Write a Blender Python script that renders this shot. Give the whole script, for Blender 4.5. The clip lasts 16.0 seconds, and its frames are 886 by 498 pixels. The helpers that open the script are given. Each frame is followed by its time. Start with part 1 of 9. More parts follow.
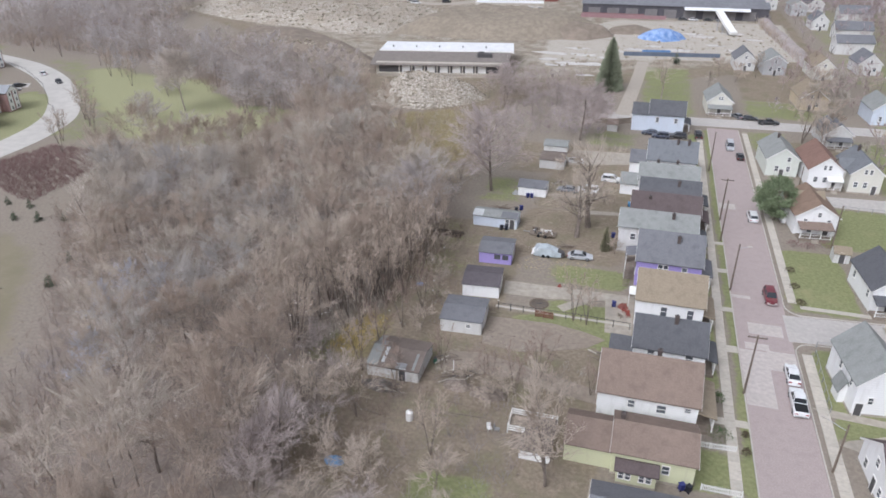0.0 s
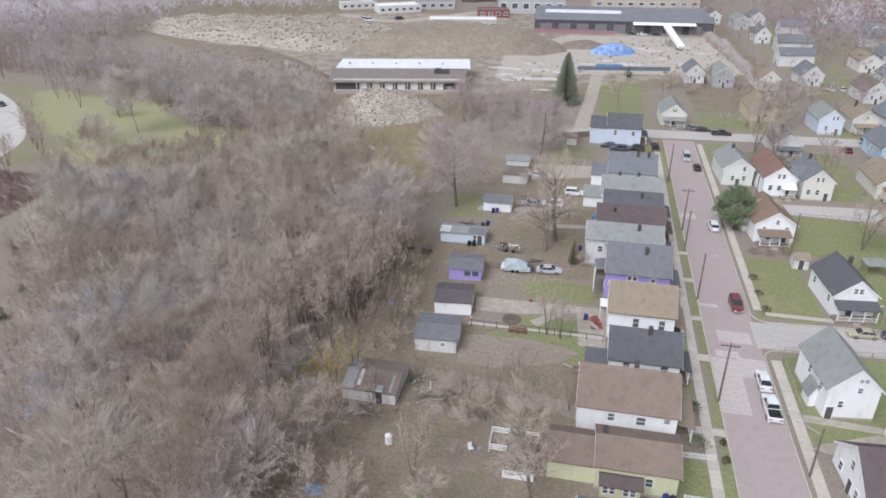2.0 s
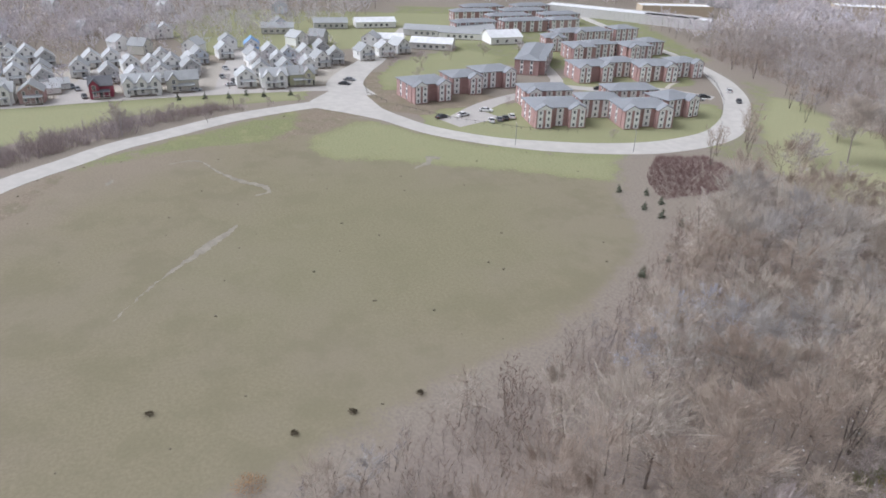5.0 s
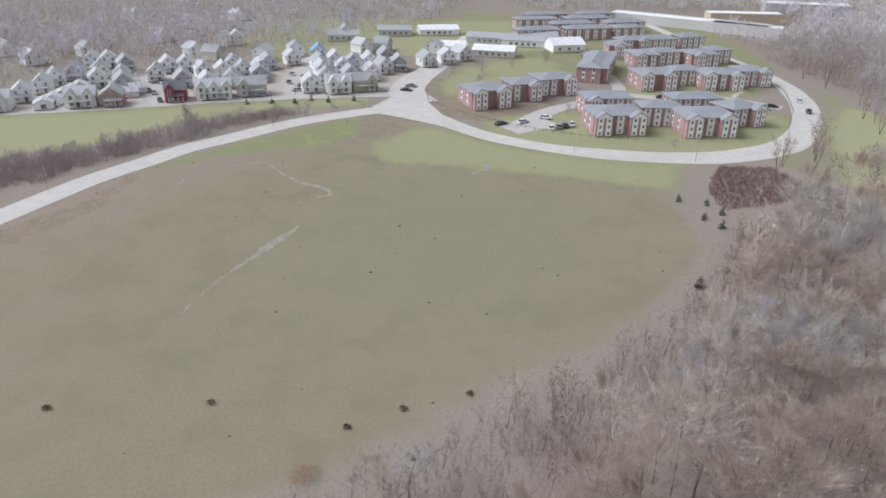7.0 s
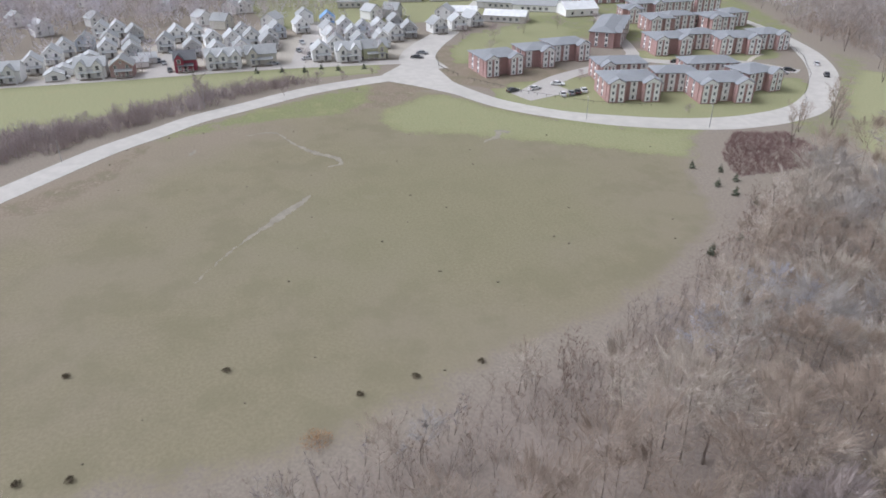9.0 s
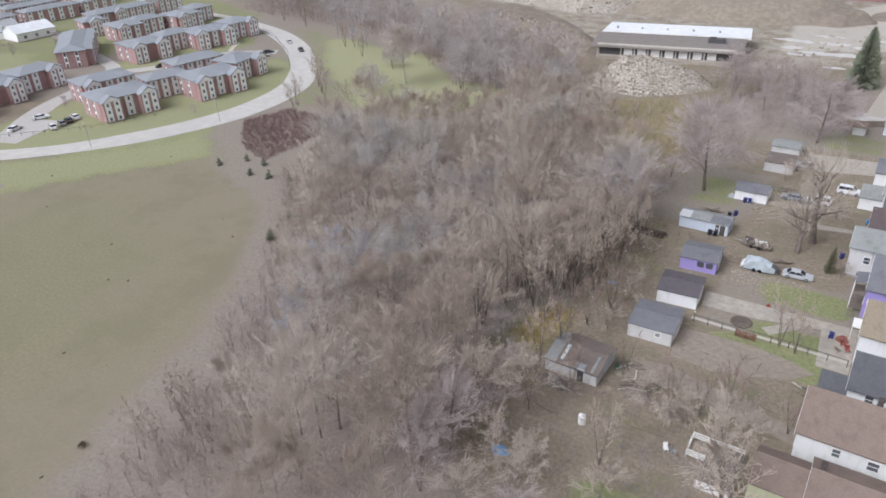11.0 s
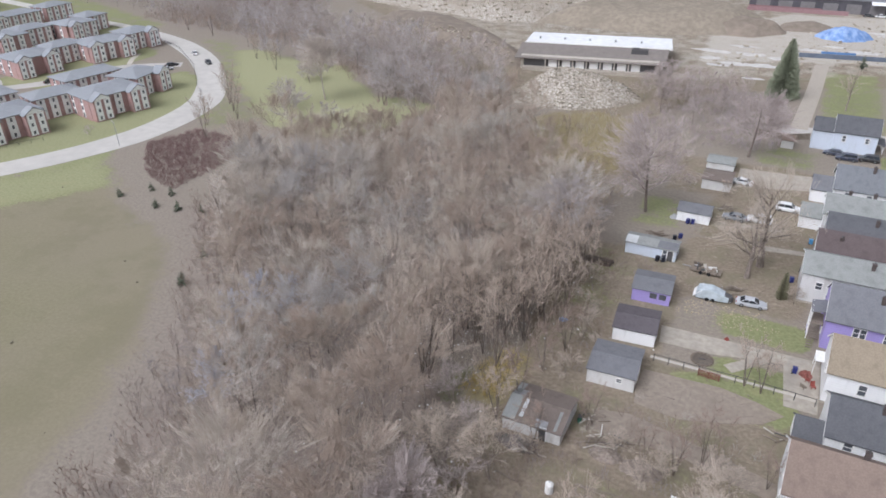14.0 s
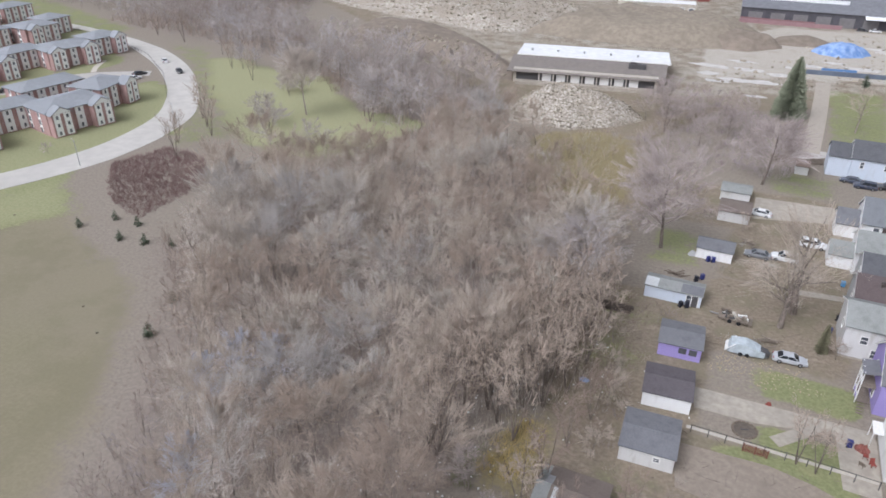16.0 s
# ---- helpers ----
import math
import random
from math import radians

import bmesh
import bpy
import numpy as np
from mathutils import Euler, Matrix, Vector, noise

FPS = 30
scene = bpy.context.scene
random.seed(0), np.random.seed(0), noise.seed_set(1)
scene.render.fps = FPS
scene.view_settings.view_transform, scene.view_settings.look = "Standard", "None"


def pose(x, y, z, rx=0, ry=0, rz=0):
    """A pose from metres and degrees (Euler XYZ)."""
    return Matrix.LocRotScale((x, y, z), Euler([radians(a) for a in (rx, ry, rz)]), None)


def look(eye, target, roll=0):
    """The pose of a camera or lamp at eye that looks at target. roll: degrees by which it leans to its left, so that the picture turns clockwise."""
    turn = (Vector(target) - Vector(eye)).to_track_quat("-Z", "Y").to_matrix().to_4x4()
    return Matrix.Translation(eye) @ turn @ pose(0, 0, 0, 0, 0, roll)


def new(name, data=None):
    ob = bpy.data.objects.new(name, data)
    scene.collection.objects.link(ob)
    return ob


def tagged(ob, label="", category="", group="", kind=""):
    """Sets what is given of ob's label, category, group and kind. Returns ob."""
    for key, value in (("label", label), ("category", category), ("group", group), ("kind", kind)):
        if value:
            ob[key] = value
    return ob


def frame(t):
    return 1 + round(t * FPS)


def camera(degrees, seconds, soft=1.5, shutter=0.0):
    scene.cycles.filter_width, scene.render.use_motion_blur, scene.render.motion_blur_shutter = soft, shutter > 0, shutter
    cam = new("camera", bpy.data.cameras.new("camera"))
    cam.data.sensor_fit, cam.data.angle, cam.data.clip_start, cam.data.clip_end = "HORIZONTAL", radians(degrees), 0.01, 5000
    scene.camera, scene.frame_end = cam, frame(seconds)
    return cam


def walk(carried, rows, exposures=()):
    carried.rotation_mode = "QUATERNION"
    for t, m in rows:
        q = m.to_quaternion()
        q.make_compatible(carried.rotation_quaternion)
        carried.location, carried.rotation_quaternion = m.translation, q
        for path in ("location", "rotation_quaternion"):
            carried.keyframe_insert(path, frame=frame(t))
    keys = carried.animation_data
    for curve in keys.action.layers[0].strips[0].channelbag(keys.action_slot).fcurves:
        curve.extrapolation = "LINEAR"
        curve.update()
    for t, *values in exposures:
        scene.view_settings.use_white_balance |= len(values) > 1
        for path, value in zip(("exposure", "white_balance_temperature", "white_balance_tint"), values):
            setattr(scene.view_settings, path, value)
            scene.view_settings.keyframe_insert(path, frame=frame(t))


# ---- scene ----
cam = camera(64.6, 16.0, soft=1.7)
PATH = [
    (0, (3.091, -0.907, 64.798), (2.602, 0.787, 63.854), -0.2),
    (0.5, (2.160, -0.663, 64.586), (1.812, 1.071, 63.652), -0.2),
    (1, (1.632, -0.612, 64.471), (1.309, 1.133, 63.549), 0.0),
    (1.5, (1.085, -0.508, 64.548), (0.762, 1.242, 63.635), -0.0),
    (2, (0.349, -0.482, 64.810), (-0.022, 1.262, 63.903), 0.0),
    (2.5, (-0.107, -0.943, 65.442), (-0.730, 0.728, 64.538), 0.6),
    (3, (0.140, -1.165, 66.029), (-0.859, 0.313, 65.124), 1.4),
    (3.5, (1.203, 0.130, 65.593), (-0.123, 1.320, 64.686), 1.1),
    (4, (1.743, 1.117, 65.319), (0.245, 2.086, 64.416), 1.3),
    (4.5, (2.133, 1.279, 65.296), (0.539, 2.085, 64.397), 1.5),
    (5, (2.442, 1.392, 65.259), (0.787, 2.065, 64.361), 1.7),
    (7.5, (4.757, 1.287, 65.673), (3.045, 1.779, 64.764), 0.5),
    (8, (4.806, 1.265, 65.640), (3.118, 1.743, 64.680), 0.3),
    (8.5, (4.787, 1.237, 65.668), (3.098, 1.709, 64.706), 0.2),
    (9, (4.688, 1.525, 65.761), (3.001, 1.999, 64.797), -0.0),
    (9.5, (4.128, 1.948, 65.819), (2.556, 2.710, 64.844), -1.1),
    (10, (3.629, 1.370, 66.046), (2.298, 2.486, 65.054), -2.3),
    (12.5, (0.760, 3.035, 65.944), (-0.093, 4.547, 64.950), -1.6),
    (13, (-1.216, 5.308, 65.995), (-2.051, 6.832, 65.004), -1.3),
    (13.5, (-3.627, 7.996, 65.919), (-4.437, 9.533, 64.929), -1.0),
    (14, (-6.058, 10.596, 65.780), (-6.847, 12.146, 64.792), -0.7),
    (14.5, (-8.699, 13.493, 65.659), (-9.470, 15.053, 64.672), -0.4),
    (15, (-11.292, 16.245, 65.480), (-12.048, 17.813, 64.497), -0.1),
    (15.5, (-14.222, 19.263, 65.361), (-14.959, 20.841, 64.378), 0.4),
    (16, (-17.028, 22.008, 65.274), (-17.749, 23.593, 64.291), 0.7),
]
# the small drift of the camera's own exposure, in stops
EXPOSURES = [(0.0, 0.13), (2.5, 0.15), (3.5, 0.20), (4.5, 0.19), (5.2, 0.14), (7.5, 0.14), (8.5, 0.12), (9.5, 0.12), (12.5, 0.18), (16.0, 0.18)]
walk(cam, [(t, look(eye, target, roll)) for t, eye, target, roll in PATH], EXPOSURES)

# ---- light ----
SUN_EL, SUN_AZ = 48.0, 205.0
world = bpy.data.worlds.new("overcast_sky")
scene.world = world
world.use_nodes = True
wn, wl = world.node_tree.nodes, world.node_tree.links
sky = wn.new("ShaderNodeTexSky")
sky.sky_type, sky.sun_disc = "NISHITA", False
sky.sun_elevation, sky.sun_rotation = radians(SUN_EL), radians(SUN_AZ)
sky.air_density, sky.dust_density, sky.ozone_density = 1.0, 6.0, 1.0
cloud = wn.new("ShaderNodeHueSaturation")
cloud.inputs["Saturation"].default_value = 0.10
wl.new(sky.outputs[0], cloud.inputs["Color"])
grey = wn.new("ShaderNodeMix")
grey.data_type, grey.blend_type = "RGBA", "MULTIPLY"
grey.inputs[0].default_value, grey.inputs[7].default_value = 1.0, (0.945, 1.0, 1.15, 1)
wl.new(cloud.outputs[0], grey.inputs[6])
wl.new(grey.outputs[2], wn["Background"].inputs["Color"])
wn["Background"].inputs["Strength"].default_value = 0.15
sun = new("sun", bpy.data.lights.new("sun", "SUN"))
sun.data.energy, sun.data.angle, sun.data.color = 0.65, radians(40), (0.99, 1.0, 1.03)
sun.matrix_world = pose(0, 0, 200, 90 - SUN_EL, 0, 180 - SUN_AZ)

# ---- materials ----


def lin(r, g, b):
    """Linear colour from the usual 0 to 255 scale."""
    return tuple(((v / 255 + 0.055) / 1.055) ** 2.4 if v > 10 else v / 255 / 12.92 for v in (r, g, b))


class Nodes:
    """A small wrapper that keeps node set-ups short."""

    def __init__(self, name):
        self.mat = bpy.data.materials.new(name)
        self.mat.use_nodes = True
        self.n, self.l = self.mat.node_tree.nodes, self.mat.node_tree.links
        self.bsdf = self.n["Principled BSDF"]
        self.pos = self.n.new("ShaderNodeNewGeometry").outputs["Position"]

    def put(self, value, socket):
        if hasattr(value, "links"):
            self.l.new(value, socket)
        else:
            socket.default_value = value

    def noise(self, scale, detail=4.0, rough=0.6, stretch=None, distort=0.0):
        n = self.n.new("ShaderNodeTexNoise")
        n.inputs["Scale"].default_value, n.inputs["Detail"].default_value = scale, detail
        n.inputs["Roughness"].default_value, n.inputs["Distortion"].default_value = rough, distort
        src = self.pos
        if stretch:
            m = self.n.new("ShaderNodeMapping")
            m.inputs["Scale"].default_value = stretch
            self.l.new(self.pos, m.inputs["Vector"])
            src = m.outputs[0]
        self.l.new(src, n.inputs["Vector"])
        return n.outputs["Fac"]

    def ramp(self, fac, a, b, lo=0.0, hi=1.0):
        n = self.n.new("ShaderNodeMapRange")
        n.interpolation_type = "SMOOTHSTEP"
        self.put(fac, n.inputs["Value"])
        for k, v in zip(("From Min", "From Max", "To Min", "To Max"), (a, b, lo, hi)):
            n.inputs[k].default_value = v
        return n.outputs["Result"]

    def mix(self, fac, a, b, kind="MIX"):
        n = self.n.new("ShaderNodeMix")
        n.data_type, n.blend_type = "RGBA", kind
        for v, s in ((fac, n.inputs[0]), (a, n.inputs[6]), (b, n.inputs[7])):
            self.put((*v, 1) if isinstance(v, tuple) and len(v) == 3 else v, s)
        return n.outputs[2]

    def math(self, op, a, b=0.0):
        n = self.n.new("ShaderNodeMath")
        n.operation = op
        self.put(a, n.inputs[0]), self.put(b, n.inputs[1])
        return n.outputs[0]

    def attr(self, name):
        n = self.n.new("ShaderNodeAttribute")
        n.attribute_name = name
        return n.outputs["Fac"]

    def rand(self, per_island=False):
        if per_island:
            return self.n.new("ShaderNodeNewGeometry").outputs["Random Per Island"]
        return self.n.new("ShaderNodeObjectInfo").outputs["Random"]

    def done(self, colour, rough=0.85, bump=None, strength=0.3, dist=0.05, metal=0.0, spec=0.3):
        self.put((*colour, 1) if isinstance(colour, tuple) else colour, self.bsdf.inputs["Base Color"])
        self.put(rough, self.bsdf.inputs["Roughness"])
        self.bsdf.inputs["Metallic"].default_value = metal
        self.bsdf.inputs["Specular IOR Level"].default_value = spec
        if bump is not None:
            b = self.n.new("ShaderNodeBump")
            b.inputs["Strength"].default_value, b.inputs["Distance"].default_value = strength, dist
            self.l.new(bump, b.inputs["Height"])
            self.l.new(b.outputs[0], self.bsdf.inputs["Normal"])
        return self.mat


def shade(c, f):
    return tuple(min(1.0, v * f) for v in c)


def plain(name, c, rough=0.8, spread=0.18, scale=3.0, metal=0.0, spec=0.3, tint=0.0):
    """A weathered solid colour: grain and larger stains, and a little change from object to object."""
    k = Nodes(name)
    col = k.mix(k.ramp(k.noise(scale), 0.3, 0.7), shade(c, 1 - spread), shade(c, 1 + spread))
    col = k.mix(k.ramp(k.noise(scale * 0.17, 3), 0.45, 0.75, 0.0, 0.6), col, shade(c, 1 - 1.6 * spread))
    if tint:
        col = k.mix(k.ramp(k.rand(), 0, 1, 0, tint), col, shade(c, 0.55))
    return k.done(col, rough, k.noise(scale * 6, 3), 0.2, 0.02, metal, spec)


def roofing(name, c, streak=0.25):
    """Asphalt shingles: courses, single tabs, dark runs and faded patches."""
    k = Nodes(name)
    tabs = k.noise(5.0, 2, 0.5)
    runs = k.noise(1.0, 3, 0.6, (0.9, 0.9, 0.12))
    col = k.mix(k.ramp(tabs, 0.35, 0.65), shade(c, 0.93), shade(c, 1.07))
    col = k.mix(k.ramp(runs, 0.45, 0.75, 0.0, streak * 2), col, shade(c, 0.66))
    col = k.mix(k.ramp(k.noise(0.25, 2), 0.5, 0.8, 0.0, 0.4), col, shade(c, 1.25))
    return k.done(col, 0.92, tabs, 0.4, 0.03, spec=0.2)


def siding(name, c, dirt=0.25):
    """Lapped boards, with runs of dirt and some faded ones."""
    k = Nodes(name)
    w = k.n.new("ShaderNodeTexWave")
    w.wave_type, w.bands_direction, w.wave_profile = "BANDS", "Z", "SAW"
    w.inputs["Scale"].default_value = 0.85
    k.l.new(k.pos, w.inputs["Vector"])
    col = k.mix(k.ramp(w.outputs["Fac"], 0.0, 0.2, 0.0, 1.0), shade(c, 0.82), c)
    col = k.mix(k.ramp(k.noise(1.2, 4, 0.6, (1, 1, 0.25)), 0.5, 0.8, 0.0, dirt), col, shade(lin(140, 128, 112), 1.0))
    return k.done(col, 0.7, w.outputs["Fac"], 0.5, 0.02)


def brickwork(name, c, mortar):
    k = Nodes(name)
    b = k.n.new("ShaderNodeTexBrick")
    b.inputs["Scale"].default_value, b.inputs["Mortar Size"].default_value = 4.0, 0.012
    b.inputs["Color1"].default_value, b.inputs["Color2"].default_value = (*shade(c, 0.8), 1), (*shade(c, 1.2), 1)
    b.inputs["Mortar"].default_value = (*mortar, 1)
    m = k.n.new("ShaderNodeMapping")
    m.inputs["Rotation"].default_value = (radians(90), 0, 0)
    k.l.new(k.pos, m.inputs["Vector"])
    k.l.new(m.outputs[0], b.inputs["Vector"])
    col = k.mix(k.ramp(k.noise(0.4, 3), 0.4, 0.8, 0.0, 0.5), b.outputs["Color"], shade(c, 0.6))
    return k.done(col, 0.9, b.outputs["Fac"], 0.2, 0.01)


def ground_material():
    """Earth, lawn, meadow, leaf litter and gravel by area, with ragged borders."""
    k = Nodes("ground_cover")
    big, mid, fine = k.noise(0.02, 4), k.noise(0.16, 5, 0.65), k.noise(1.7, 5, 0.7)
    vfine = k.noise(9.0, 3, 0.7)
    litter = k.mix(k.ramp(fine, 0.35, 0.65), lin(132, 122, 111), lin(148, 138, 126))
    litter = k.mix(k.ramp(mid, 0.45, 0.7, 0, 0.5), litter, lin(140, 129, 117))
    litter = k.mix(k.attr("leaf_mould"), litter, k.mix(k.ramp(fine, 0.35, 0.65), lin(133, 121, 113), lin(149, 137, 128)))
    meadow = k.mix(k.ramp(fine, 0.3, 0.7), lin(128, 120, 98), lin(140, 132, 109))
    meadow = k.mix(k.ramp(big, 0.40, 0.66, 0, 0.7), meadow, lin(137, 128, 110))
    meadow = k.mix(k.ramp(k.noise(0.09, 6, 0.65), 0.44, 0.64, 0, 0.5), meadow, lin(120, 114, 91))
    soft = k.math("MULTIPLY", k.math("SUBTRACT", k.noise(0.06, 5, 0.6), 0.5), 0.9)
    meadow = k.mix(k.ramp(k.math("ADD", k.attr("lush"), soft), 0.2, 1.0, 0, 0.55), meadow, k.mix(k.ramp(fine, 0.3, 0.7), lin(125, 120, 94), lin(138, 133, 106)))
    meadow = k.mix(k.ramp(k.math("ADD", k.attr("sere"), soft), 0.25, 1.1, 0, 0.9), meadow, k.mix(k.ramp(fine, 0.3, 0.7), lin(135, 123, 109), lin(148, 136, 121)))
    meadow = k.mix(k.ramp(k.noise(0.05, 5, 0.7), 0.6, 0.75, 0, 0.25), meadow, lin(154, 146, 131))
    lawn = k.mix(k.ramp(fine, 0.3, 0.7), lin(115, 121, 82), lin(141, 142, 104))
    lawn = k.mix(k.ramp(k.attr("sward"), 0.1, 0.9), lawn, k.mix(k.ramp(fine, 0.3, 0.7), lin(144, 144, 109), lin(161, 159, 126)))
    lawn = k.mix(k.ramp(mid, 0.5, 0.75, 0, 0.5), lawn, lin(156, 149, 115))
    dirt = k.mix(k.ramp(fine, 0.35, 0.65), lin(124, 112, 98), lin(146, 133, 116))
    dirt = k.mix(k.ramp(mid, 0.45, 0.65, 0, 0.7), dirt, lin(122, 115, 94))
    dirt = k.mix(k.ramp(k.noise(0.35, 5, 0.7), 0.55, 0.72, 0, 0.6), dirt, lin(166, 152, 136))
    gravel = k.mix(k.ramp(vfine, 0.35, 0.65), lin(160, 152, 140), lin(196, 188, 177))
    gravel = k.mix(k.ramp(mid, 0.5, 0.75, 0, 0.5), gravel, lin(150, 140, 124))
    gold = k.mix(k.ramp(fine, 0.3, 0.7), lin(130, 119, 91), lin(149, 137, 104))
    ragged = k.math("ADD", k.math("MULTIPLY", k.math("SUBTRACT", mid, 0.5), 0.9), k.math("MULTIPLY", k.math("SUBTRACT", fine, 0.5), 0.7))
    col = litter
    for name, layer in (("meadow", meadow), ("dirt", dirt), ("lawn", lawn), ("gold", gold), ("gravel", gravel)):
        edge = k.ramp(k.math("ADD", k.attr(name), ragged), 0.35, 0.65)
        col = k.mix(k.math("MULTIPLY", edge, k.ramp(k.attr(name), 0.02, 0.15)), col, layer)
    col = k.mix(k.ramp(vfine, 0.3, 0.7, 0.0, 0.15), col, lin(112, 104, 96))
    return k.done(col, 0.95, fine, 0.05, 0.12, spec=0.15)


def bark_material(name, dark, light, rnd):
    k = Nodes(name)
    col = k.mix(k.ramp(k.noise(2.5, 3, 0.6, (1, 1, 0.3)), 0.35, 0.65), dark, light)
    col = k.mix(k.ramp(rnd(k), 0, 1, 0, 0.55), col, shade(dark, 0.8))
    return k.done(col, 0.95, spec=0.15)


def twig_material(name, stops, per_island=0.35):
    """Twigs: the tint of the tree they belong to, with lighter and darker shoots."""
    k = Nodes(name)
    r = k.n.new("ShaderNodeValToRGB")
    r.color_ramp.elements[0].color, r.color_ramp.elements[1].color = (*stops[0], 1), (*stops[-1], 1)
    for n, s in enumerate(stops[1:-1], 1):
        r.color_ramp.elements.new(n / (len(stops) - 1)).color = (*s, 1)
    k.l.new(k.attr("tint"), r.inputs[0])
    col = k.mix(k.ramp(k.rand(True), 0, 1, 0, per_island), r.outputs[0], lin(128, 112, 104))
    return k.done(col, 0.95, spec=0.1)


def glass_material(name, c=(0.075, 0.08, 0.09), rough=0.12):
    k = Nodes(name)
    return k.done(k.mix(k.ramp(k.rand(), 0, 1, 0, 0.6), c, shade(c, 2.2)), rough, spec=0.6)


GROUND = ground_material()
BRICK_ROAD = plain("brick_paving", lin(166, 152, 148), 0.9, 0.10, 5.0)
ASPHALT = plain("worn_asphalt", lin(178, 172, 166), 0.92, 0.08, 1.2)
RING_ROAD = plain("pale_concrete_road", lin(186, 181, 174), 0.92, 0.07, 0.3)
CONCRETE = plain("sidewalk_concrete", lin(190, 182, 170), 0.92, 0.09, 2.0, tint=0.25)
SLAB = plain("old_concrete", lin(166, 157, 145), 0.92, 0.14, 0.9)
KERB = plain("kerb_stone", lin(184, 177, 168), 0.9, 0.1, 3.0)
DUST = plain("dusty_earth", lin(143, 131, 119), 0.95, 0.12, 1.2)
GRAVEL = plain("gravel_drive", lin(168, 158, 146), 0.95, 0.12, 4.0)
BRIGHT = siding("bright_white_siding", lin(238, 237, 234), 0.1)
WHITE = siding("white_siding", lin(230, 229, 228))
OFFWHITE = siding("greyed_white_siding", lin(205, 203, 200), 0.4)
PALEBLUE = siding("pale_blue_siding", lin(200, 207, 217))
SKYBLUE = siding("sky_blue_siding", lin(176, 203, 217))
YELLOW = siding("pale_yellow_green_siding", lin(202, 202, 168))
PALEGREEN = siding("pale_green_siding", lin(206, 209, 200))
CREAM = siding("cream_siding", lin(210, 207, 196))
PURPLE = siding("lilac_siding", lin(160, 146, 200), 0.15)
GREYSIDE = siding("grey_siding", lin(176, 176, 176))
TANSIDE = siding("tan_siding", lin(196, 180, 156))
MAROON = siding("maroon_siding", lin(158, 78, 94))
REDBRICK = brickwork("red_brick", lin(172, 139, 135), lin(190, 170, 165))
BEIGE_WALL = plain("beige_block_wall", lin(180, 172, 160), 0.9, 0.12, 0.8)
R_BROWN = roofing("brown_shingles", lin(129, 113, 103))
R_RUST = roofing("rusty_brown_shingles", lin(132, 112, 98))
R_TAN = roofing("tan_shingles", lin(142, 129, 112))
R_NAVY = roofing("charcoal_shingles", lin(94, 94, 97))
R_GREY = roofing("grey_shingles", lin(114, 114, 117))
R_LGREY = roofing("light_grey_shingles", lin(139, 140, 137))
R_DKBROWN = roofing("dark_brown_shingles", lin(98, 87, 86))
R_RED = roofing("red_brown_shingles", lin(130, 104, 94))
R_SLATE = roofing("blue_grey_shingles", lin(116, 118, 121))
R_APT = roofing("weathered_grey_shingles", lin(144, 146, 149), 0.15)
R_ESTATE = roofing("light_weathered_shingles", lin(164, 165, 165), 0.12)
R_PALE = roofing("pale_grey_shingles", lin(184, 185, 185), 0.12)
R_OLD = roofing("dull_brown_grey_felt", lin(118, 107, 100))
R_DUSK = roofing("dark_dusky_shingles", lin(96, 90, 93))
R_SKY = plain("bright_blue_roof_sheet", lin(120, 160, 205), 0.6, 0.1, 1.0)
R_WHITE = plain("white_membrane_roof", lin(222, 222, 222), 0.7, 0.08, 0.5)
R_METAL = plain("corrugated_metal_roof", lin(150, 150, 150), 0.5, 0.15, 1.0, metal=0.2)
WINDOW_WHITE = plain("clean_white_window_trim", lin(242, 242, 240), 0.6, 0.04, 4.0)
TRIM = plain("white_trim", lin(226, 224, 220), 0.6, 0.05, 4.0)
DARKTRIM = plain("dark_trim", lin(84, 82, 82), 0.7, 0.1, 4.0)
GLASS = glass_material("window_glass")
# paler copy of the window glass: distance haze put into its colour
GLASS_FAR = glass_material("hazed_window_glass", (0.11, 0.115, 0.125), 0.2)
CARGLASS = glass_material("car_glass", (0.02, 0.022, 0.026), 0.06)
WOODPOLE = plain("weathered_pole_wood", lin(112, 100, 90), 0.95, 0.15, 3.0)
PLANK = plain("grey_plank", lin(140, 128, 116), 0.95, 0.2, 3.0, tint=0.4)
METALGREY = plain("galvanised_metal", lin(170, 170, 170), 0.45, 0.08, 3.0, metal=0.6)
RUBBER = plain("tyre_rubber", lin(38, 38, 40), 0.9, 0.1, 6.0)
CHROME = plain("wheel_rim", lin(170, 170, 172), 0.35, 0.05, 6.0, metal=0.8)
RED_LIGHT = plain("tail_lamp_plastic", lin(150, 24, 24), 0.3, 0.05)
LAMP_CLEAR = plain("headlamp_plastic", lin(220, 220, 215), 0.2, 0.05)
BRICKCHIM = plain("chimney_brick", lin(88, 79, 76), 0.95, 0.2, 5.0)
BARK = bark_material("bark", lin(118, 107, 99), lin(160, 148, 139), lambda k: k.rand())
BARK_DARK = bark_material("dark_bark", lin(106, 97, 90), lin(140, 128, 119), lambda k: k.rand())
BARK_WOODS = bark_material("woods_bark", lin(132, 121, 114), lin(164, 153, 144), lambda k: k.attr("tint"))
TWIG = twig_material("bare_twigs", [lin(160, 144, 131), lin(178, 162, 148), lin(190, 177, 163), lin(192, 184, 173), lin(182, 178, 175)])
TWIG_BLUE = twig_material("bluish_grey_twigs", [lin(176, 176, 184), lin(186, 187, 196)], 0.2)
TWIG_RED = twig_material("red_thicket_twigs", [lin(130, 102, 101), lin(146, 119, 117)])
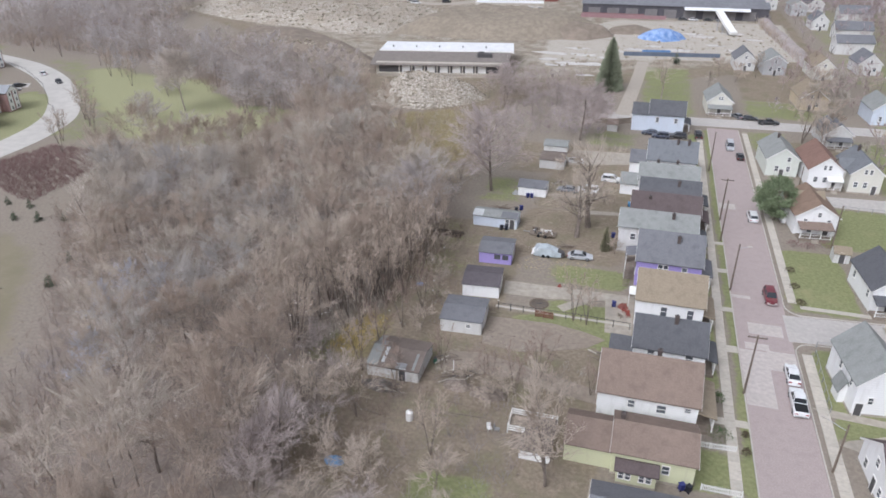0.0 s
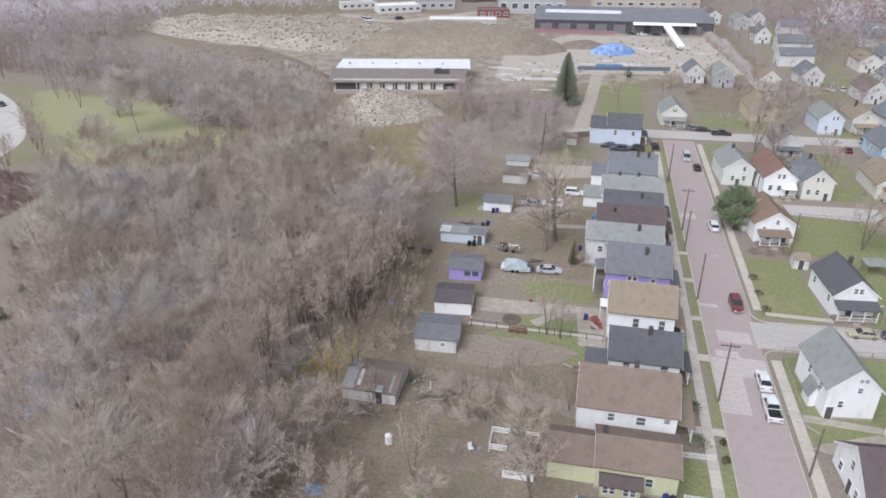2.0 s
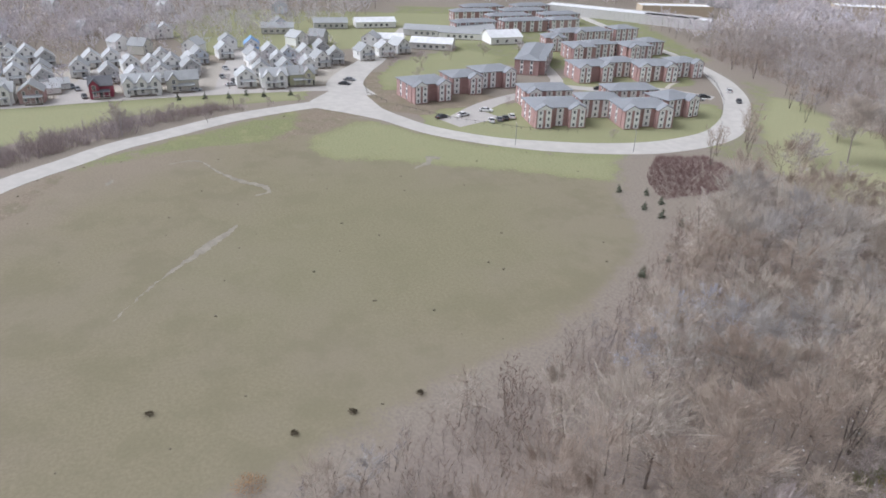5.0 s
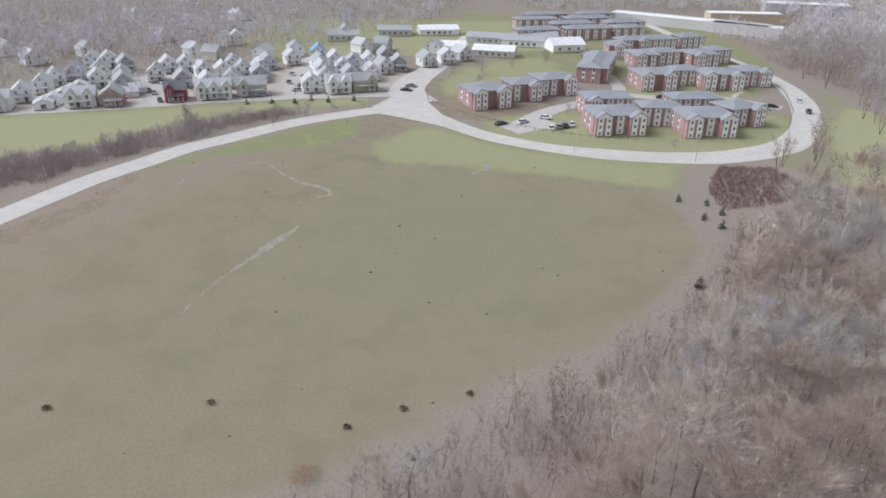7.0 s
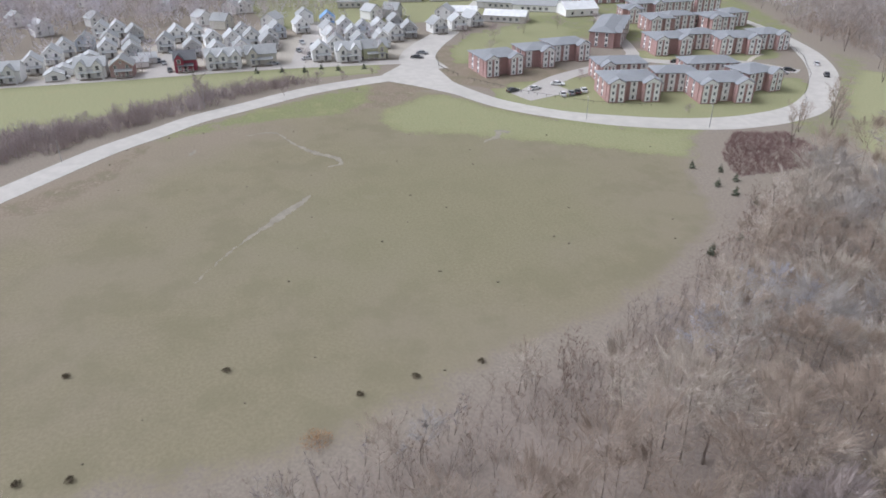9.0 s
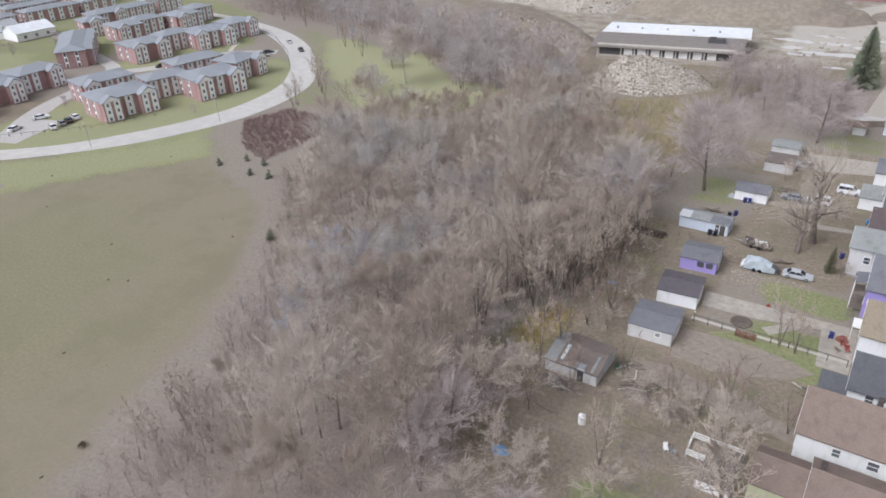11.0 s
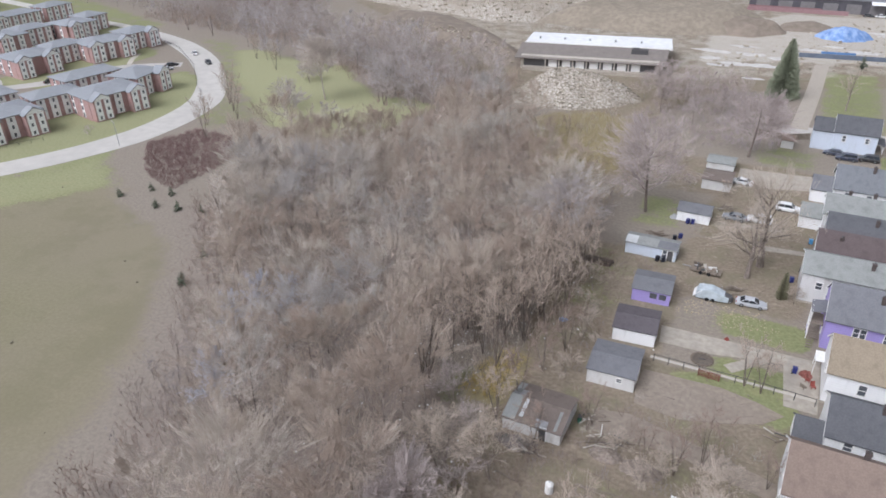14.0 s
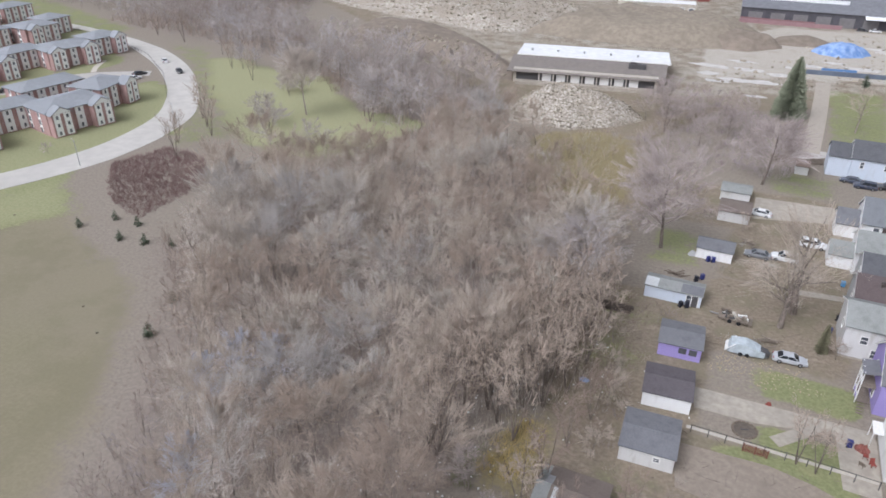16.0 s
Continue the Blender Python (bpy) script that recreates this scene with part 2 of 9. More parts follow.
# distance haze is painted into this paler, greyer twig colour
TWIG_FAR = twig_material("hazy_far_twigs", [lin(206, 196, 194), lin(212, 205, 207), lin(216, 212, 218)], 0.15)
TWIG_GREY = twig_material("greyish_twigs", [lin(168, 157, 151), lin(183, 174, 169), lin(190, 184, 184)], 0.22)
TWIG_TOWN = twig_material("brownish_town_twigs", [lin(158, 140, 136), lin(170, 154, 152), lin(178, 167, 170)], 0.25)
TWIG_FRINGE = twig_material("sapling_twigs", [lin(142, 124, 113), lin(156, 139, 127), lin(158, 151, 152)], 0.25)
TWIG_BRUSH = twig_material("dull_brush_twigs", [lin(170, 156, 153), lin(188, 177, 178)], 0.2)
TWIG_PALE = twig_material("pale_grey_twigs", [lin(196, 184, 172), lin(206, 196, 186)])
TWIG_PINK = twig_material("pinkish_grey_twigs", [lin(174, 161, 155), lin(188, 176, 173)])
NEEDLE = plain("conifer_needles", lin(88, 94, 78), 0.9, 0.3, 4.0)
PINEGREEN = plain("pine_needles", lin(120, 132, 102), 0.9, 0.3, 3.0)
SPRUCE = plain("spruce_needles", lin(130, 134, 113), 0.9, 0.25, 3.0)
LEAFGREEN = plain("evergreen_leaves", lin(92, 106, 74), 0.9, 0.3, 4.0)


# ---- building blocks ----
class Geo:
    """Collects the corners and faces of one mesh."""

    def __init__(self):
        self.v, self.f = [], []

    def add(self, verts, faces):
        n = len(self.v)
        self.v += [tuple(p) for p in verts]
        self.f += [tuple(n + i for i in face) for face in faces]
        return self

    def box(self, x0, y0, z0, x1, y1, z1):
        v = [(x, y, z) for z in (z0, z1) for x, y in ((x0, y0), (x1, y0), (x1, y1), (x0, y1))]
        return self.add(v, [(3, 2, 1, 0), (4, 5, 6, 7), (0, 1, 5, 4), (1, 2, 6, 5), (2, 3, 7, 6), (3, 0, 4, 7)])

    def turned(self, x, y, z, sx, sy, sz, deg=0.0):
        """A box on its base's middle, turned about the vertical."""
        c, s = math.cos(radians(deg)), math.sin(radians(deg))
        flat = [(x + c * a - s * b, y + s * a + c * b) for a, b in ((-sx / 2, -sy / 2), (sx / 2, -sy / 2), (sx / 2, sy / 2), (-sx / 2, sy / 2))]
        return self.prism(flat, z, z + sz)

    def prism(self, flat, z0, z1):
        n = len(flat)
        v = [(x, y, z0) for x, y in flat] + [(x, y, z1) for x, y in flat]
        return self.add(v, [tuple(range(n))[::-1], tuple(range(n, 2 * n))] + [(i, (i + 1) % n, n + (i + 1) % n, n + i) for i in range(n)])

    def slab(self, pts, thick):
        """A flat polygon with thickness, let down along its normal."""
        p = [Vector(q) for q in pts]
        n = (p[1] - p[0]).cross(p[2] - p[0]).normalized()
        if n.z < 0:
            p.reverse()
            n = -n
        k = len(p)
        low = [q - n * thick for q in p]
        return self.add(low + p, [tuple(range(k))[::-1], tuple(range(k, 2 * k))] + [(i, (i + 1) % k, k + (i + 1) % k, k + i) for i in range(k)])

    def tube(self, a, b, ra, rb, n=6):
        a, b = Vector(a), Vector(b)
        d = (b - a).normalized()
        u = d.orthogonal().normalized()
        w = d.cross(u)
        ring = [(math.cos(2 * math.pi * i / n), math.sin(2 * math.pi * i / n)) for i in range(n)]
        v = [a + (u * c + w * s) * ra for c, s in ring] + [b + (u * c + w * s) * rb for c, s in ring]
        return self.add(v, [(i, (i + 1) % n, n + (i + 1) % n, n + i) for i in range(n)] + [tuple(range(n))[::-1], tuple(range(n, 2 * n))])

    def mesh(self, name):
        me = bpy.data.meshes.new(name)
        me.from_pydata(self.v, [], self.f)
        return me


def part(name, geo, material, parent=None, label="", at=None):
    me = geo if isinstance(geo, bpy.types.Mesh) else geo.mesh(name)
    if not me.materials:
        me.materials.append(material)
    ob = new(name, me)
    if parent:
        ob.parent = parent
    if at is not None:
        ob.matrix_basis = at
    if label:
        tagged(ob, label)
    return ob


def thing(name, x, y, label, category, deg=0.0, z=0.0, group="", kind=""):
    ob = new(name)
    ob.empty_display_size = 0.5
    ob.matrix_basis = pose(x, y, z, 0, 0, deg)
    return tagged(ob, label, category, group, kind)


def solo(name, geo, material, label, category, group="", kind="", at=None):
    return tagged(part(name, geo, material, at=at), label, category, group, kind)


def curve(points, step=3.0):
    """A smooth line through points, as even steps."""
    p = np.array(points, float)
    ext = np.vstack([2 * p[0] - p[1], p, 2 * p[-1] - p[-2]])
    out = []
    for i in range(1, len(ext) - 2):
        a, b, c, d = ext[i - 1 : i + 3]
        n = max(2, int(np.linalg.norm(c - b) / step))
        for s in np.linspace(0, 1, n, endpoint=False):
            out.append(0.5 * (2 * b + (c - a) * s + (2 * a - 5 * b + 4 * c - d) * s**2 + (3 * b - a - 3 * c + d) * s**3))
    return np.array(out + [p[-1]])


def ribbon(points, width, z=0.05, step=3.0, wobble=0.0):
    """A strip of road along a smooth line, as a thin slab."""
    p = curve(points, step)
    d = np.gradient(p, axis=0)
    d /= np.linalg.norm(d, axis=1)[:, None]
    nrm = np.stack([-d[:, 1], d[:, 0]], 1)
    w = np.interp(np.linspace(0, 1, len(p)), np.linspace(0, 1, len(width)), width) if hasattr(width, "__len__") else np.full(len(p), width)
    rnd = np.random.RandomState(len(p))
    l = p + nrm * (w / 2 + wobble * rnd.uniform(-1, 1, len(p)))[:, None]
    r = p - nrm * (w / 2 + wobble * rnd.uniform(-1, 1, len(p)))[:, None]
    g, n = Geo(), len(p)
    g.v = [(*q, z) for q in l] + [(*q, z) for q in r] + [(*q, -0.1) for q in l] + [(*q, -0.1) for q in r]
    for i in range(n - 1):
        g.f += [(i, n + i, n + i + 1, i + 1), (2 * n + i, i, i + 1, 2 * n + i + 1), (n + i, 3 * n + i, 3 * n + i + 1, n + i + 1)]
    return g


def inside(poly, pts, soft):
    """How far points lie inside a polygon: 0 outside, 1 inside, over a border of that width."""
    p = np.array(poly, float)
    q = np.roll(p, -1, axis=0)
    best, odd = np.full(len(pts), 1e9), np.zeros(len(pts), bool)
    for a, b in zip(p, q):
        ab = b - a
        s = np.clip(((pts - a) @ ab) / (ab @ ab), 0, 1)
        best = np.minimum(best, np.linalg.norm(pts - (a + s[:, None] * ab), axis=1))
        cross = (a[1] > pts[:, 1]) != (b[1] > pts[:, 1])
        odd ^= cross & (pts[:, 0] < (b[0] - a[0]) * (pts[:, 1] - a[1]) / (b[1] - a[1] + 1e-12) + a[0])
    return np.clip(0.5 + np.where(odd, best, -best) / soft, 0, 1)


def raw_mesh(name, verts, faces, floats=()):
    """A mesh straight from arrays, with numbers for each corner point."""
    me = bpy.data.meshes.new(name)
    k = faces.shape[1]
    me.vertices.add(len(verts))
    me.vertices.foreach_set("co", np.ascontiguousarray(verts, np.float32).ravel())
    me.loops.add(faces.size)
    me.loops.foreach_set("vertex_index", np.ascontiguousarray(faces, np.int32).ravel())
    me.polygons.add(len(faces))
    me.polygons.foreach_set("loop_start", np.arange(0, faces.size, k, dtype=np.int32))
    me.update(calc_edges=True)
    for key, values in floats:
        me.attributes.new(key, "FLOAT", "POINT").data.foreach_set("value", np.ascontiguousarray(values, np.float32))
    return me


def rect(x0, y0, x1, y1):
    return [(x0, y0), (x1, y0), (x1, y1), (x0, y1)]


# ---- ground ----
MEADOW = [(-61, -300), (-63, -0), (-69.1, 19), (-76.3, 33.9), (-79.3, 47.7), (-84.3, 59.6), (-93.3, 73.2), (-101.2, 84.8), (-108.1, 92.6), (-123.8, 98.4), (-136.5, 105.3), (-151.1, 116.2), (-159.1, 108.4), (-184, 82.9), (-213.7, 59.4), (-230.6, 43.8), (-211.4, 5.3), (-185.2, -34.1), (-151.2, -73.6)]
GREEN_BAND = [(-138, 108), (-149, 92), (-160, 75), (-172, 55), (-176, 41), (-190, 36), (-200, 40), (-212, 56), (-211, 64), (-190, 76), (-177, 89), (-164, 105), (-156, 121)]
GREEN_STRIP = [(-182, -34), (-189, -20), (-192.5, -7), (-197, 9), (-197, 26), (-204, 37), (-222, 42), (-232, 42), (-226, 28), (-216, 11), (-206, -7), (-197, -22)]
PARK = [(-198, 216), (-194, 224), (-170, 216), (-148, 216), (-133, 201), (-120, 190), (-108, 193), (-98, 189), (-101, 176), (-105, 160), (-116, 152), (-131, 154), (-146, 162), (-160, 176), (-176, 190)]
LAWNS = [
    rect(15.3, 65.2, 19.9, 72.2), rect(-8, 98, 3, 102.4), rect(-8, 108.4, 5.5, 115), rect(32.0, 110, 43.2, 133), rect(33.3, 85.5, 47, 99.5),
    rect(44, 86, 70, 100.5), rect(41, 136, 64, 156), rect(33.4, 79, 44, 84),
    rect(50, 110, 75, 135), rect(16.8, 84, 19.2, 200),
    rect(-12, 90, 4, 97), rect(-18, 53, -8, 59), rect(85, 280, 110, 300), rect(20.7, 60, 22.4, 205),
]
ROUGH_LAWNS = [rect(58, 166, 70, 206), rect(32, 188, 44, 208), rect(33, 220, 60, 240), rect(2, 214, 20, 278), rect(68, 216, 100, 232)]
FAR_LAWNS = [
    [(-242.4, 45.8), (-256.1, 51.8), (-255.5, 20.3), (-257.2, -137.1), (-201.1, -137.3), (-206.2, -68.5), (-212, -52.7), (-216.7, -38.9), (-227.4, -24.1), (-237.1, -8.3), (-241.9, 4.5), (-243.6, 26.1)],
    [(-159.1, 110.3), (-173, 90.7), (-198.8, 77.1), (-213.5, 79.1), (-220.1, 108.6), (-213.8, 148), (-195.6, 187.2), (-170.2, 177.3), (-156.7, 147.7)],
    [(-212.7, 152.9), (-225, 202.1), (-246.5, 215), (-258.5, 197.3), (-245.3, 148.1)], [(-248, 77.3), (-259.3, 126.5), (-296.4, 148.3), (-316.2, 138.6), (-296.9, 99.1), (-269.6, 81.3)],
    [(-327.3, 20.6), (-325.8, 158.3), (-414, 198), (-464.9, 40.9), (-396.4, 1.2)],
]
GLADE = [(-64, 196), (-50, 207), (-38, 190), (-33, 166), (-33, 141), (-46, 143), (-58, 160)]
GOLDS = [[(-37, 78), (-32.5, 78), (-31.5, 84), (-32, 90), (-36, 91), (-38, 84)], [(-70, 197), (-54, 206), (-44, 203), (-38, 184), (-37, 164), (-44, 152), (-58, 156), (-66, 176)]]
DIRTS = [
    [(-150, -58), (-160, -48), (-168, -38), (-194, -25), (-188, -24), (-164, -33), (-148, -45)], [(-199, 30), (-221, 44), (-231, 49), (-226, 57), (-210, 53), (-203, 43)],
    [(-111.6, 233.6), (-60, 200), (-40, 206), (-28, 236), (68, 292), (68, 420), (-40, 440), (-244, 453), (-245.1, 344.8), (-176.9, 295.8), (-173.9, 264.4), (-139.7, 259.4)],
    rect(-34, 54, 4, 97), rect(-36, 97, -15, 130), rect(-18, 117, 4, 140), rect(-26, 160, 4, 182), rect(-16, 140, 5, 165), [(-219.6, 62.4), (-230.6, 47.7), (-207.2, 24), (-199.3, 27.9), (-210.9, 45.7)],
    [(-226.5, 65.4), (-282.5, 71.5), (-272.4, 94.1), (-237.8, 110.7), (-213.1, 116.5), (-203.4, 102.7), (-203.6, 86.9)], rect(35, 240, 62, 285), rect(60, 120, 78, 150), rect(40, 186, 58, 200),
    [(-171.4, 57.3), (-175.3, 65.2), (-185, 73.1), (-194.9, 75.1), (-189, 69.2), (-179.3, 61.3)],
]
SERE = [[(-190.5, -68.5), (-238.6, 30), (-216.8, 51.6), (-195.4, 23.9), (-166.3, -15.5), (-133.1, -39.3), (-111.8, -88.6)], [(-151.5, -98.2), (-56, -100), (-54, 0), (-96.9, -8), (-140.8, -21.5)], [(-54, -100), (-56, 0), (-62, 19), (-69.1, 33.9), (-72.1, 47.9), (-77.2, 59.7), (-87.3, 76.4), (-98.2, 90.9), (-113.9, 104.3), (-139.4, 110.3), (-139.4, 104.4), (-116.9, 98.4), (-102.2, 85.8), (-92.3, 70.3), (-83.3, 51.6), (-79.3, 33.8), (-71.2, 18.9), (-65.1, -0), (-63.1, -100)]]
LUSH = [(-96.8, 9.8), (-92.4, 51.4), (-112.2, 78.7), (-139.6, 86.6), (-175.4, 55.3), (-177.6, 33.7), (-146.4, 8), (-121, -7.9)]
WOOD_MAIN = [(-50, -45), (-51, 0), (-57, 19), (-64, 34), (-67.1, 45.9), (-72.1, 57.9), (-81.2, 76.6), (-93.2, 89.1), (-109.9, 110.3), (-116.6, 127.9), (-114.4, 142.6), (-92.8, 157.4), (-75.9, 179.4), (-66, 185.9), (-60, 172), (-46, 158), (-36, 145), (-34, 128), (-37, 112), (-39, 98), (-44, 84), (-40, 74), (-38, 62), (-35, 52), (-34, 44), (-38, 20), (-40, -10), (-42, -45)]
WOOD_EDGE = [(-54, -45), (-56, 0), (-62, 19), (-69.1, 33.9), (-72.1, 47.9), (-78.2, 59.7), (-88.3, 76.3), (-98.2, 90.9), (-115.8, 107.2), (-121.5, 129.8), (-110.8, 111.2), (-93.2, 89.1), (-81.2, 76.6), (-72.1, 57.9), (-67.1, 45.9), (-64, 34), (-57, 19), (-51, 0), (-50, -45)]
WOOD_NORTH = [(-99.5, 173.8), (-111.1, 187), (-132.5, 200.7), (-150.3, 210.8), (-174.2, 226.7), (-202.6, 236.3), (-246.2, 242.5), (-285.5, 248.6), (-294.8, 295.8), (-245.1, 344.8), (-229.7, 334.7), (-228.1, 295.4), (-179.5, 255), (-145.5, 249), (-121, 237), (-101, 229), (-85.5, 212), (-79.8, 195)]
FRINGE = [(-54, -45), (-56, 0), (-62, 19), (-69.1, 33.9), (-72.1, 47.9), (-78.2, 59.7), (-88.3, 76.3), (-98.2, 90.9), (-113.9, 105.3), (-107.9, 108.3), (-90.2, 89.2), (-78.2, 73.7), (-66.1, 55.9), (-58, 44), (-50, 34), (-45, 20), (-42, 0), (-42, -45)]
SITE = [(-108, 240), (-60, 240), (-30, 246), (60, 300), (60, 420), (-40, 440), (-170, 420), (-200, 330), (-170, 280), (-120, 268)]
GRAVELS = [[(-262, -86), (-262, 58), (-285, 76), (-310, 62), (-312, -30), (-300, -66), (-285, -80)], [(-21, 79), (-12, 79), (-11, 83), (-20, 84)], rect(-14, 146, -6, 149), [(-8, 286), (64, 300), (64, 380), (-14, 374), (-40, 330), (-38, 270)]]


def build_ground():
    near_x, near_y = np.arange(-150, 80, 2.0), np.arange(10, 250, 2.0)
    xs = np.concatenate([[-4500, -2500, -1500, -1000, -750], np.arange(-600, -150, 5.0), near_x, np.arange(80, 250, 5.0), [300, 450, 700, 1200, 2500, 4500]])
    ys = np.concatenate([[-4500, -2500, -1200, -600, -300, -200], np.arange(-120, 10, 4.0), near_y, np.arange(250, 560, 5.0), [600, 750, 1000, 1500, 2500, 4500]])
    gx, gy = np.meshgrid(xs, ys)
    pts = np.stack([gx.ravel(), gy.ravel()], 1)
    idx = np.arange(len(pts)).reshape(gx.shape)
    faces = np.stack([idx[:-1, :-1], idx[:-1, 1:], idx[1:, 1:], idx[1:, :-1]], -1).reshape(-1, 4)
    lawn = np.max([inside(p, pts, 1.5) for p in LAWNS + FAR_LAWNS] + [inside(GREEN_BAND, pts, 7) * 0.74, inside(GREEN_STRIP, pts, 8) * 0.66, inside([(-259, 148.2), (-258, 242.6), (-412.9, 296.4), (-463.7, 149), (-336.2, 107.2)], pts, 10) * 0.6, inside(rect(72, 222, 160, 430), pts, 8) * 0.46, np.max([inside(p, pts, 5) * 0.62 for p in ROUGH_LAWNS], axis=0), inside(rect(-35, 98, -23, 130), pts, 5) * 0.42, inside(rect(-30, 140, -19, 156), pts, 6) * 0.6, inside(rect(-12, 182, 5, 197), pts, 6) * 0.55, inside(rect(-16, 107, 4, 117), pts, 4) * 0.35, inside([(-168.4, 157.6), (-148.9, 143.7), (-134.9, 157.4), (-156.4, 171.3), (-211.2, 234.3), (-232.6, 228.6), (-197.5, 203)], pts, 8) * 0.5, inside(rect(-34, 56, 2, 96), pts, 5) * 0.28, inside(PARK, pts, 9)], axis=0)
    masks = [
        ("leaf_mould", np.max([inside(p, pts, 9) for p in (WOOD_MAIN, WOOD_NORTH, FRINGE)], axis=0)), ("meadow", inside(MEADOW, pts, 15)), ("sward", np.max([inside(PARK, pts, 9), inside(GREEN_BAND, pts, 9) * 0.6, inside(FAR_LAWNS[0], pts, 6) * 0.7] + [inside(p, pts, 6) * 0.6 for p in FAR_LAWNS[1:]], axis=0)), ("lush", inside(LUSH, pts, 44)), ("sere", np.max([inside(p, pts, s) * w for p, s, w in zip(SERE, (40, 44, 9), (1.0, 0.45, 0.9))], axis=0)), ("lawn", lawn), ("dirt", np.max([inside(p, pts, 5) for p in DIRTS], axis=0)),
        ("gold", np.max([inside(p, pts, 10) * w for p, w in zip(GOLDS, (1.0, 0.8))], axis=0)), ("gravel", np.max([inside(p, pts, 5) * 0.8 for p in GRAVELS] + [inside(SITE, pts, 10) * 0.46], axis=0)),
    ]
    me = raw_mesh("ground", np.column_stack([pts, np.zeros(len(pts))]), faces, masks)
    solo("ground", me, GROUND, "flat ground of meadow, leaf litter, lawns and bare earth", "ground", kind="structure")


build_ground()

# ---- roads ----
RING_OUTER = [(-226, 53), (-211.6, 64.6), (-199.7, 70.4), (-189.8, 76.5), (-177, 89), (-167, 102.3), (-160.5, 115.5), (-156, 129.5), (-155.3, 140), (-156, 150), (-160, 164.5), (-167.5, 176), (-180, 189.5), (-191, 199.8), (-204, 209.5), (-219, 218), (-231, 223), (-251, 229), (-276, 234), (-300, 237.5), (-360, 249), (-425, 259)]
RING_INNER = [(-246, 68), (-226.7, 69), (-210.4, 73.9), (-198.6, 79.6), (-184, 92.6), (-175, 107.5), (-168.8, 121.5), (-165.8, 136), (-166.5, 148.5), (-169.3, 160), (-176, 171), (-188, 184.5), (-211, 202.5), (-238, 217.5), (-255, 225.5), (-272, 229.2), (-300, 232), (-360, 243), (-425, 253)]


def carriageway(outer, inner, z, n=160):
    """A road between its two edges, as a thin slab."""
    a, b = (np.stack([np.interp(np.linspace(0, 1, n), np.linspace(0, 1, len(c)), c[:, k]) for k in (0, 1)], 1) for c in (curve(outer), curve(inner)))
    # every outer point is joined to the nearest inner one that lies further on
    pick = np.maximum.accumulate([int(np.argmin(np.linalg.norm(b - p, axis=1))) for p in a])
    b = b[pick]
    g = Geo()
    g.v = [(*q, h) for h in (z, -0.1) for side in (a, b) for q in side]
    for i in range(n - 1):
        g.f += [(i + 1, n + i + 1, n + i, i), (2 * n + i, 2 * n + i + 1, i + 1, i), (n + i, n + i + 1, 3 * n + i + 1, 3 * n + i)]
    return g


solo("road_ring", carriageway(RING_OUTER, RING_INNER, 0.06), RING_ROAD, "wide pale concrete ring road curving round the apartments", "road", kind="structure")
solo("road_junction", Geo().prism([(-225, 53.5), (-232, 47), (-240, 48), (-250, 56), (-258, 62), (-262, 70), (-246, 69), (-226, 69.4), (-212, 68)], -0.1, 0.066), RING_ROAD, "broad pale concrete junction of the ring road", "road", kind="structure")
solo("road_west_arm", ribbon([(-242.2, 65.5), (-259.9, 65.5), (-279.5, 74.5), (-299, 87.3), (-326.4, 103.2), (-375.4, 129)], [15, 13, 10, 8, 7], 0.07), RING_ROAD, "pale concrete road leading to the houses", "road", kind="structure")
solo("road_field", ribbon([(-131.6, -86.5), (-149.1, -65.8), (-161.4, -55.9), (-174, -46), (-185.7, -36.4), (-196.3, -24.7), (-206.2, -14.2), (-215.3, 1.2), (-225.5, 18.2), (-232.1, 36.9), (-237.3, 59.5)], 8.0, 0.055), RING_ROAD, "pale concrete road along the meadow", "road", kind="structure")
solo("road_subdivision", ribbon([(-262.1, -137.1), (-260.1, -48.6), (-260.9, -24), (-261, 12.4), (-257.1, 51.8), (-254.1, 61.6)], 7.0, 0.052), ASPHALT, "asphalt street before the row of houses", "road", kind="structure")
solo("road_lane_a", ribbon([(-261.4, 21.8), (-287.9, 26.3), (-309.5, 30.8), (-341.9, 36.4)], 8.5, 0.048), ASPHALT, "short asphalt street between houses", "road", kind="structure")
solo("road_lane_b", ribbon([(-260.9, -31.3), (-290.4, -24.8), (-320.8, -16.8), (-347.3, -10.8)], 8.0, 0.046), ASPHALT, "short asphalt street between houses", "road", kind="structure")
solo("road_apartment_drive", ribbon([(-201.6, 86.9), (-220.1, 108.6), (-237.4, 143.1), (-255, 153.1), (-290.4, 163), (-331.6, 175)], [9, 6, 5, 4.5, 4.5], 0.045), ASPHALT, "asphalt drive between the brick apartments", "road", kind="structure")
solo("road_apartment_court", ribbon([(-237.4, 144.1), (-227.4, 157.8), (-221.3, 179.5), (-203.4, 193.2)], [5, 7, 7, 6], 0.044), ASPHALT, "asphalt parking court among the apartments", "road", kind="structure")
solo("road_parking", ribbon([(-201.6, 85), (-204.5, 93.8), (-207.4, 102.7)], 11, 0.05), ASPHALT, "small asphalt car park", "road", kind="structure")

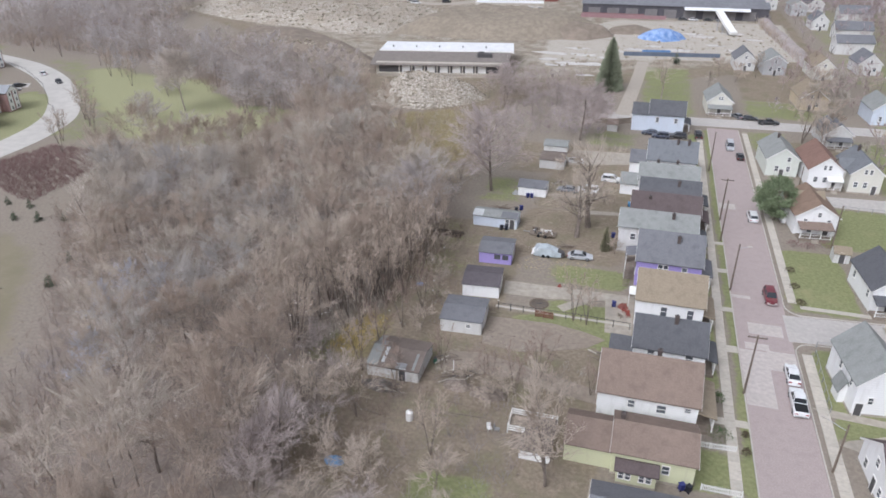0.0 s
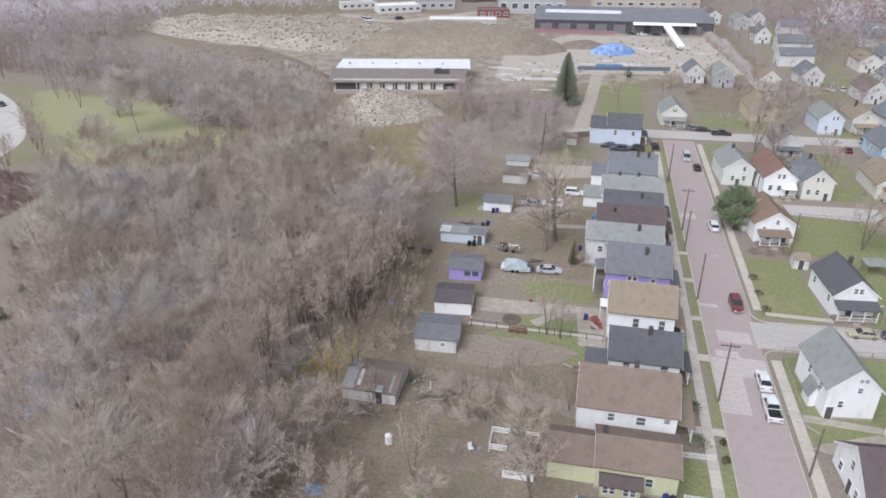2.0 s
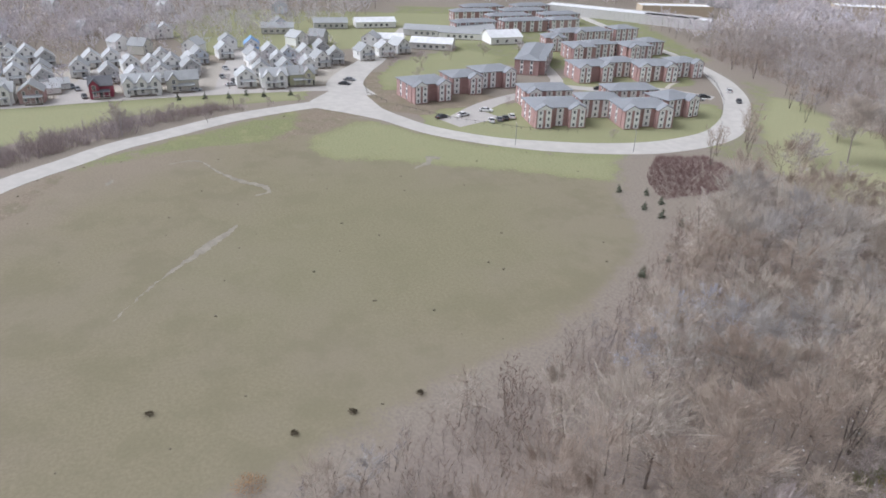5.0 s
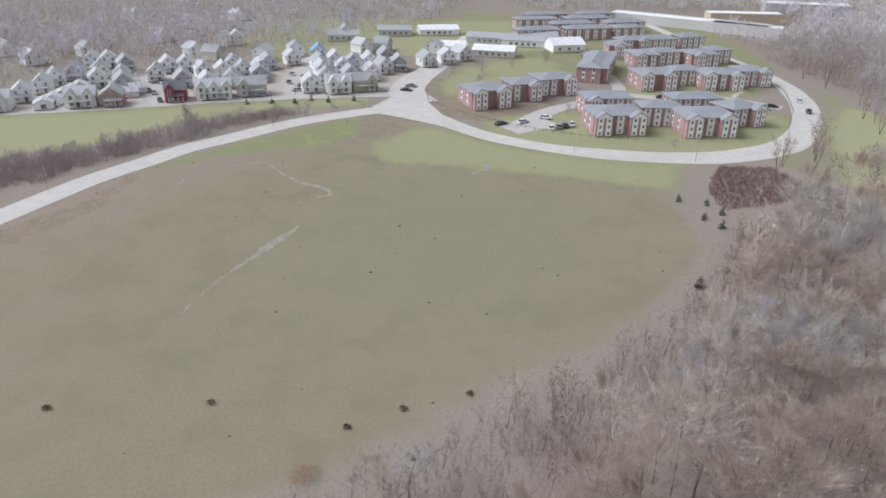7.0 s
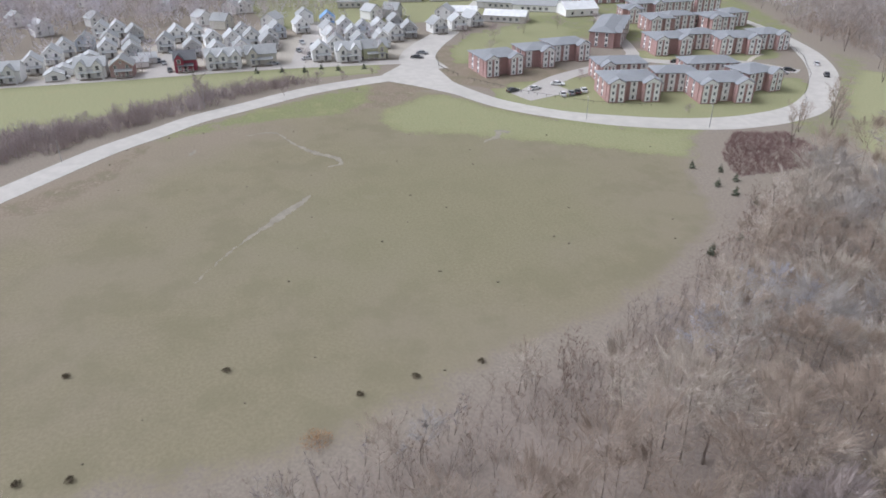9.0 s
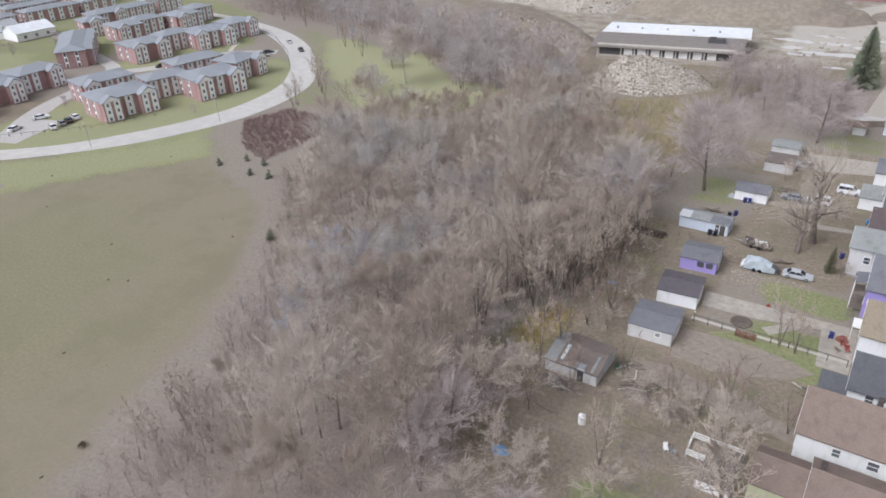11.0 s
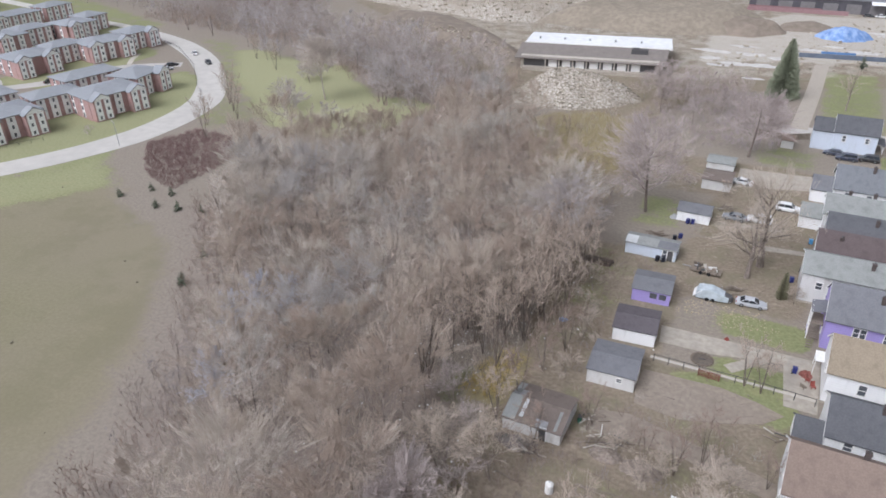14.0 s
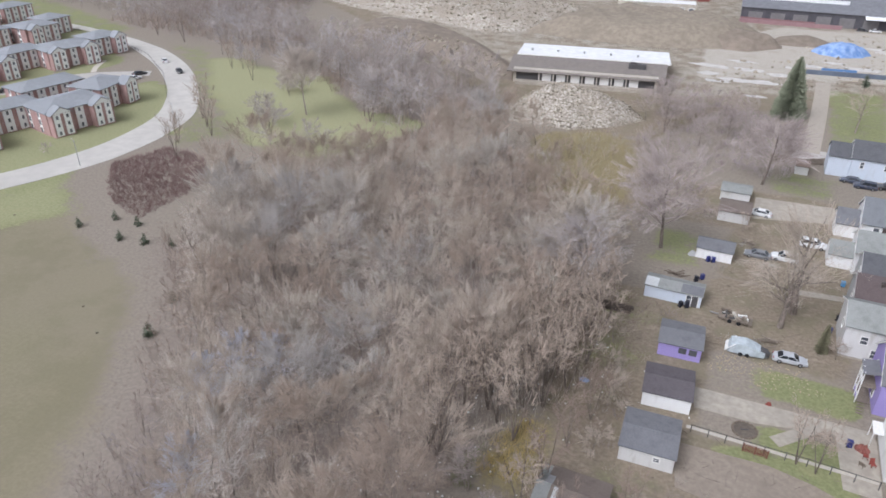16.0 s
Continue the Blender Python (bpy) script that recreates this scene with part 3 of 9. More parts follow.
MUD = plain("pale_dried_mud", lin(143, 136, 124), 0.95, 0.14, 0.5)
for n, (line, w) in enumerate((([(-110.1, -12.2), (-117, -8.2), (-123.3, -4), (-131.8, 3.1), (-136.5, 7), (-142.8, 12)], [0.1, 0.15, 0.2, 0.7, 2.0, 1.9, 0.4]), ([(-187.3, -0.9), (-187.7, 6.8), (-178, 11), (-169.4, 15.7), (-163.9, 20.8), (-159.8, 21.2), (-158.8, 17.9)], [0.3, 1.0, 0.2, 0.9, 1.5, 1.5, 0.4]), ([(-175.7, -15.3), (-179.6, -14.1)], [0.5, 1.6, 0.5]), ([(-170.4, 70), (-172.5, 67.2), (-168.5, 66), (-165, 60.5)], [2.0, 1.2, 1.8, 0.4]))):
    solo(f"mud_track_{n}", ribbon(line, w, 0.02, 0.8, 0.35), MUD, "thin pale streak of dried mud across the meadow", "track", kind="structure")

SX0, SX1 = 22.5, 30.7
solo("road_street", Geo().prism(rect(SX0, -60, SX1, 207), -0.1, 0.02), BRICK_ROAD, "worn reddish brick street", "road", kind="structure")
patches = Geo()
for x0, y0, x1, y1 in ((22.6, 83, 26.6, 96.5), (26.6, 92, 30.6, 97), (24.4, 101.2, 29.6, 104.5), (22.6, 112, 25.6, 113), (22.6, 150, 26, 153), (23.5, 96.8, 27, 98.6)):
    patches.prism(rect(x0, y0, x1, y1), 0.0, 0.026)
solo("road_patch", patches, plain("street_patch", lin(184, 175, 169), 0.92, 0.1, 1.5), "pale concrete patches in the brick street", "road", kind="structure")
solo("road_side_south", Geo().prism([(30.2, 100.4), (60, 103), (120, 108), (120, 115.5), (60, 110.2), (30.2, 108.2)], -0.1, 0.024), ASPHALT, "grey asphalt side street", "road", kind="structure")
solo("road_side_middle", Geo().prism([(33.5, 157.5), (62, 156.5), (120, 158), (120, 165), (62, 164), (33.5, 162)], -0.1, 0.028), ASPHALT, "pale lane between lots", "road", kind="structure")
solo("road_cross", Geo().prism([(-6, 207), (75, 211.5), (140, 214), (140, 221), (75, 219), (-6, 215)], -0.1, 0.03), ASPHALT, "grey cross street at the end of the brick street", "road", kind="structure")
solo("road_far_lane", ribbon([(-1.8, 213), (0.5, 250), (2.0, 285)], 4.4, 0.034), GRAVEL, "pale gravel lane towards the demolition site", "road", kind="structure")
solo("road_site", ribbon([(-149.7, 414.7), (-118.4, 396.3), (-95.5, 410), (-70.1, 439.7)], 9, 0.04), GRAVEL, "pale haul road behind the rubble", "road", kind="structure")


def kerb(name, runs):
    g = Geo()
    for pts in runs:
        for a, b in zip(pts[:-1], pts[1:]):
            d = Vector((b[0] - a[0], b[1] - a[1]))
            g.turned((a[0] + b[0]) / 2, (a[1] + b[1]) / 2, -0.1, d.length, 0.18, 0.25, math.degrees(math.atan2(d.y, d.x)))
    return solo(name, g, KERB, "low pale stone kerb beside the street", "kerb", kind="structure")


arc_n = [(30.8 + 2.6 * (1 - math.cos(a)), 111.2 - 2.6 * math.sin(a)) for a in np.linspace(0, math.pi / 2, 7)]
arc_s = [(30.8 + 2.6 * (1 - math.cos(a)), 97.6 + 2.6 * math.sin(a)) for a in np.linspace(0, math.pi / 2, 7)]
kerb("kerb_west", [[(SX0 - 0.1, -60), (SX0 - 0.1, 206)]])
kerb("kerb_east", [[(SX1 + 0.1, -60), (30.8, 97.6)], arc_s, [arc_s[-1], (60, 102.6)], arc_n, [arc_n[-1], (60, 110.5)], [(30.8, 111.2), (30.8, 206)]])


def slabs(name, x0, x1, ys, label):
    """A sidewalk of single concrete slabs on one bed."""
    bed = solo(name, Geo().prism(rect(x0 - 0.02, ys[0], x1 + 0.02, ys[-1]), -0.1, 0.05), SLAB, label, "sidewalk", kind="structure")
    step = 1.55
    g = Geo().box(-(x1 - x0) / 2, -step / 2 + 0.02, 0, (x1 - x0) / 2, step / 2 - 0.02, 0.06)
    me = g.mesh("slab")
    me.materials.append(CONCRETE)
    rnd = random.Random(5)
    for n in range(int((ys[-1] - ys[0]) / step)):
        part("slab", me, CONCRETE, bed, at=pose((x0 + x1) / 2, ys[0] + step * (n + 0.5), 0.045 + rnd.uniform(0, 0.012), rnd.uniform(-0.3, 0.3), rnd.uniform(-0.3, 0.3), 0))


# ---- trees ----
def grow(seed, h=12.0, limbs=10, branches=4, shoots=4, twigs=4, spread=0.3, clear=0.35, stems=1, rise=1.5, sides=5, thick=0.014, fine=0.016, solid=2, dome=None):
    """A leafless tree: tapered bending stems and limbs as tubes, then branches, shoots and twigs that get ever finer. Returns wood and crown.
    dome: half the crown's width, the height of its middle and half its height; shoots end at that uneven round outline."""
    rnd = random.Random(seed)
    wood, crown = Geo(), Geo()

    def strip(p, q, w):
        if dome:
            c, stretch = Vector((0, 0, dome[1])), Vector((dome[0], dome[0], dome[2]))
            out = Vector([v / k for v, k in zip(q - c, stretch)])
            edge = 0.92 + 0.34 * noise.noise(out.normalized() * 1.7 + Vector((seed, 0, 0))) + rnd.uniform(-0.1, 0.08)
            if out.length > edge:
                q = c + (q - c) * (edge / out.length)
                if (q - p).length < 0.12:
                    return
            face = out.normalized() * 0.5 + Vector((rnd.gauss(0, 0.8), rnd.gauss(0, 0.8), 0.6 + rnd.gauss(0, 0.7)))
        else:
            face = Vector((rnd.gauss(0, 1), rnd.gauss(0, 1), rnd.gauss(0, 1)))
        side = (q - p).cross(face).normalized() * w
        crown.add([p - side, p + side, q], [(0, 1, 2)])

    def turn(d, much, up):
        return (d + Vector((rnd.gauss(0, much), rnd.gauss(0, much), rnd.gauss(up, much * 0.6)))).normalized()

    def bough(p, d, length, r):
        pts = [p]
        for _ in range(3):
            d = turn(d, 0.15, 0.10)
            pts.append(pts[-1] + d * length / 3)
        if solid:
            for i in range(3):
                wood.tube(pts[i], pts[i + 1], r * (1 - 0.28 * i), r * (1 - 0.28 * (i + 1)), 3)
        else:
            strip(pts[0], pts[2], r)
            strip(pts[1], pts[3], r * 0.7)

        def along(k):
            i = min(int(k * 3), 2)
            return pts[i].lerp(pts[i + 1], k * 3 - i)

        for n in range(branches):
            q = along(0.25 + 0.75 * (n + rnd.random()) / branches)
            e = turn(d, 0.62, 0.12)
            l1 = length * rnd.uniform(0.4, 0.7)
            end = q + e * l1
            strip(q, end, fine * 2.0)
            for _ in range(shoots):
                k = rnd.uniform(0.2, 1)
                q2, e2 = q.lerp(end, k), turn(e, 0.75, 0.06)
                l2 = l1 * rnd.uniform(0.3, 0.6)
                end2 = q2 + e2 * l2
                strip(q2, end2, fine * 1.2)
                for _ in range(twigs):
                    q3 = q2.lerp(end2, rnd.uniform(0.2, 1))
                    strip(q3, q3 + turn(e2, 0.95, 0.05) * l2 * rnd.uniform(0.35, 0.75), fine * 0.75)

    for s in range(stems):
        lean = Vector((rnd.gauss(0, 0.05 + 0.11 * (stems > 1)), rnd.gauss(0, 0.05 + 0.11 * (stems > 1)), 1)).normalized()
        pts, r0 = [Vector((0, 0, -0.15))], h * thick
        for i in range(6):
            lean = turn(lean, 0.06, 0.05)
            pts.append(pts[-1] + lean * h * 0.9 / 6)
        for i in range(0, 6, 1 if solid else 2):
            j = i + (1 if solid else 2)
            wood.tube(pts[i], pts[j], r0 * (1 - 0.85 * i / 6), r0 * (1 - 0.85 * j / 6), sides)
        for n in range(limbs // stems):
            k = (clear + (0.98 - clear) * (n + rnd.random()) / (limbs // stems)) * 6
            i = min(int(k), 5)
            a = rnd.uniform(0, 2 * math.pi)
            d = Vector((math.cos(a), math.sin(a), rise * rnd.uniform(0.6, 1.4))).normalized()
            bough(pts[i].lerp(pts[i + 1], k - i), d, h * spread * (1.2 - 0.7 * k / 6) * rnd.uniform(0.75, 1.25), r0 * 0.45 * (1.15 - k / 7))
    return wood, crown


def tri_arrays(geo):
    f = [t for face in geo.f for t in ([face] if len(face) == 3 else [(face[0], face[i], face[i + 1]) for i in range(1, len(face) - 1)])]
    return np.array([tuple(p) for p in geo.v], float), np.array(f, int)


def tree_kind(seed, **kw):
    """A kind of tree, ready to be planted as single things or to be merged into a wood."""
    wood, fine = grow(seed, **kw)
    # the little end caps of the limbs are left out
    wood.f = [f for f in wood.f if len(f) == 4]
    return tri_arrays(wood), tri_arrays(fine)


def kind_meshes(kind, tint, name):
    out = []
    for (v, f), label, m in zip(kind, ("trunk", "crown"), (BARK, TWIG)):
        me = raw_mesh(label, v, f, [("tint", np.full(len(v), tint))])
        out.append(me)
    return out


RETINTED = {}


def plant(name, meshes, x, y, deg, size, label, group="", twig=None, lean=(0, 0), tall=1.0):
    t = thing(name, x, y, label, "tree", deg, group=group)
    t.matrix_basis = pose(x, y, 0, lean[0], lean[1], deg) @ Matrix.Diagonal((size, size, size * tall, 1))
    part("trunk", meshes[0], BARK, t)
    if twig and (meshes[1].name, twig.name) not in RETINTED:
        RETINTED[meshes[1].name, twig.name] = meshes[1].copy()
        RETINTED[meshes[1].name, twig.name].materials.clear()
    part("crown", RETINTED[meshes[1].name, twig.name] if twig else meshes[1], twig or TWIG, t)
    return t


def merge(name, kinds, spots, label, category, twig=None, bark=None):
    """Many trees as two meshes: one of wood, one of shoots."""
    tree = tagged(new(name), label, category, kind="stuff")
    for which, material in ((0, bark or BARK_WOODS), (1, twig or TWIG)):
        vs, fs, ts, n = [], [], [], 0
        for x, y, size, deg, tint, k in spots:
            v, f = kinds[k][which]
            c, s = math.cos(radians(deg)) * size, math.sin(radians(deg)) * size
            vs.append(np.stack([x + c * v[:, 0] - s * v[:, 1], y + s * v[:, 0] + c * v[:, 1], v[:, 2] * size], 1))
            fs.append(f + n)
            ts.append(np.full(len(v), tint))
            n += len(v)
        me = raw_mesh("trunks" if which == 0 else "crowns", np.vstack(vs), np.vstack(fs), [("tint", np.concatenate(ts))])
        tagged(part("trunks" if which == 0 else "crowns", me, material, tree), kind="stuff")
    return tree


def scatter(poly, gap, seed, keep=1.0, avoid=()):
    """Uneven spots in a polygon, about gap apart."""
    rnd = np.random.RandomState(seed)
    p = np.array(poly, float)
    gx, gy = np.meshgrid(np.arange(p[:, 0].min(), p[:, 0].max(), gap), np.arange(p[:, 1].min(), p[:, 1].max(), gap))
    pts = np.stack([gx.ravel(), gy.ravel()], 1) + rnd.uniform(-0.48, 0.48, (gx.size, 2)) * gap
    ok = (inside(p, pts, 0.01) > 0.5) & (rnd.rand(len(pts)) < keep)
    for a in avoid:
        ok &= inside(a, pts, 0.01) < 0.5
    return pts[ok]


def spots(pts, seed, kinds, lo, hi, tint=None):
    """Size, turn, tint and kind for each spot; the tint drifts slowly over the wood."""
    rnd = random.Random(seed)
    out = []
    for x, y in pts:
        drift = noise.noise(Vector((x * 0.04, y * 0.04, seed))) * 0.8 + 0.48
        t = min(1, max(0, drift + rnd.gauss(0, 0.22))) if tint is None else min(1, max(0, rnd.gauss(tint, 0.15)))
        swell = 1 + 0.18 * noise.noise(Vector((x * 0.05, y * 0.05, seed + 7)))
        out.append((x, y, rnd.uniform(lo, hi) * swell, rnd.uniform(0, 360), t, rnd.choice(kinds)))
    return out


NEAR_KINDS = [tree_kind(s, h=11.5, limbs=13, branches=6, shoots=6, twigs=6, spread=0.38 + 0.05 * (s % 3), clear=0.28 + 0.06 * (s % 3), rise=0.7 + 0.12 * (s % 2), sides=4, thick=0.009, fine=0.0165, solid=0, dome=(3.6 + 0.35 * (s % 3), 6.6, 4.9)) for s in range(11, 17)]
MID_KINDS = [tree_kind(s, h=11.5, limbs=11, branches=4, shoots=5, twigs=3, spread=0.42, clear=0.22, sides=3, thick=0.01, rise=0.65, fine=0.027, solid=0, dome=(3.9 + 0.3 * (s % 2), 6.4, 5.2)) for s in range(31, 35)]


FAR_KINDS = [tree_kind(s, h=10.5, limbs=8, branches=3, shoots=3, twigs=1, spread=0.45, clear=0.2, rise=0.6, sides=3, thick=0.012, fine=0.1, solid=0, dome=(4.2, 5.6, 4.8)) for s in range(41, 45)]


def brush_kind(seed, h, shoots, spread, width):
    """A clump of brush: shoots from the ground, forking once."""
    rnd = random.Random(seed)
    g = Geo()
    for _ in range(shoots):
        a, r = rnd.uniform(0, 2 * math.pi), spread * math.sqrt(rnd.random())
        p = Vector((r * math.cos(a), r * math.sin(a), 0))
        d = Vector((rnd.gauss(0, 0.3) + 0.25 * p.x / spread, rnd.gauss(0, 0.3) + 0.25 * p.y / spread, 1)).normalized()
        q = p + d * h * rnd.uniform(0.5, 1.1)
        side = d.cross(Vector((rnd.gauss(0, 1), rnd.gauss(0, 1), 0.1))).normalized() * width
        g.add([p - side, p + side, q], [(0, 1, 2)])
        for _ in range(3):
            m = p.lerp(q, rnd.uniform(0.3, 0.9))
            e = (d + Vector((rnd.gauss(0, 0.5), rnd.gauss(0, 0.5), 0.1))).normalized()
            g.add([m - side * 0.7, m + side * 0.7, m + e * h * rnd.uniform(0.25, 0.5)], [(0, 1, 2)])
    return tri_arrays(g)


BRUSH = [brush_kind(s, 2.4, 11, 1.0, 0.03) for s in range(4)]
BRUSH_DENSE = [brush_kind(s + 20, 2.4, 30, 1.5, 0.035) for s in range(4)]
BRUSH_FAR = [brush_kind(s + 9, 2.4, 8, 1.1, 0.07) for s in range(3)]


def thicket(name, kinds, where, label, material, category="brush"):
    """Clumps of brush joined into one mesh."""
    vs, fs, ts, n = [], [], [], 0
    for x, y, size, deg, tint, k in where:
        v, f = kinds[k]
        c, s = math.cos(radians(deg)) * size, math.sin(radians(deg)) * size
        vs.append(np.stack([x + c * v[:, 0] - s * v[:, 1], y + s * v[:, 0] + c * v[:, 1], v[:, 2] * size], 1))
        fs.append(f + n)
        ts.append(np.full(len(v), tint))
        n += len(v)
    me = raw_mesh(name, np.vstack(vs), np.vstack(fs), [("tint", np.concatenate(ts))])
    return solo(name, me, material, label, category, kind="stuff")


SAPLINGS = [tree_kind(s, h=7.0, limbs=12, branches=3, shoots=3, twigs=0, spread=0.20, clear=0.25, stems=4, rise=2.0, sides=3, thick=0.0045, fine=0.024, solid=0) for s in range(61, 66)]
merge("woods", NEAR_KINDS, spots(scatter(WOOD_MAIN, 5.7, 3, 0.92, [FRINGE, GLADE]), 21, range(6), 0.72, 1.32), "dense grey-brown leafless woods along the meadow", "woods")
merge("woods", MID_KINDS, spots(scatter(WOOD_NORTH, 6.0, 4, 0.9), 22, range(4), 0.7, 1.25), "leafless woods behind the park lawn", "woods", TWIG_GREY)
merge("woods_edge", SAPLINGS, spots(scatter(FRINGE, 2.3, 5, 0.85), 23, range(5), 0.45, 1.15), "dense thin leafless saplings at the edge of the meadow", "woods", TWIG_FRINGE)
merge("woods_edge", NEAR_KINDS, spots(scatter(FRINGE, 11.0, 9, 0.6), 27, range(6), 0.5, 0.8), "scattered taller leafless trees among the saplings", "woods")
thicket("undergrowth", BRUSH, spots(scatter(WOOD_MAIN, 2.1, 6, 0.85), 24, range(4), 0.6, 1.3), "grey-brown undergrowth of bare shoots below the trees", TWIG)
thicket("undergrowth", BRUSH, spots(scatter([(x - 5, y) for x, y in WOOD_EDGE[:9]] + WOOD_EDGE[8::-1], 1.3, 8, 0.7), 26, range(4), 0.12, 0.34), "low brownish shoots at the meadow's border", TWIG_FRINGE)
thicket("undergrowth", BRUSH, spots(scatter(WOOD_EDGE, 2.0, 7, 0.7), 25, range(4), 0.3, 0.7), "low bare shoots along the meadow's edge", TWIG_FRINGE)


# ---- houses ----
def side_frame(side, L, W):
    """Origin, direction along the wall and outward normal of a side of a house, seen from outside."""
    return {"s": ((0, -W / 2), (1, 0), (0, -1)), "n": ((0, W / 2), (-1, 0), (0, 1)), "e": ((L / 2, 0), (0, 1), (1, 0)), "w": ((-L / 2, 0), (0, -1), (-1, 0))}[side]


PANE_MESH = {}


def window(parent, side, L, W, u, z, w=0.9, h=1.4, frame_mat=None, out=0.0, name="window"):
    """A sash window: a proud frame with a meeting rail, and a dark pane set back in it."""
    (ox, oy), (dx, dy), (nx, ny) = side_frame(side, L, W)
    key = (w, h, name)
    if key not in PANE_MESH:
        b = 0.11
        g = Geo().box(-w / 2 - b, -0.07, -h / 2 - b, -w / 2, 0.05, h / 2 + b).box(w / 2, -0.07, -h / 2 - b, w / 2 + b, 0.05, h / 2 + b)
        g.box(-w / 2, -0.07, h / 2, w / 2, 0.05, h / 2 + b).box(-w / 2, -0.10, -h / 2 - b, w / 2, 0.05, -h / 2)
        if name == "window":
            g.box(-w / 2, -0.05, -0.04, w / 2, 0.03, 0.04)
        PANE_MESH[key] = (g.mesh(name), Geo().box(-w / 2, -0.02, -h / 2, w / 2, 0.02, h / 2).mesh("pane"))
    m = pose(ox + dx * u + nx * (out + 0.03), oy + dy * u + ny * (out + 0.03), z, 0, 0, math.degrees(math.atan2(dy, dx)))
    f = part(name, PANE_MESH[key][0], frame_mat or TRIM, parent, at=m)
    part("pane", PANE_MESH[key][1], GLASS, f)
    return f


def door(parent, side, L, W, u, z=0.0, w=0.95, h=2.05, mat=None, out=0.0):
    (ox, oy), (dx, dy), (nx, ny) = side_frame(side, L, W)
    m = pose(ox + dx * u + nx * (out + 0.03), oy + dy * u + ny * (out + 0.03), z, 0, 0, math.degrees(math.atan2(dy, dx)))
    g = Geo().box(-w / 2, -0.04, 0, w / 2, 0.03, h).box(-w / 2 + 0.15, -0.06, 0.2, w / 2 - 0.15, -0.03, 0.9)
    d = part("door", g, mat or DARKTRIM, parent, at=m)
    part("door_frame", Geo().box(-w / 2 - 0.12, -0.06, 0, -w / 2, 0.03, h + 0.12).box(w / 2, -0.06, 0, w / 2 + 0.12, 0.03, h + 0.12).box(-w / 2, -0.06, h, w / 2, 0.03, h + 0.12), TRIM, d)
    return d


def gable_body(L, W, eave, ridge):
    """Walls with gables, the ridge along x."""
    flat = [(-W / 2, -0.1), (W / 2, -0.1), (W / 2, eave), (0, ridge - 0.14), (-W / 2, eave)]
    v = [(x, y, z) for x in (-L / 2, L / 2) for y, z in flat]
    return Geo().add(v, [(4, 3, 2, 1, 0), (5, 6, 7, 8, 9)] + [(i, (i + 1) % 5, 5 + (i + 1) % 5, 5 + i) for i in range(5)])


def gable_roof(L, W, eave, ridge, over=0.4, thick=0.18, end=0.3):
    s = (ridge - eave) / (W / 2)
    y, z, x = W / 2 + over, eave - s * over, L / 2 + end
    flat = [(-y, z), (-0.12, ridge), (0, ridge + 0.06), (0.12, ridge), (y, z), (y, z - thick), (0, ridge - thick), (-y, z - thick)]
    v = [(k, a, b) for k in (-x, x) for a, b in flat]
    ends = [(0, 7, 6, 1), (1, 6, 2), (2, 6, 3), (3, 6, 5, 4)]
    return Geo().add(v, [f for f in ends] + [tuple(8 + i for i in f[::-1]) for f in ends] + [(i, (i + 1) % 8, 8 + (i + 1) % 8, 8 + i) for i in range(8)])


def hip_roof(L, W, eave, ridge, over=0.4, thick=0.15):
    x, y = L / 2 + over, W / 2 + over
    k = max(0.05, x - y)
    z = eave - 0.02
    top = [(-x, -y, z), (x, -y, z), (x, y, z), (-x, y, z), (-k, 0, ridge), (k, 0, ridge)]
    f = [(0, 1, 5, 4), (2, 3, 4, 5), (1, 2, 5), (3, 0, 4)]
    g = Geo().add(top + [(a, b, c - thick) for a, b, c in top], f + [tuple(6 + i for i in q[::-1]) for q in f] + [(6 + i, 6 + (i + 1) % 4, (i + 1) % 4, i) for i in range(4)])
    return g


def rake(k, e, L, W, eave, ridge, end=0.3, over=0.4):
    """A white board along one gable edge."""
    s = (ridge - eave) / (W / 2)
    x, y, z = e * (L / 2 + end), k * (W / 2 + over), eave - s * over - 0.02
    v = [(x + a, b, c + d) for d in (0, -0.28) for a, b, c in ((-0.03, 0, ridge - 0.02), (0.03, 0, ridge - 0.02), (0.03, y, z), (-0.03, y, z))]
    return Geo().add(v, [(0, 1, 2, 3), (7, 6, 5, 4), (0, 4, 5, 1), (3, 2, 6, 7), (1, 5, 6, 2), (0, 3, 7, 4)])


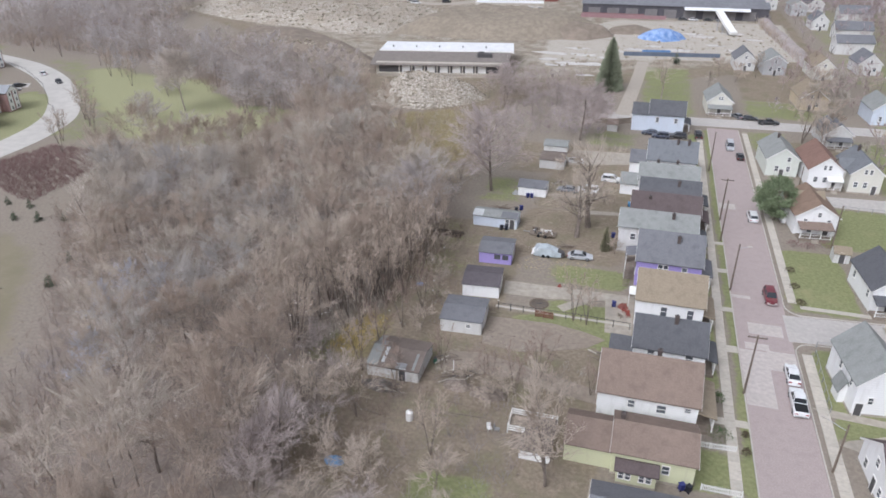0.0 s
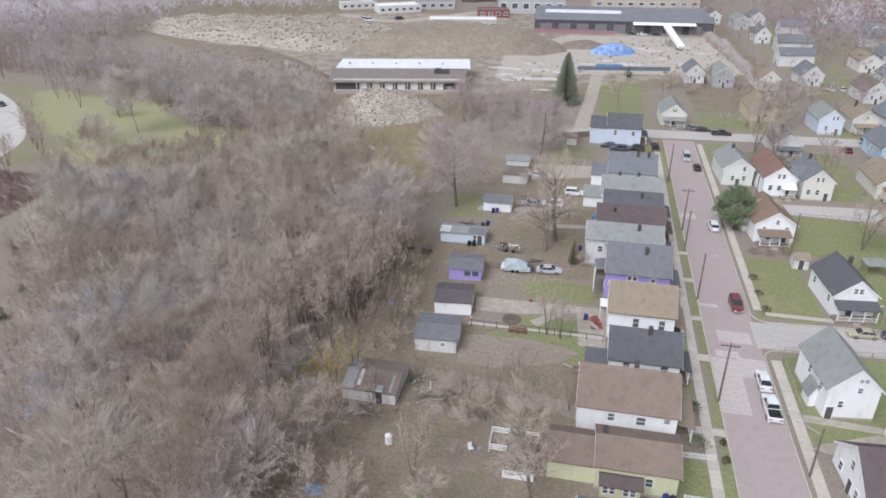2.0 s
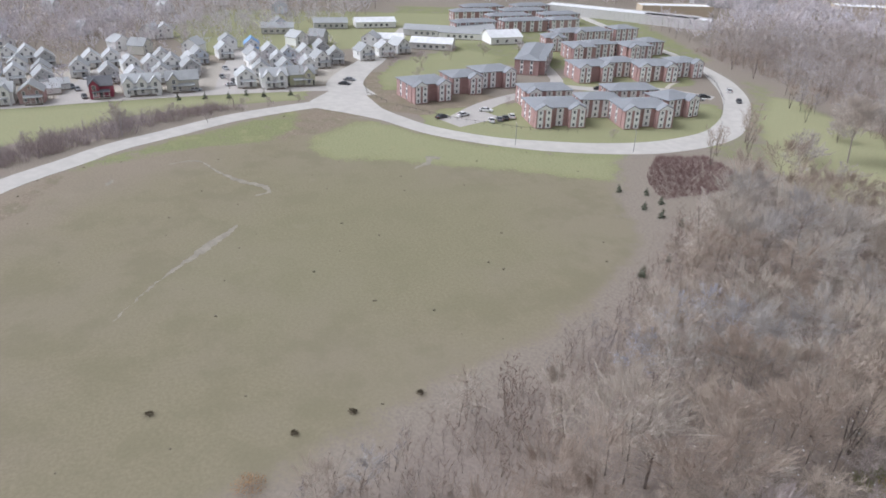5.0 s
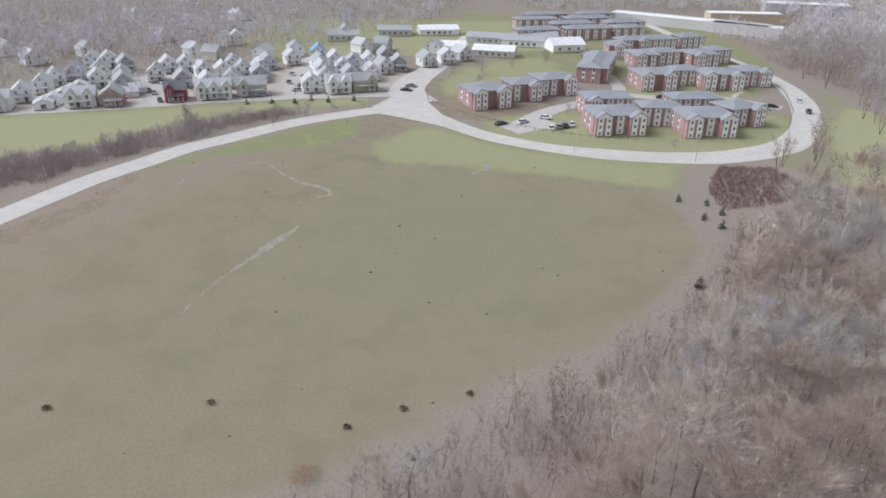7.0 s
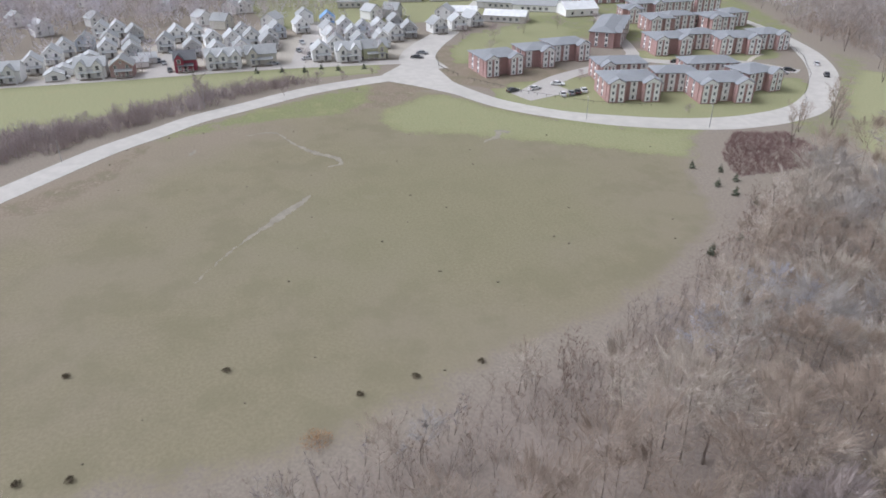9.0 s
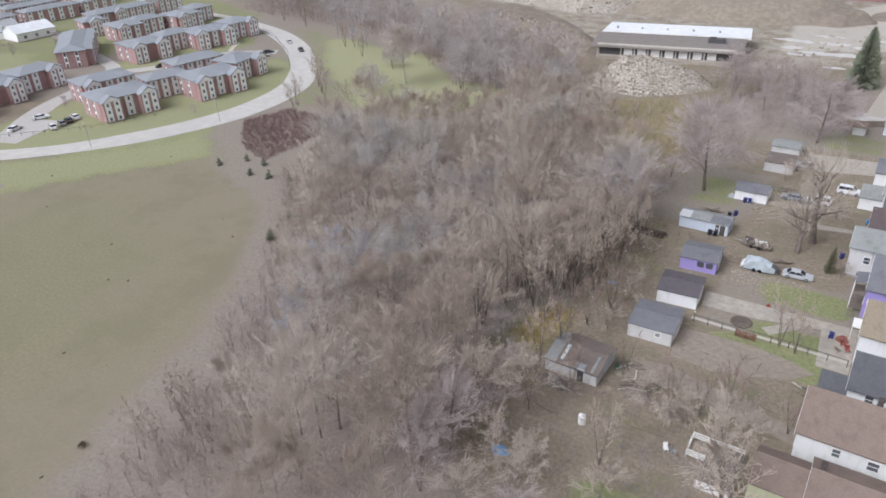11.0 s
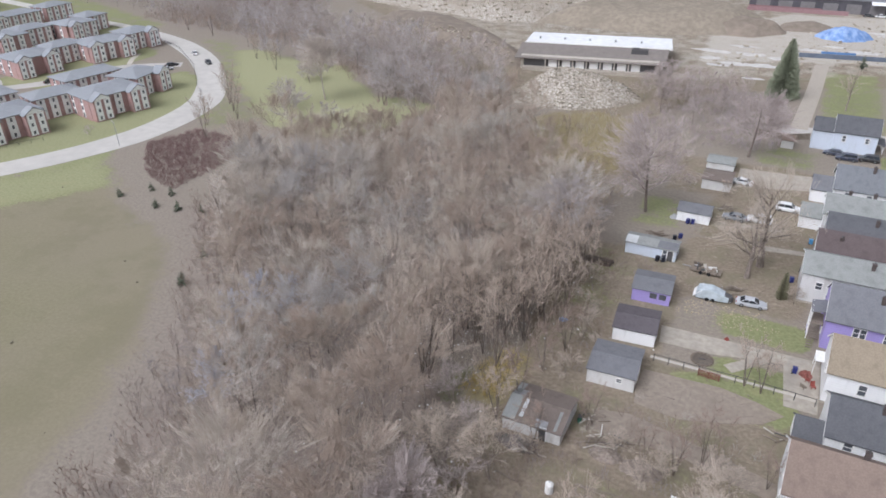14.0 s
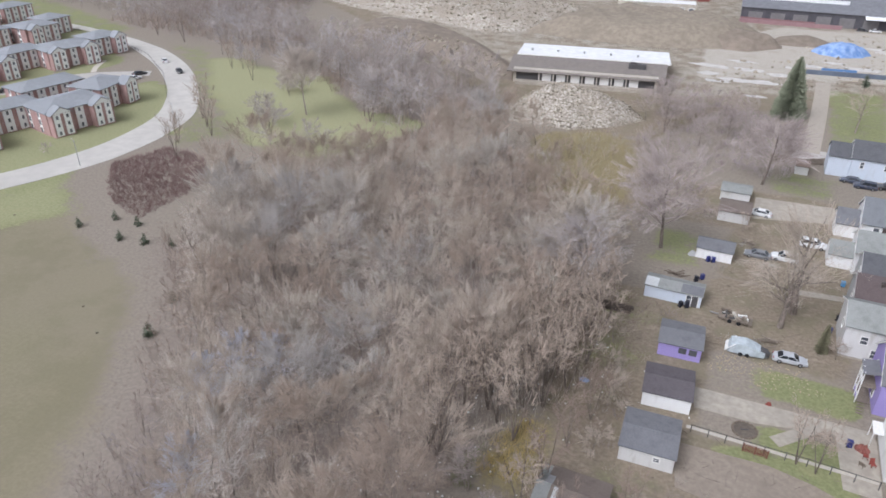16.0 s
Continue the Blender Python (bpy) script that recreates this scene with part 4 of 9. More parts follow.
def house(x, y, L, W, eave, ridge, walls, roof, label, deg=0.0, wins=(), doors=(), chimneys=(), porch=None, hip=False, group="", name="house", trim=True, low=()):
    """A house with its ridge along its own x. wins: (side, along, height, width, height). porch: (side, along, width, depth, roof height, roofing).
    low: lower wings (x, y, L, W, eave, ridge, roofing, turned)."""
    t = thing(name, x, y, label, "house", deg, group=group)
    if hip:
        part("wall", Geo().box(-L / 2, -W / 2, -0.1, L / 2, W / 2, eave), walls, t)
        part("roof", hip_roof(L, W, eave, ridge), roof, t)
    else:
        part("wall", gable_body(L, W, eave, ridge), walls, t)
        part("roof", gable_roof(L, W, eave, ridge), roof, t)
        if trim:
            for k in (-1, 1):
                for e in (-1, 1):
                    part("rake_board", rake(k, e, L, W, eave, ridge), TRIM, t)
    part("foundation", Geo().box(-L / 2 - 0.04, -W / 2 - 0.04, -0.1, L / 2 + 0.04, W / 2 + 0.04, 0.35), SLAB, t)
    for w in wins:
        window(t, w[0], L, W, *w[1:])
    for d in doors:
        door(t, d[0], L, W, *d[1:])
    for cx, cy, top in chimneys:
        c = part("chimney", Geo().box(cx - 0.28, cy - 0.28, eave, cx + 0.28, cy + 0.28, top).box(cx - 0.34, cy - 0.34, top - 0.2, cx + 0.34, cy + 0.34, top - 0.06), BRICKCHIM, t)
        part("flue", Geo().tube((cx, cy, top - 0.05), (cx, cy, top + 0.25), 0.12, 0.11, 8), DARKTRIM, c)
    for lx, ly, lL, lW, le, lr, lm, lt in low:
        m = pose(lx, ly, 0, 0, 0, lt)
        a = part("wing", gable_body(lL, lW, le, lr), walls, t, at=m)
        part("roof", gable_roof(lL, lW, le, lr, 0.3, 0.15, 0.2), lm, a)
    if porch:
        side, u, w, d, h, pm = porch
        (ox, oy), (dx, dy), (nx, ny) = side_frame(side, L, W)
        m = pose(ox + dx * u, oy + dy * u, 0, 0, 0, math.degrees(math.atan2(dy, dx)))
        p = part("porch", Geo().box(-w / 2, -d, 0, w / 2, 0.0, 0.5), PLANK, t, at=m)
        part("porch_roof", Geo().slab([(-w / 2 - 0.2, -d - 0.25, h), (w / 2 + 0.2, -d - 0.25, h), (w / 2 + 0.2, 0, h + 0.55), (-w / 2 - 0.2, 0, h + 0.55)], 0.16), pm, p)
        for k in np.linspace(-w / 2 + 0.12, w / 2 - 0.12, 3 if w < 5 else 4):
            part("porch_post", Geo().box(k - 0.08, -d + 0.04, 0.5, k + 0.08, -d + 0.2, h), TRIM, p)
        part("railing", Geo().box(-w / 2, -d + 0.08, 1.25, w / 2, -d + 0.14, 1.35).box(-w / 2, -d + 0.09, 0.62, w / 2, -d + 0.13, 0.7), TRIM, p)
        for n in range(int(w / 0.35)):
            k = -w / 2 + 0.2 + n * 0.35
            part("baluster", Geo().box(k - 0.025, -d + 0.09, 0.68, k + 0.025, -d + 0.13, 1.27), TRIM, p) if w < 8 and y < 140 and x > -60 else None
        part("step", Geo().box(-0.6, -d - 0.9, 0, 0.6, -d - 0.45, 0.17).box(-0.6, -d - 0.45, 0, 0.6, -d, 0.34), SLAB, p)
    return t


def mid(a, b):
    return (a + b) / 2, b - a


def row_house(x0, x1, ys, depth, eave, ridge, walls, roof, label, **kw):
    """A house of the western row: south eave at ys, its ridge across the street's line."""
    cx, L = mid(x0, x1)
    return house(cx, ys + depth / 2, L, depth, eave, ridge, walls, roof, label, group="houses of the western row", **kw)


row_house(5.2, 14.8, 65.0, 7.0, 4.0, 5.6, YELLOW, R_BROWN, "pale yellow-green house with a brown shingle roof",
          wins=[("s", 1.5, 2.2, 0.8, 1.2), ("e", 0.0, 2.2, 1.2, 1.3)], doors=[("e", 1.8)], chimneys=[(-4.0, 0.6, 6.3)],
          low=[(-7.4, 0.3, 6.4, 6.2, 3.1, 4.8, R_BROWN, 0)])
lean = house(8.2, 64.5, 4.6, 2.0, 2.6, 3.0, YELLOW, R_DKBROWN, "small pale green sunroom built against the yellow house", wins=[("s", k, 1.6, 0.55, 1.1) for k in (-1.75, -0.95, 0.65, 1.45)], trim=False, group="houses of the western row")
row_house(2.6, 15.2, 74.3, 9.0, 5.3, 8.6, WHITE, R_BROWN, "large white house with a broad brown shingle roof",
          wins=[("s", -2.0, 3.7, 0.8, 1.1), ("s", 1.8, 3.6, 1.1, 1.2), ("s", 5.0, 4.1, 0.7, 0.6), ("s", -1.7, 1.3, 0.6, 0.9), ("e", -2.0, 4.0), ("e", 2.0, 4.0), ("w", 0.0, 4.0), ("w", 2.0, 1.6)],
          doors=[("e", 0.5)], chimneys=[(0.9, 0.5, 9.4)], porch=("e", 0, 7.4, 2.3, 3.0, R_TAN))
row_house(6.6, 16.5, 86.0, 8.4, 5.0, 7.7, WHITE, R_NAVY, "white house with a charcoal shingle roof",
          wins=[("s", 2.8, 3.8, 1.0, 1.1), ("s", -2.5, 3.8, 0.9, 1.1), ("e", -1.8, 3.8), ("e", 1.8, 3.8)], doors=[("e", 0)], chimneys=[(0.6, -0.6, 8.5)],
          porch=("e", 0, 5.0, 1.8, 2.8, R_NAVY), low=[(-6.5, -1.2, 3.4, 4.4, 2.6, 4.2, R_NAVY, 0)])
row_house(6.5, 16.7, 98.2, 8.4, 5.6, 8.7, WHITE, R_TAN, "white house with a tan shingle roof",
          wins=[("s", -0.8, 3.6, 0.9, 1.6), ("s", 3.2, 3.6, 0.9, 1.7), ("s", -3.6, 1.6, 0.8, 1.2), ("e", -2.0, 4.0), ("e", 2.0, 4.0), ("w", 1.0, 3.8)], doors=[("e", 0)], porch=("e", 0, 6.4, 1.8, 2.9, R_TAN))
row_house(6.0, 16.8, 110.9, 9.4, 5.8, 9.3, PURPLE, R_GREY, "lilac-painted house with a grey shingle roof",
          wins=[("s", -1.4, 4.3, 0.7, 1.5), ("s", -0.5, 4.3, 0.7, 1.5), ("s", 2.6, 4.2, 0.8, 1.5), ("w", -1.5, 4.0, 0.8, 1.2), ("w", 1.5, 1.8, 0.9, 1.4), ("e", -2.0, 4.0), ("e", 2.0, 4.0)], doors=[("e", 0), ("w", -1.0, 3.0)],
          chimneys=[(1.2, -1.5, 9.3)], porch=("e", 0, 6.0, 2.0, 3.0, R_GREY))
row_house(2.2, 16.4, 123.6, 8.2, 5.8, 7.6, OFFWHITE, R_LGREY, "greyed white house with a pale grey low roof",
          wins=[("s", -4.4, 3.6, 0.9, 1.2), ("s", -2.6, 1.6, 0.9, 1.3), ("w", 0.5, 3.8, 0.9, 1.3), ("e", -2.0, 4.0), ("e", 2.0, 4.0)], doors=[("e", 0)], chimneys=[(2.6, -1.4, 8.1)], porch=("e", 0, 6.0, 2.0, 3.0, R_NAVY))
row_house(4.0, 17.4, 133.9, 8.2, 4.8, 7.2, GREYSIDE, R_DKBROWN, "grey house with a dark brown shingle roof", wins=[("w", 0.5, 3.4), ("e", -2.0, 3.4), ("e", 2.0, 3.4)], doors=[("e", 0)], chimneys=[(-3.2, -1.5, 6.9)], porch=("e", 0, 5.6, 1.8, 2.8, R_DKBROWN))
row_house(5.4, 17.6, 142.8, 7.4, 4.8, 7.0, GREYSIDE, R_NAVY, "grey house with a charcoal shingle roof", wins=[("w", 0.5, 3.4), ("e", 1.0, 3.4)], doors=[("e", -1)], chimneys=[(1.7, -1.4, 7.3)], porch=("e", 0, 5.6, 1.8, 2.8, R_NAVY))
row_house(4.9, 17.6, 151.0, 8.0, 4.8, 7.2, WHITE, R_LGREY, "white house with a weathered grey roof", wins=[("w", 0.5, 3.4), ("s", -3, 3.2), ("e", 1.0, 3.4)], doors=[("e", -1)], chimneys=[(-2.6, 0.2, 8.0), (1.6, 0.4, 8.1)], low=[(-8.0, 0, 4.5, 5.4, 2.8, 4.4, R_LGREY, 0)])
row_house(6.4, 17.5, 163.8, 9.0, 5.0, 8.4, WHITE, R_SLATE, "white house with a blue-grey shingle roof", wins=[("s", -3, 3.4), ("s", 1.0, 3.4), ("w", 0, 3.6), ("e", 1.0, 3.4)], doors=[("e", -1)], chimneys=[(1.0, -0.8, 9.0), (3.5, -0.8, 9.0)], low=[(-7.0, 1.0, 5.0, 6.0, 3.0, 5.0, R_GREY, 0)])
row_house(6.0, 15.4, 198.7, 8.2, 5.6, 8.4, PALEBLUE, R_NAVY, "pale blue house with a charcoal roof at the street's end", wins=[("s", -2.5, 3.8, 0.7, 1.4), ("s", 2.5, 3.8, 0.8, 1.2), ("e", 1.0, 3.8), ("e", -1.0, 3.8)], doors=[("e", 0)], low=[(-7.0, 0.3, 4.8, 7.0, 5.0, 7.2, R_NAVY, 0)], porch=("e", 0, 5.6, 1.8, 2.8, R_NAVY))
row_house(3.5, 15.5, 51.5, 8.2, 3.6, 5.6, GREYSIDE, R_GREY, "grey low house with a grey shingle roof", wins=[("e", 1.0, 2.0), ("e", -1.5, 2.0)], doors=[("e", 0)])

E_GROUP = "houses east of the brick street"
house(38.4, 90.0, 10.2, 6.8, 5.4, 8.6, WHITE, R_LGREY, "white corner house with a steep pale grey roof", deg=97, wins=[("w", -1.4, 2.6, 0.6, 1.0), ("w", 0.6, 5.0, 0.6, 0.8), ("w", 1.1, 6.6, 0.5, 0.5), ("w", 0.4, 6.6, 0.5, 0.5), ("n", -1.0, 3.9, 0.7, 1.1), ("n", 3.0, 4.0, 0.7, 1.1), ("n", 0.5, 1.6, 0.8, 1.2)], doors=[("w", -2.6)], group=E_GROUP, low=[(-1.4, 3.7, 2.4, 1.2, 2.4, 3.6, R_LGREY, 0)])
house(40.4, 71.4, 10.5, 9.4, 3.6, 7.0, WHITE, R_DKBROWN, "old white house with a worn dark brown roof and a dormer", deg=4, wins=[("w", 0.0, 4.0, 0.8, 1.2), ("w", -2.5, 1.6, 0.8, 1.2), ("s", 0, 1.7), ("s", 3, 1.7), ("w", 2.4, 1.6, 0.8, 1.2)], doors=[("w", 0.5)], chimneys=[(2.0, 0.5, 7.6)], group=E_GROUP, low=[(1.4, -2.3, 3.6, 2.8, 5.2, 6.6, R_DKBROWN, 90)])
house(46.8, 118.4, 10.4, 7.0, 4.6, 7.4, WHITE, R_NAVY, "white house with a charcoal roof and a columned front porch", deg=96, wins=[("w", 0.55, 5.2, 0.6, 0.9), ("w", -0.35, 5.2, 0.6, 0.9), ("n", -3.0, 2.8, 0.8, 1.2), ("n", 3.5, 2.8, 0.8, 1.2), ("w", 2.0, 1.9, 1.2, 1.3)], doors=[("w", -0.6)], porch=("w", 0, 6.6, 2.2, 2.9, R_NAVY), chimneys=[(3.0, -1.6, 7.6)], group=E_GROUP)
house(39.4, 146.2, 11.0, 8.0, 4.6, 7.2, WHITE, R_RUST, "white house with faded rusty brown roofs", deg=96, wins=[("w", -2.2, 3.3, 0.6, 0.9), ("w", 0.2, 4.8, 0.6, 0.9), ("w", 2.2, 3.3, 0.6, 0.9), ("w", -1.0, 1.6, 1.0, 1.3)], doors=[("w", 2.0)], porch=("w", -0.4, 6.0, 2.4, 2.7, R_BROWN), group=E_GROUP, low=[(2.6, 1.0, 7.6, 5.4, 4.4, 6.6, R_TAN, 90)])
house(45.6, 174.0, 13.5, 7.2, 5.0, 7.8, WHITE, R_RED, "white gabled house with a red-brown roof", deg=94, wins=[("w", -0.5, 5.3, 0.6, 1.0), ("w", 0.6, 5.3, 0.6, 1.0), ("w", -2.0, 2.4, 0.8, 1.2), ("w", 0.0, 2.4, 0.8, 1.2)], doors=[("w", 2.1)], porch=("w", 2.0, 3.0, 1.5, 2.7, TRIM), group=E_GROUP)
house(54.0, 172.5, 11.5, 6.8, 5.0, 7.8, CREAM, R_SLATE, "cream gabled house with a blue-grey roof", deg=94, wins=[("w", -0.5, 5.3, 0.6, 1.0), ("w", 0.6, 5.3, 0.6, 1.0), ("w", -2.0, 2.2, 0.8, 1.2), ("w", 0.0, 2.2, 0.8, 1.2)], doors=[("w", 2.0)], chimneys=[(2.5, 0.3, 8.8)], group=E_GROUP, low=[(-0.5, 3.0, 4.0, 4.0, 4.8, 6.6, R_SLATE, 90)])
house(37.2, 178.6, 12.0, 7.2, 4.8, 7.4, PALEGREEN, R_LGREY, "pale green house with a pale grey roof beside a green tree", deg=94, wins=[("w", -1.2, 2.2, 0.8, 1.2), ("w", 1.2, 4.6, 0.7, 1.0), ("w", 1.4, 2.2, 0.8, 1.2)], doors=[("w", 0)], chimneys=[(2.0, 0.2, 8.3)], group=E_GROUP)
house(72.2, 177.0, 13.0, 8.4, 4.0, 6.8, CREAM, R_TAN, "cream house with a tan shingle roof", deg=92, wins=[("w", 1.2, 4.5, 0.6, 0.9), ("w", 2.0, 4.5, 0.6, 0.9)], doors=[("w", 0)], porch=("w", 0.5, 7, 2.4, 2.8, R_RED), group=E_GROUP)
house(80.5, 203.5, 12.0, 7.2, 4.6, 7.4, SKYBLUE, R_SLATE, "sky-blue house with a grey roof", deg=95, wins=[("w", 0.6, 3.0, 0.7, 1.1), ("w", 1.8, 3.0, 0.7, 1.1), ("n", 0, 2.4, 0.8, 1.2)], doors=[("w", -1.6)], group=E_GROUP)
house(70.6, 227.0, 11.0, 7.0, 5.0, 7.8, PALEBLUE, R_LGREY, "pale blue-white gabled house with a grey roof", deg=95, wins=[("w", 0.4, 5.2, 0.6, 1.1), ("w", 1.4, 5.2, 0.6, 1.1), ("w", -1.2, 2.2, 0.7, 1.2)], doors=[("w", 1.8)], group=E_GROUP)
house(81.0, 230.5, 11.0, 7.2, 4.6, 7.4, CREAM, R_TAN, "cream house with a tan roof and a front porch", deg=95, wins=[("w", 0.3, 5.0, 0.6, 0.8)], doors=[("w", 0)], porch=("w", 0, 6.4, 2, 2.6, R_TAN), chimneys=[(1.5, 1.0, 8.4)], group=E_GROUP)
house(90.8, 231.0, 12.0, 7.4, 5.0, 8.0, WHITE, R_SLATE, "white gabled house with a slate-grey roof", deg=95, wins=[("w", 0.5, 5.3, 0.6, 1.1), ("w", -1.8, 2.4, 0.9, 1.2), ("w", 1.8, 2.4, 0.9, 1.2)], doors=[("w", 0)], group=E_GROUP)
house(102.0, 229.0, 11.0, 7.4, 4.8, 7.6, GREYSIDE, R_GREY, "grey house with a grey roof", deg=95, wins=[("w", 0.5, 5.0, 0.6, 1.1), ("w", -1.8, 2.4, 0.9, 1.2)], doors=[("w", 0)], group=E_GROUP)
house(25.8, 226.0, 11.0, 7.2, 4.4, 7.2, CREAM, R_LGREY, "cream bungalow with a pale roof and a deep front porch", deg=93, wins=[("w", 0.4, 5.2, 0.5, 0.9), ("w", -0.3, 5.2, 0.5, 0.9)], doors=[("w", 0)], porch=("w", 0, 6.6, 2.4, 2.7, R_LGREY), group=E_GROUP)
house(54.0, 203.0, 10.0, 7.0, 4.0, 6.6, OFFWHITE, R_GREY, "white cottage with a dark porch", deg=95, wins=[("w", -1.5, 2.0, 0.8, 1.2)], doors=[("w", 1.0)], porch=("w", 0, 6.0, 2.0, 2.6, R_GREY), group=E_GROUP)
house(53.5, 238.0, 12.0, 8.0, 4.2, 7.2, TANSIDE, R_TAN, "tan house half hidden by bare trees", deg=95, wins=[("w", 1.0, 2.2, 0.8, 1.2), ("w", -1.0, 4.6, 0.7, 0.9)], doors=[("w", -1)], group=E_GROUP)
NE_ROWS = [(38, 285, 0), (47.5, 281, 1), (63, 279, 2), (80, 289, 0), (82, 321, 5), (88, 352, 5), (78, 374, 3), (74, 412, 1), (62, 428, 4), (84, 425, 0), (98, 400, 5), (108, 318, 2), (109, 290, 0), (128, 374, 5), (131, 392, 3), (137, 342, 2), (120, 330, 3), (125, 245, 1), (118, 262, 2), (128, 228, 0), (143, 250, 3), (146, 300, 1), (135, 315, 4), (95, 268, 4), (152, 330, 0)]
NE_LOOKS = [(OFFWHITE, R_GREY, "white gabled house with a grey roof"), (GREYSIDE, R_LGREY, "grey house with a pale grey roof"), (CREAM, R_TAN, "cream house with a tan roof"), (OFFWHITE, R_SLATE, "white house with a slate-grey roof"), (OFFWHITE, R_OLD, "white house with a dull brown roof"), (OFFWHITE, R_GREY, "broad white house with a long grey roof")]
for n, (hx, hy, look_no) in enumerate(NE_ROWS):
    wa, ro, la = NE_LOOKS[look_no]
    house(hx, hy, 11 + n % 3 + 2 * (look_no == 5), 7 + n % 2 * 0.6, 4.4 + (n * 37 % 10) * 0.1, 7.4 + (n * 53 % 10) * 0.06, wa, ro, la, deg=(5 if look_no == 5 else 95) + (n % 5 - 2), wins=[("w", -1.4, 2.4, 0.9, 1.3), ("w", 1.5, 2.4, 0.9, 1.3), ("w", 0, 5.1, 0.7, 1.1), ("n", -2, 2.4, 0.9, 1.3)], doors=[("w", 0.1)], group="houses of the far north-east blocks")

# ---- garages and sheds ----


def garage(name, x0, x1, ys, depth, eave, ridge, walls, roof, label, wins=(), doors=(), deg=0.0, big_door=None):
    cx, L = mid(x0, x1)
    t = thing(name, cx, ys + depth / 2, label, "shed", deg, group="back-yard sheds")
    part("wall", gable_body(L, depth, eave, ridge), walls, t)
    part("roof", gable_roof(L, depth, eave, ridge, 0.25, 0.12, 0.2), roof, t)
    for w in wins:
        window(t, w[0], L, depth, *w[1:])
    for d in doors:
        door(t, d[0], L, depth, *d[1:])
    if big_door:
        (ox, oy), (dx, dy), (nx, ny) = side_frame(big_door, L, depth)
        g = Geo()
        for k in range(4):
            g.box(-1.3, -0.05, 0.05 + 0.52 * k, 1.3, 0.03, 0.52 + 0.52 * k)
        part("overhead_door", g, TRIM, t, at=pose(ox + nx * 0.04, oy + ny * 0.04, 0, 0, 0, math.degrees(math.atan2(dy, dx))))
    return t


garage("garage", -22.7, -16.6, 112.4, 6.1, 2.45, 3.05, PURPLE, R_GREY, "lilac garage with a grey shingle roof", wins=[("s", 0.4, 1.5, 0.9, 0.7, DARKTRIM), ("s", 1.9, 1.5, 0.9, 0.7, DARKTRIM)], big_door="e", deg=4)
garage("garage", -22.8, -16.5, 100.2, 6.4, 2.5, 3.0, WHITE, R_DUSK, "white garage with a dark roof beside the concrete drive", big_door="e", deg=5)
garage("garage", -23.4, -16.8, 88.8, 7.0, 2.5, 2.95, OFFWHITE, R_GREY, "dirty white garage with a grey roof", wins=[("s", 1.2, 1.5, 0.7, 0.6, DARKTRIM)], big_door="e", deg=3)
patched = garage("garage", -27.4, -18.2, 127.6, 4.0, 2.4, 2.9, PALEBLUE, R_LGREY, "long pale blue shed with a patched grey roof", wins=[("s", 2.6, 1.3, 0.7, 1.5)], doors=[("s", 3.6)])
for x0, x1, m in ((-4.7, -2.6, R_PALE), (1.2, 4.7, R_GREY)):
    part("roof_sheet", Geo().slab([(x, y, 2.94 - 0.25 * abs(y)) for x, y in ((x0, -2.1), (x1, -2.1), (x1, 0), (x0, 0))], 0.03), m, patched)
garage("garage", -21.2, -14.9, 145.2, 4.6, 2.3, 3.2, WHITE, R_GREY, "white shed with a ribbed grey roof")
garage("garage", -19.2, -13.2, 163.2, 6.2, 2.4, 3.0, OFFWHITE, R_OLD, "white shed with a faded grey roof and white edge", big_door="e")
garage("garage", -19.8, -13.8, 174.0, 5.0, 2.3, 2.9, OFFWHITE, R_LGREY, "pale shed with a peeling grey roof")
old = garage("garage", -30.4, -22.6, 74.9, 7.2, 2.1, 3.0, OFFWHITE, R_OLD, "derelict white shed with a dull brown roof patched in pale sheets", doors=[("s", 1.5)])
for x0, x1, y0, y1, m in ((-4.0, -2.3, -3.7, 0.0, R_LGREY), (-1.9, -1.4, -3.0, -0.2, R_PALE), (-3.9, -3.0, 0.0, 3.4, R_LGREY), (0.4, 2.0, -3.8, -2.6, R_METAL), (2.9, 3.3, -3.6, -0.6, R_LGREY), (-3.9, -2.2, 0.0, 1.6, R_METAL), (-1.2, 0.6, -3.8, -3.0, PLANK)):
    part("roof_sheet", Geo().slab([(x, y, 3.07 - 0.25 * abs(y)) for x, y in ((x0, y0), (x1, y0), (x1, y1), (x0, y1))], 0.04), m, old)
garage("garage", 43.2, 49.2, 74.6, 8.4, 2.6, 4.2, WHITE, R_LGREY, "white garage with a grey roof at the end of a drive", big_door="w")
garage("garden_shed", 41.6, 44.4, 130.0, 2.6, 2.2, 3.0, OFFWHITE, R_TAN, "small pale shed with a reddish roof", doors=[("s", 0)])
garage("garage", -5.2, -2.4, 196.6, 4.0, 2.2, 2.9, OFFWHITE, R_BROWN, "little weathered shed behind the blue house")

# ---- apartments ----


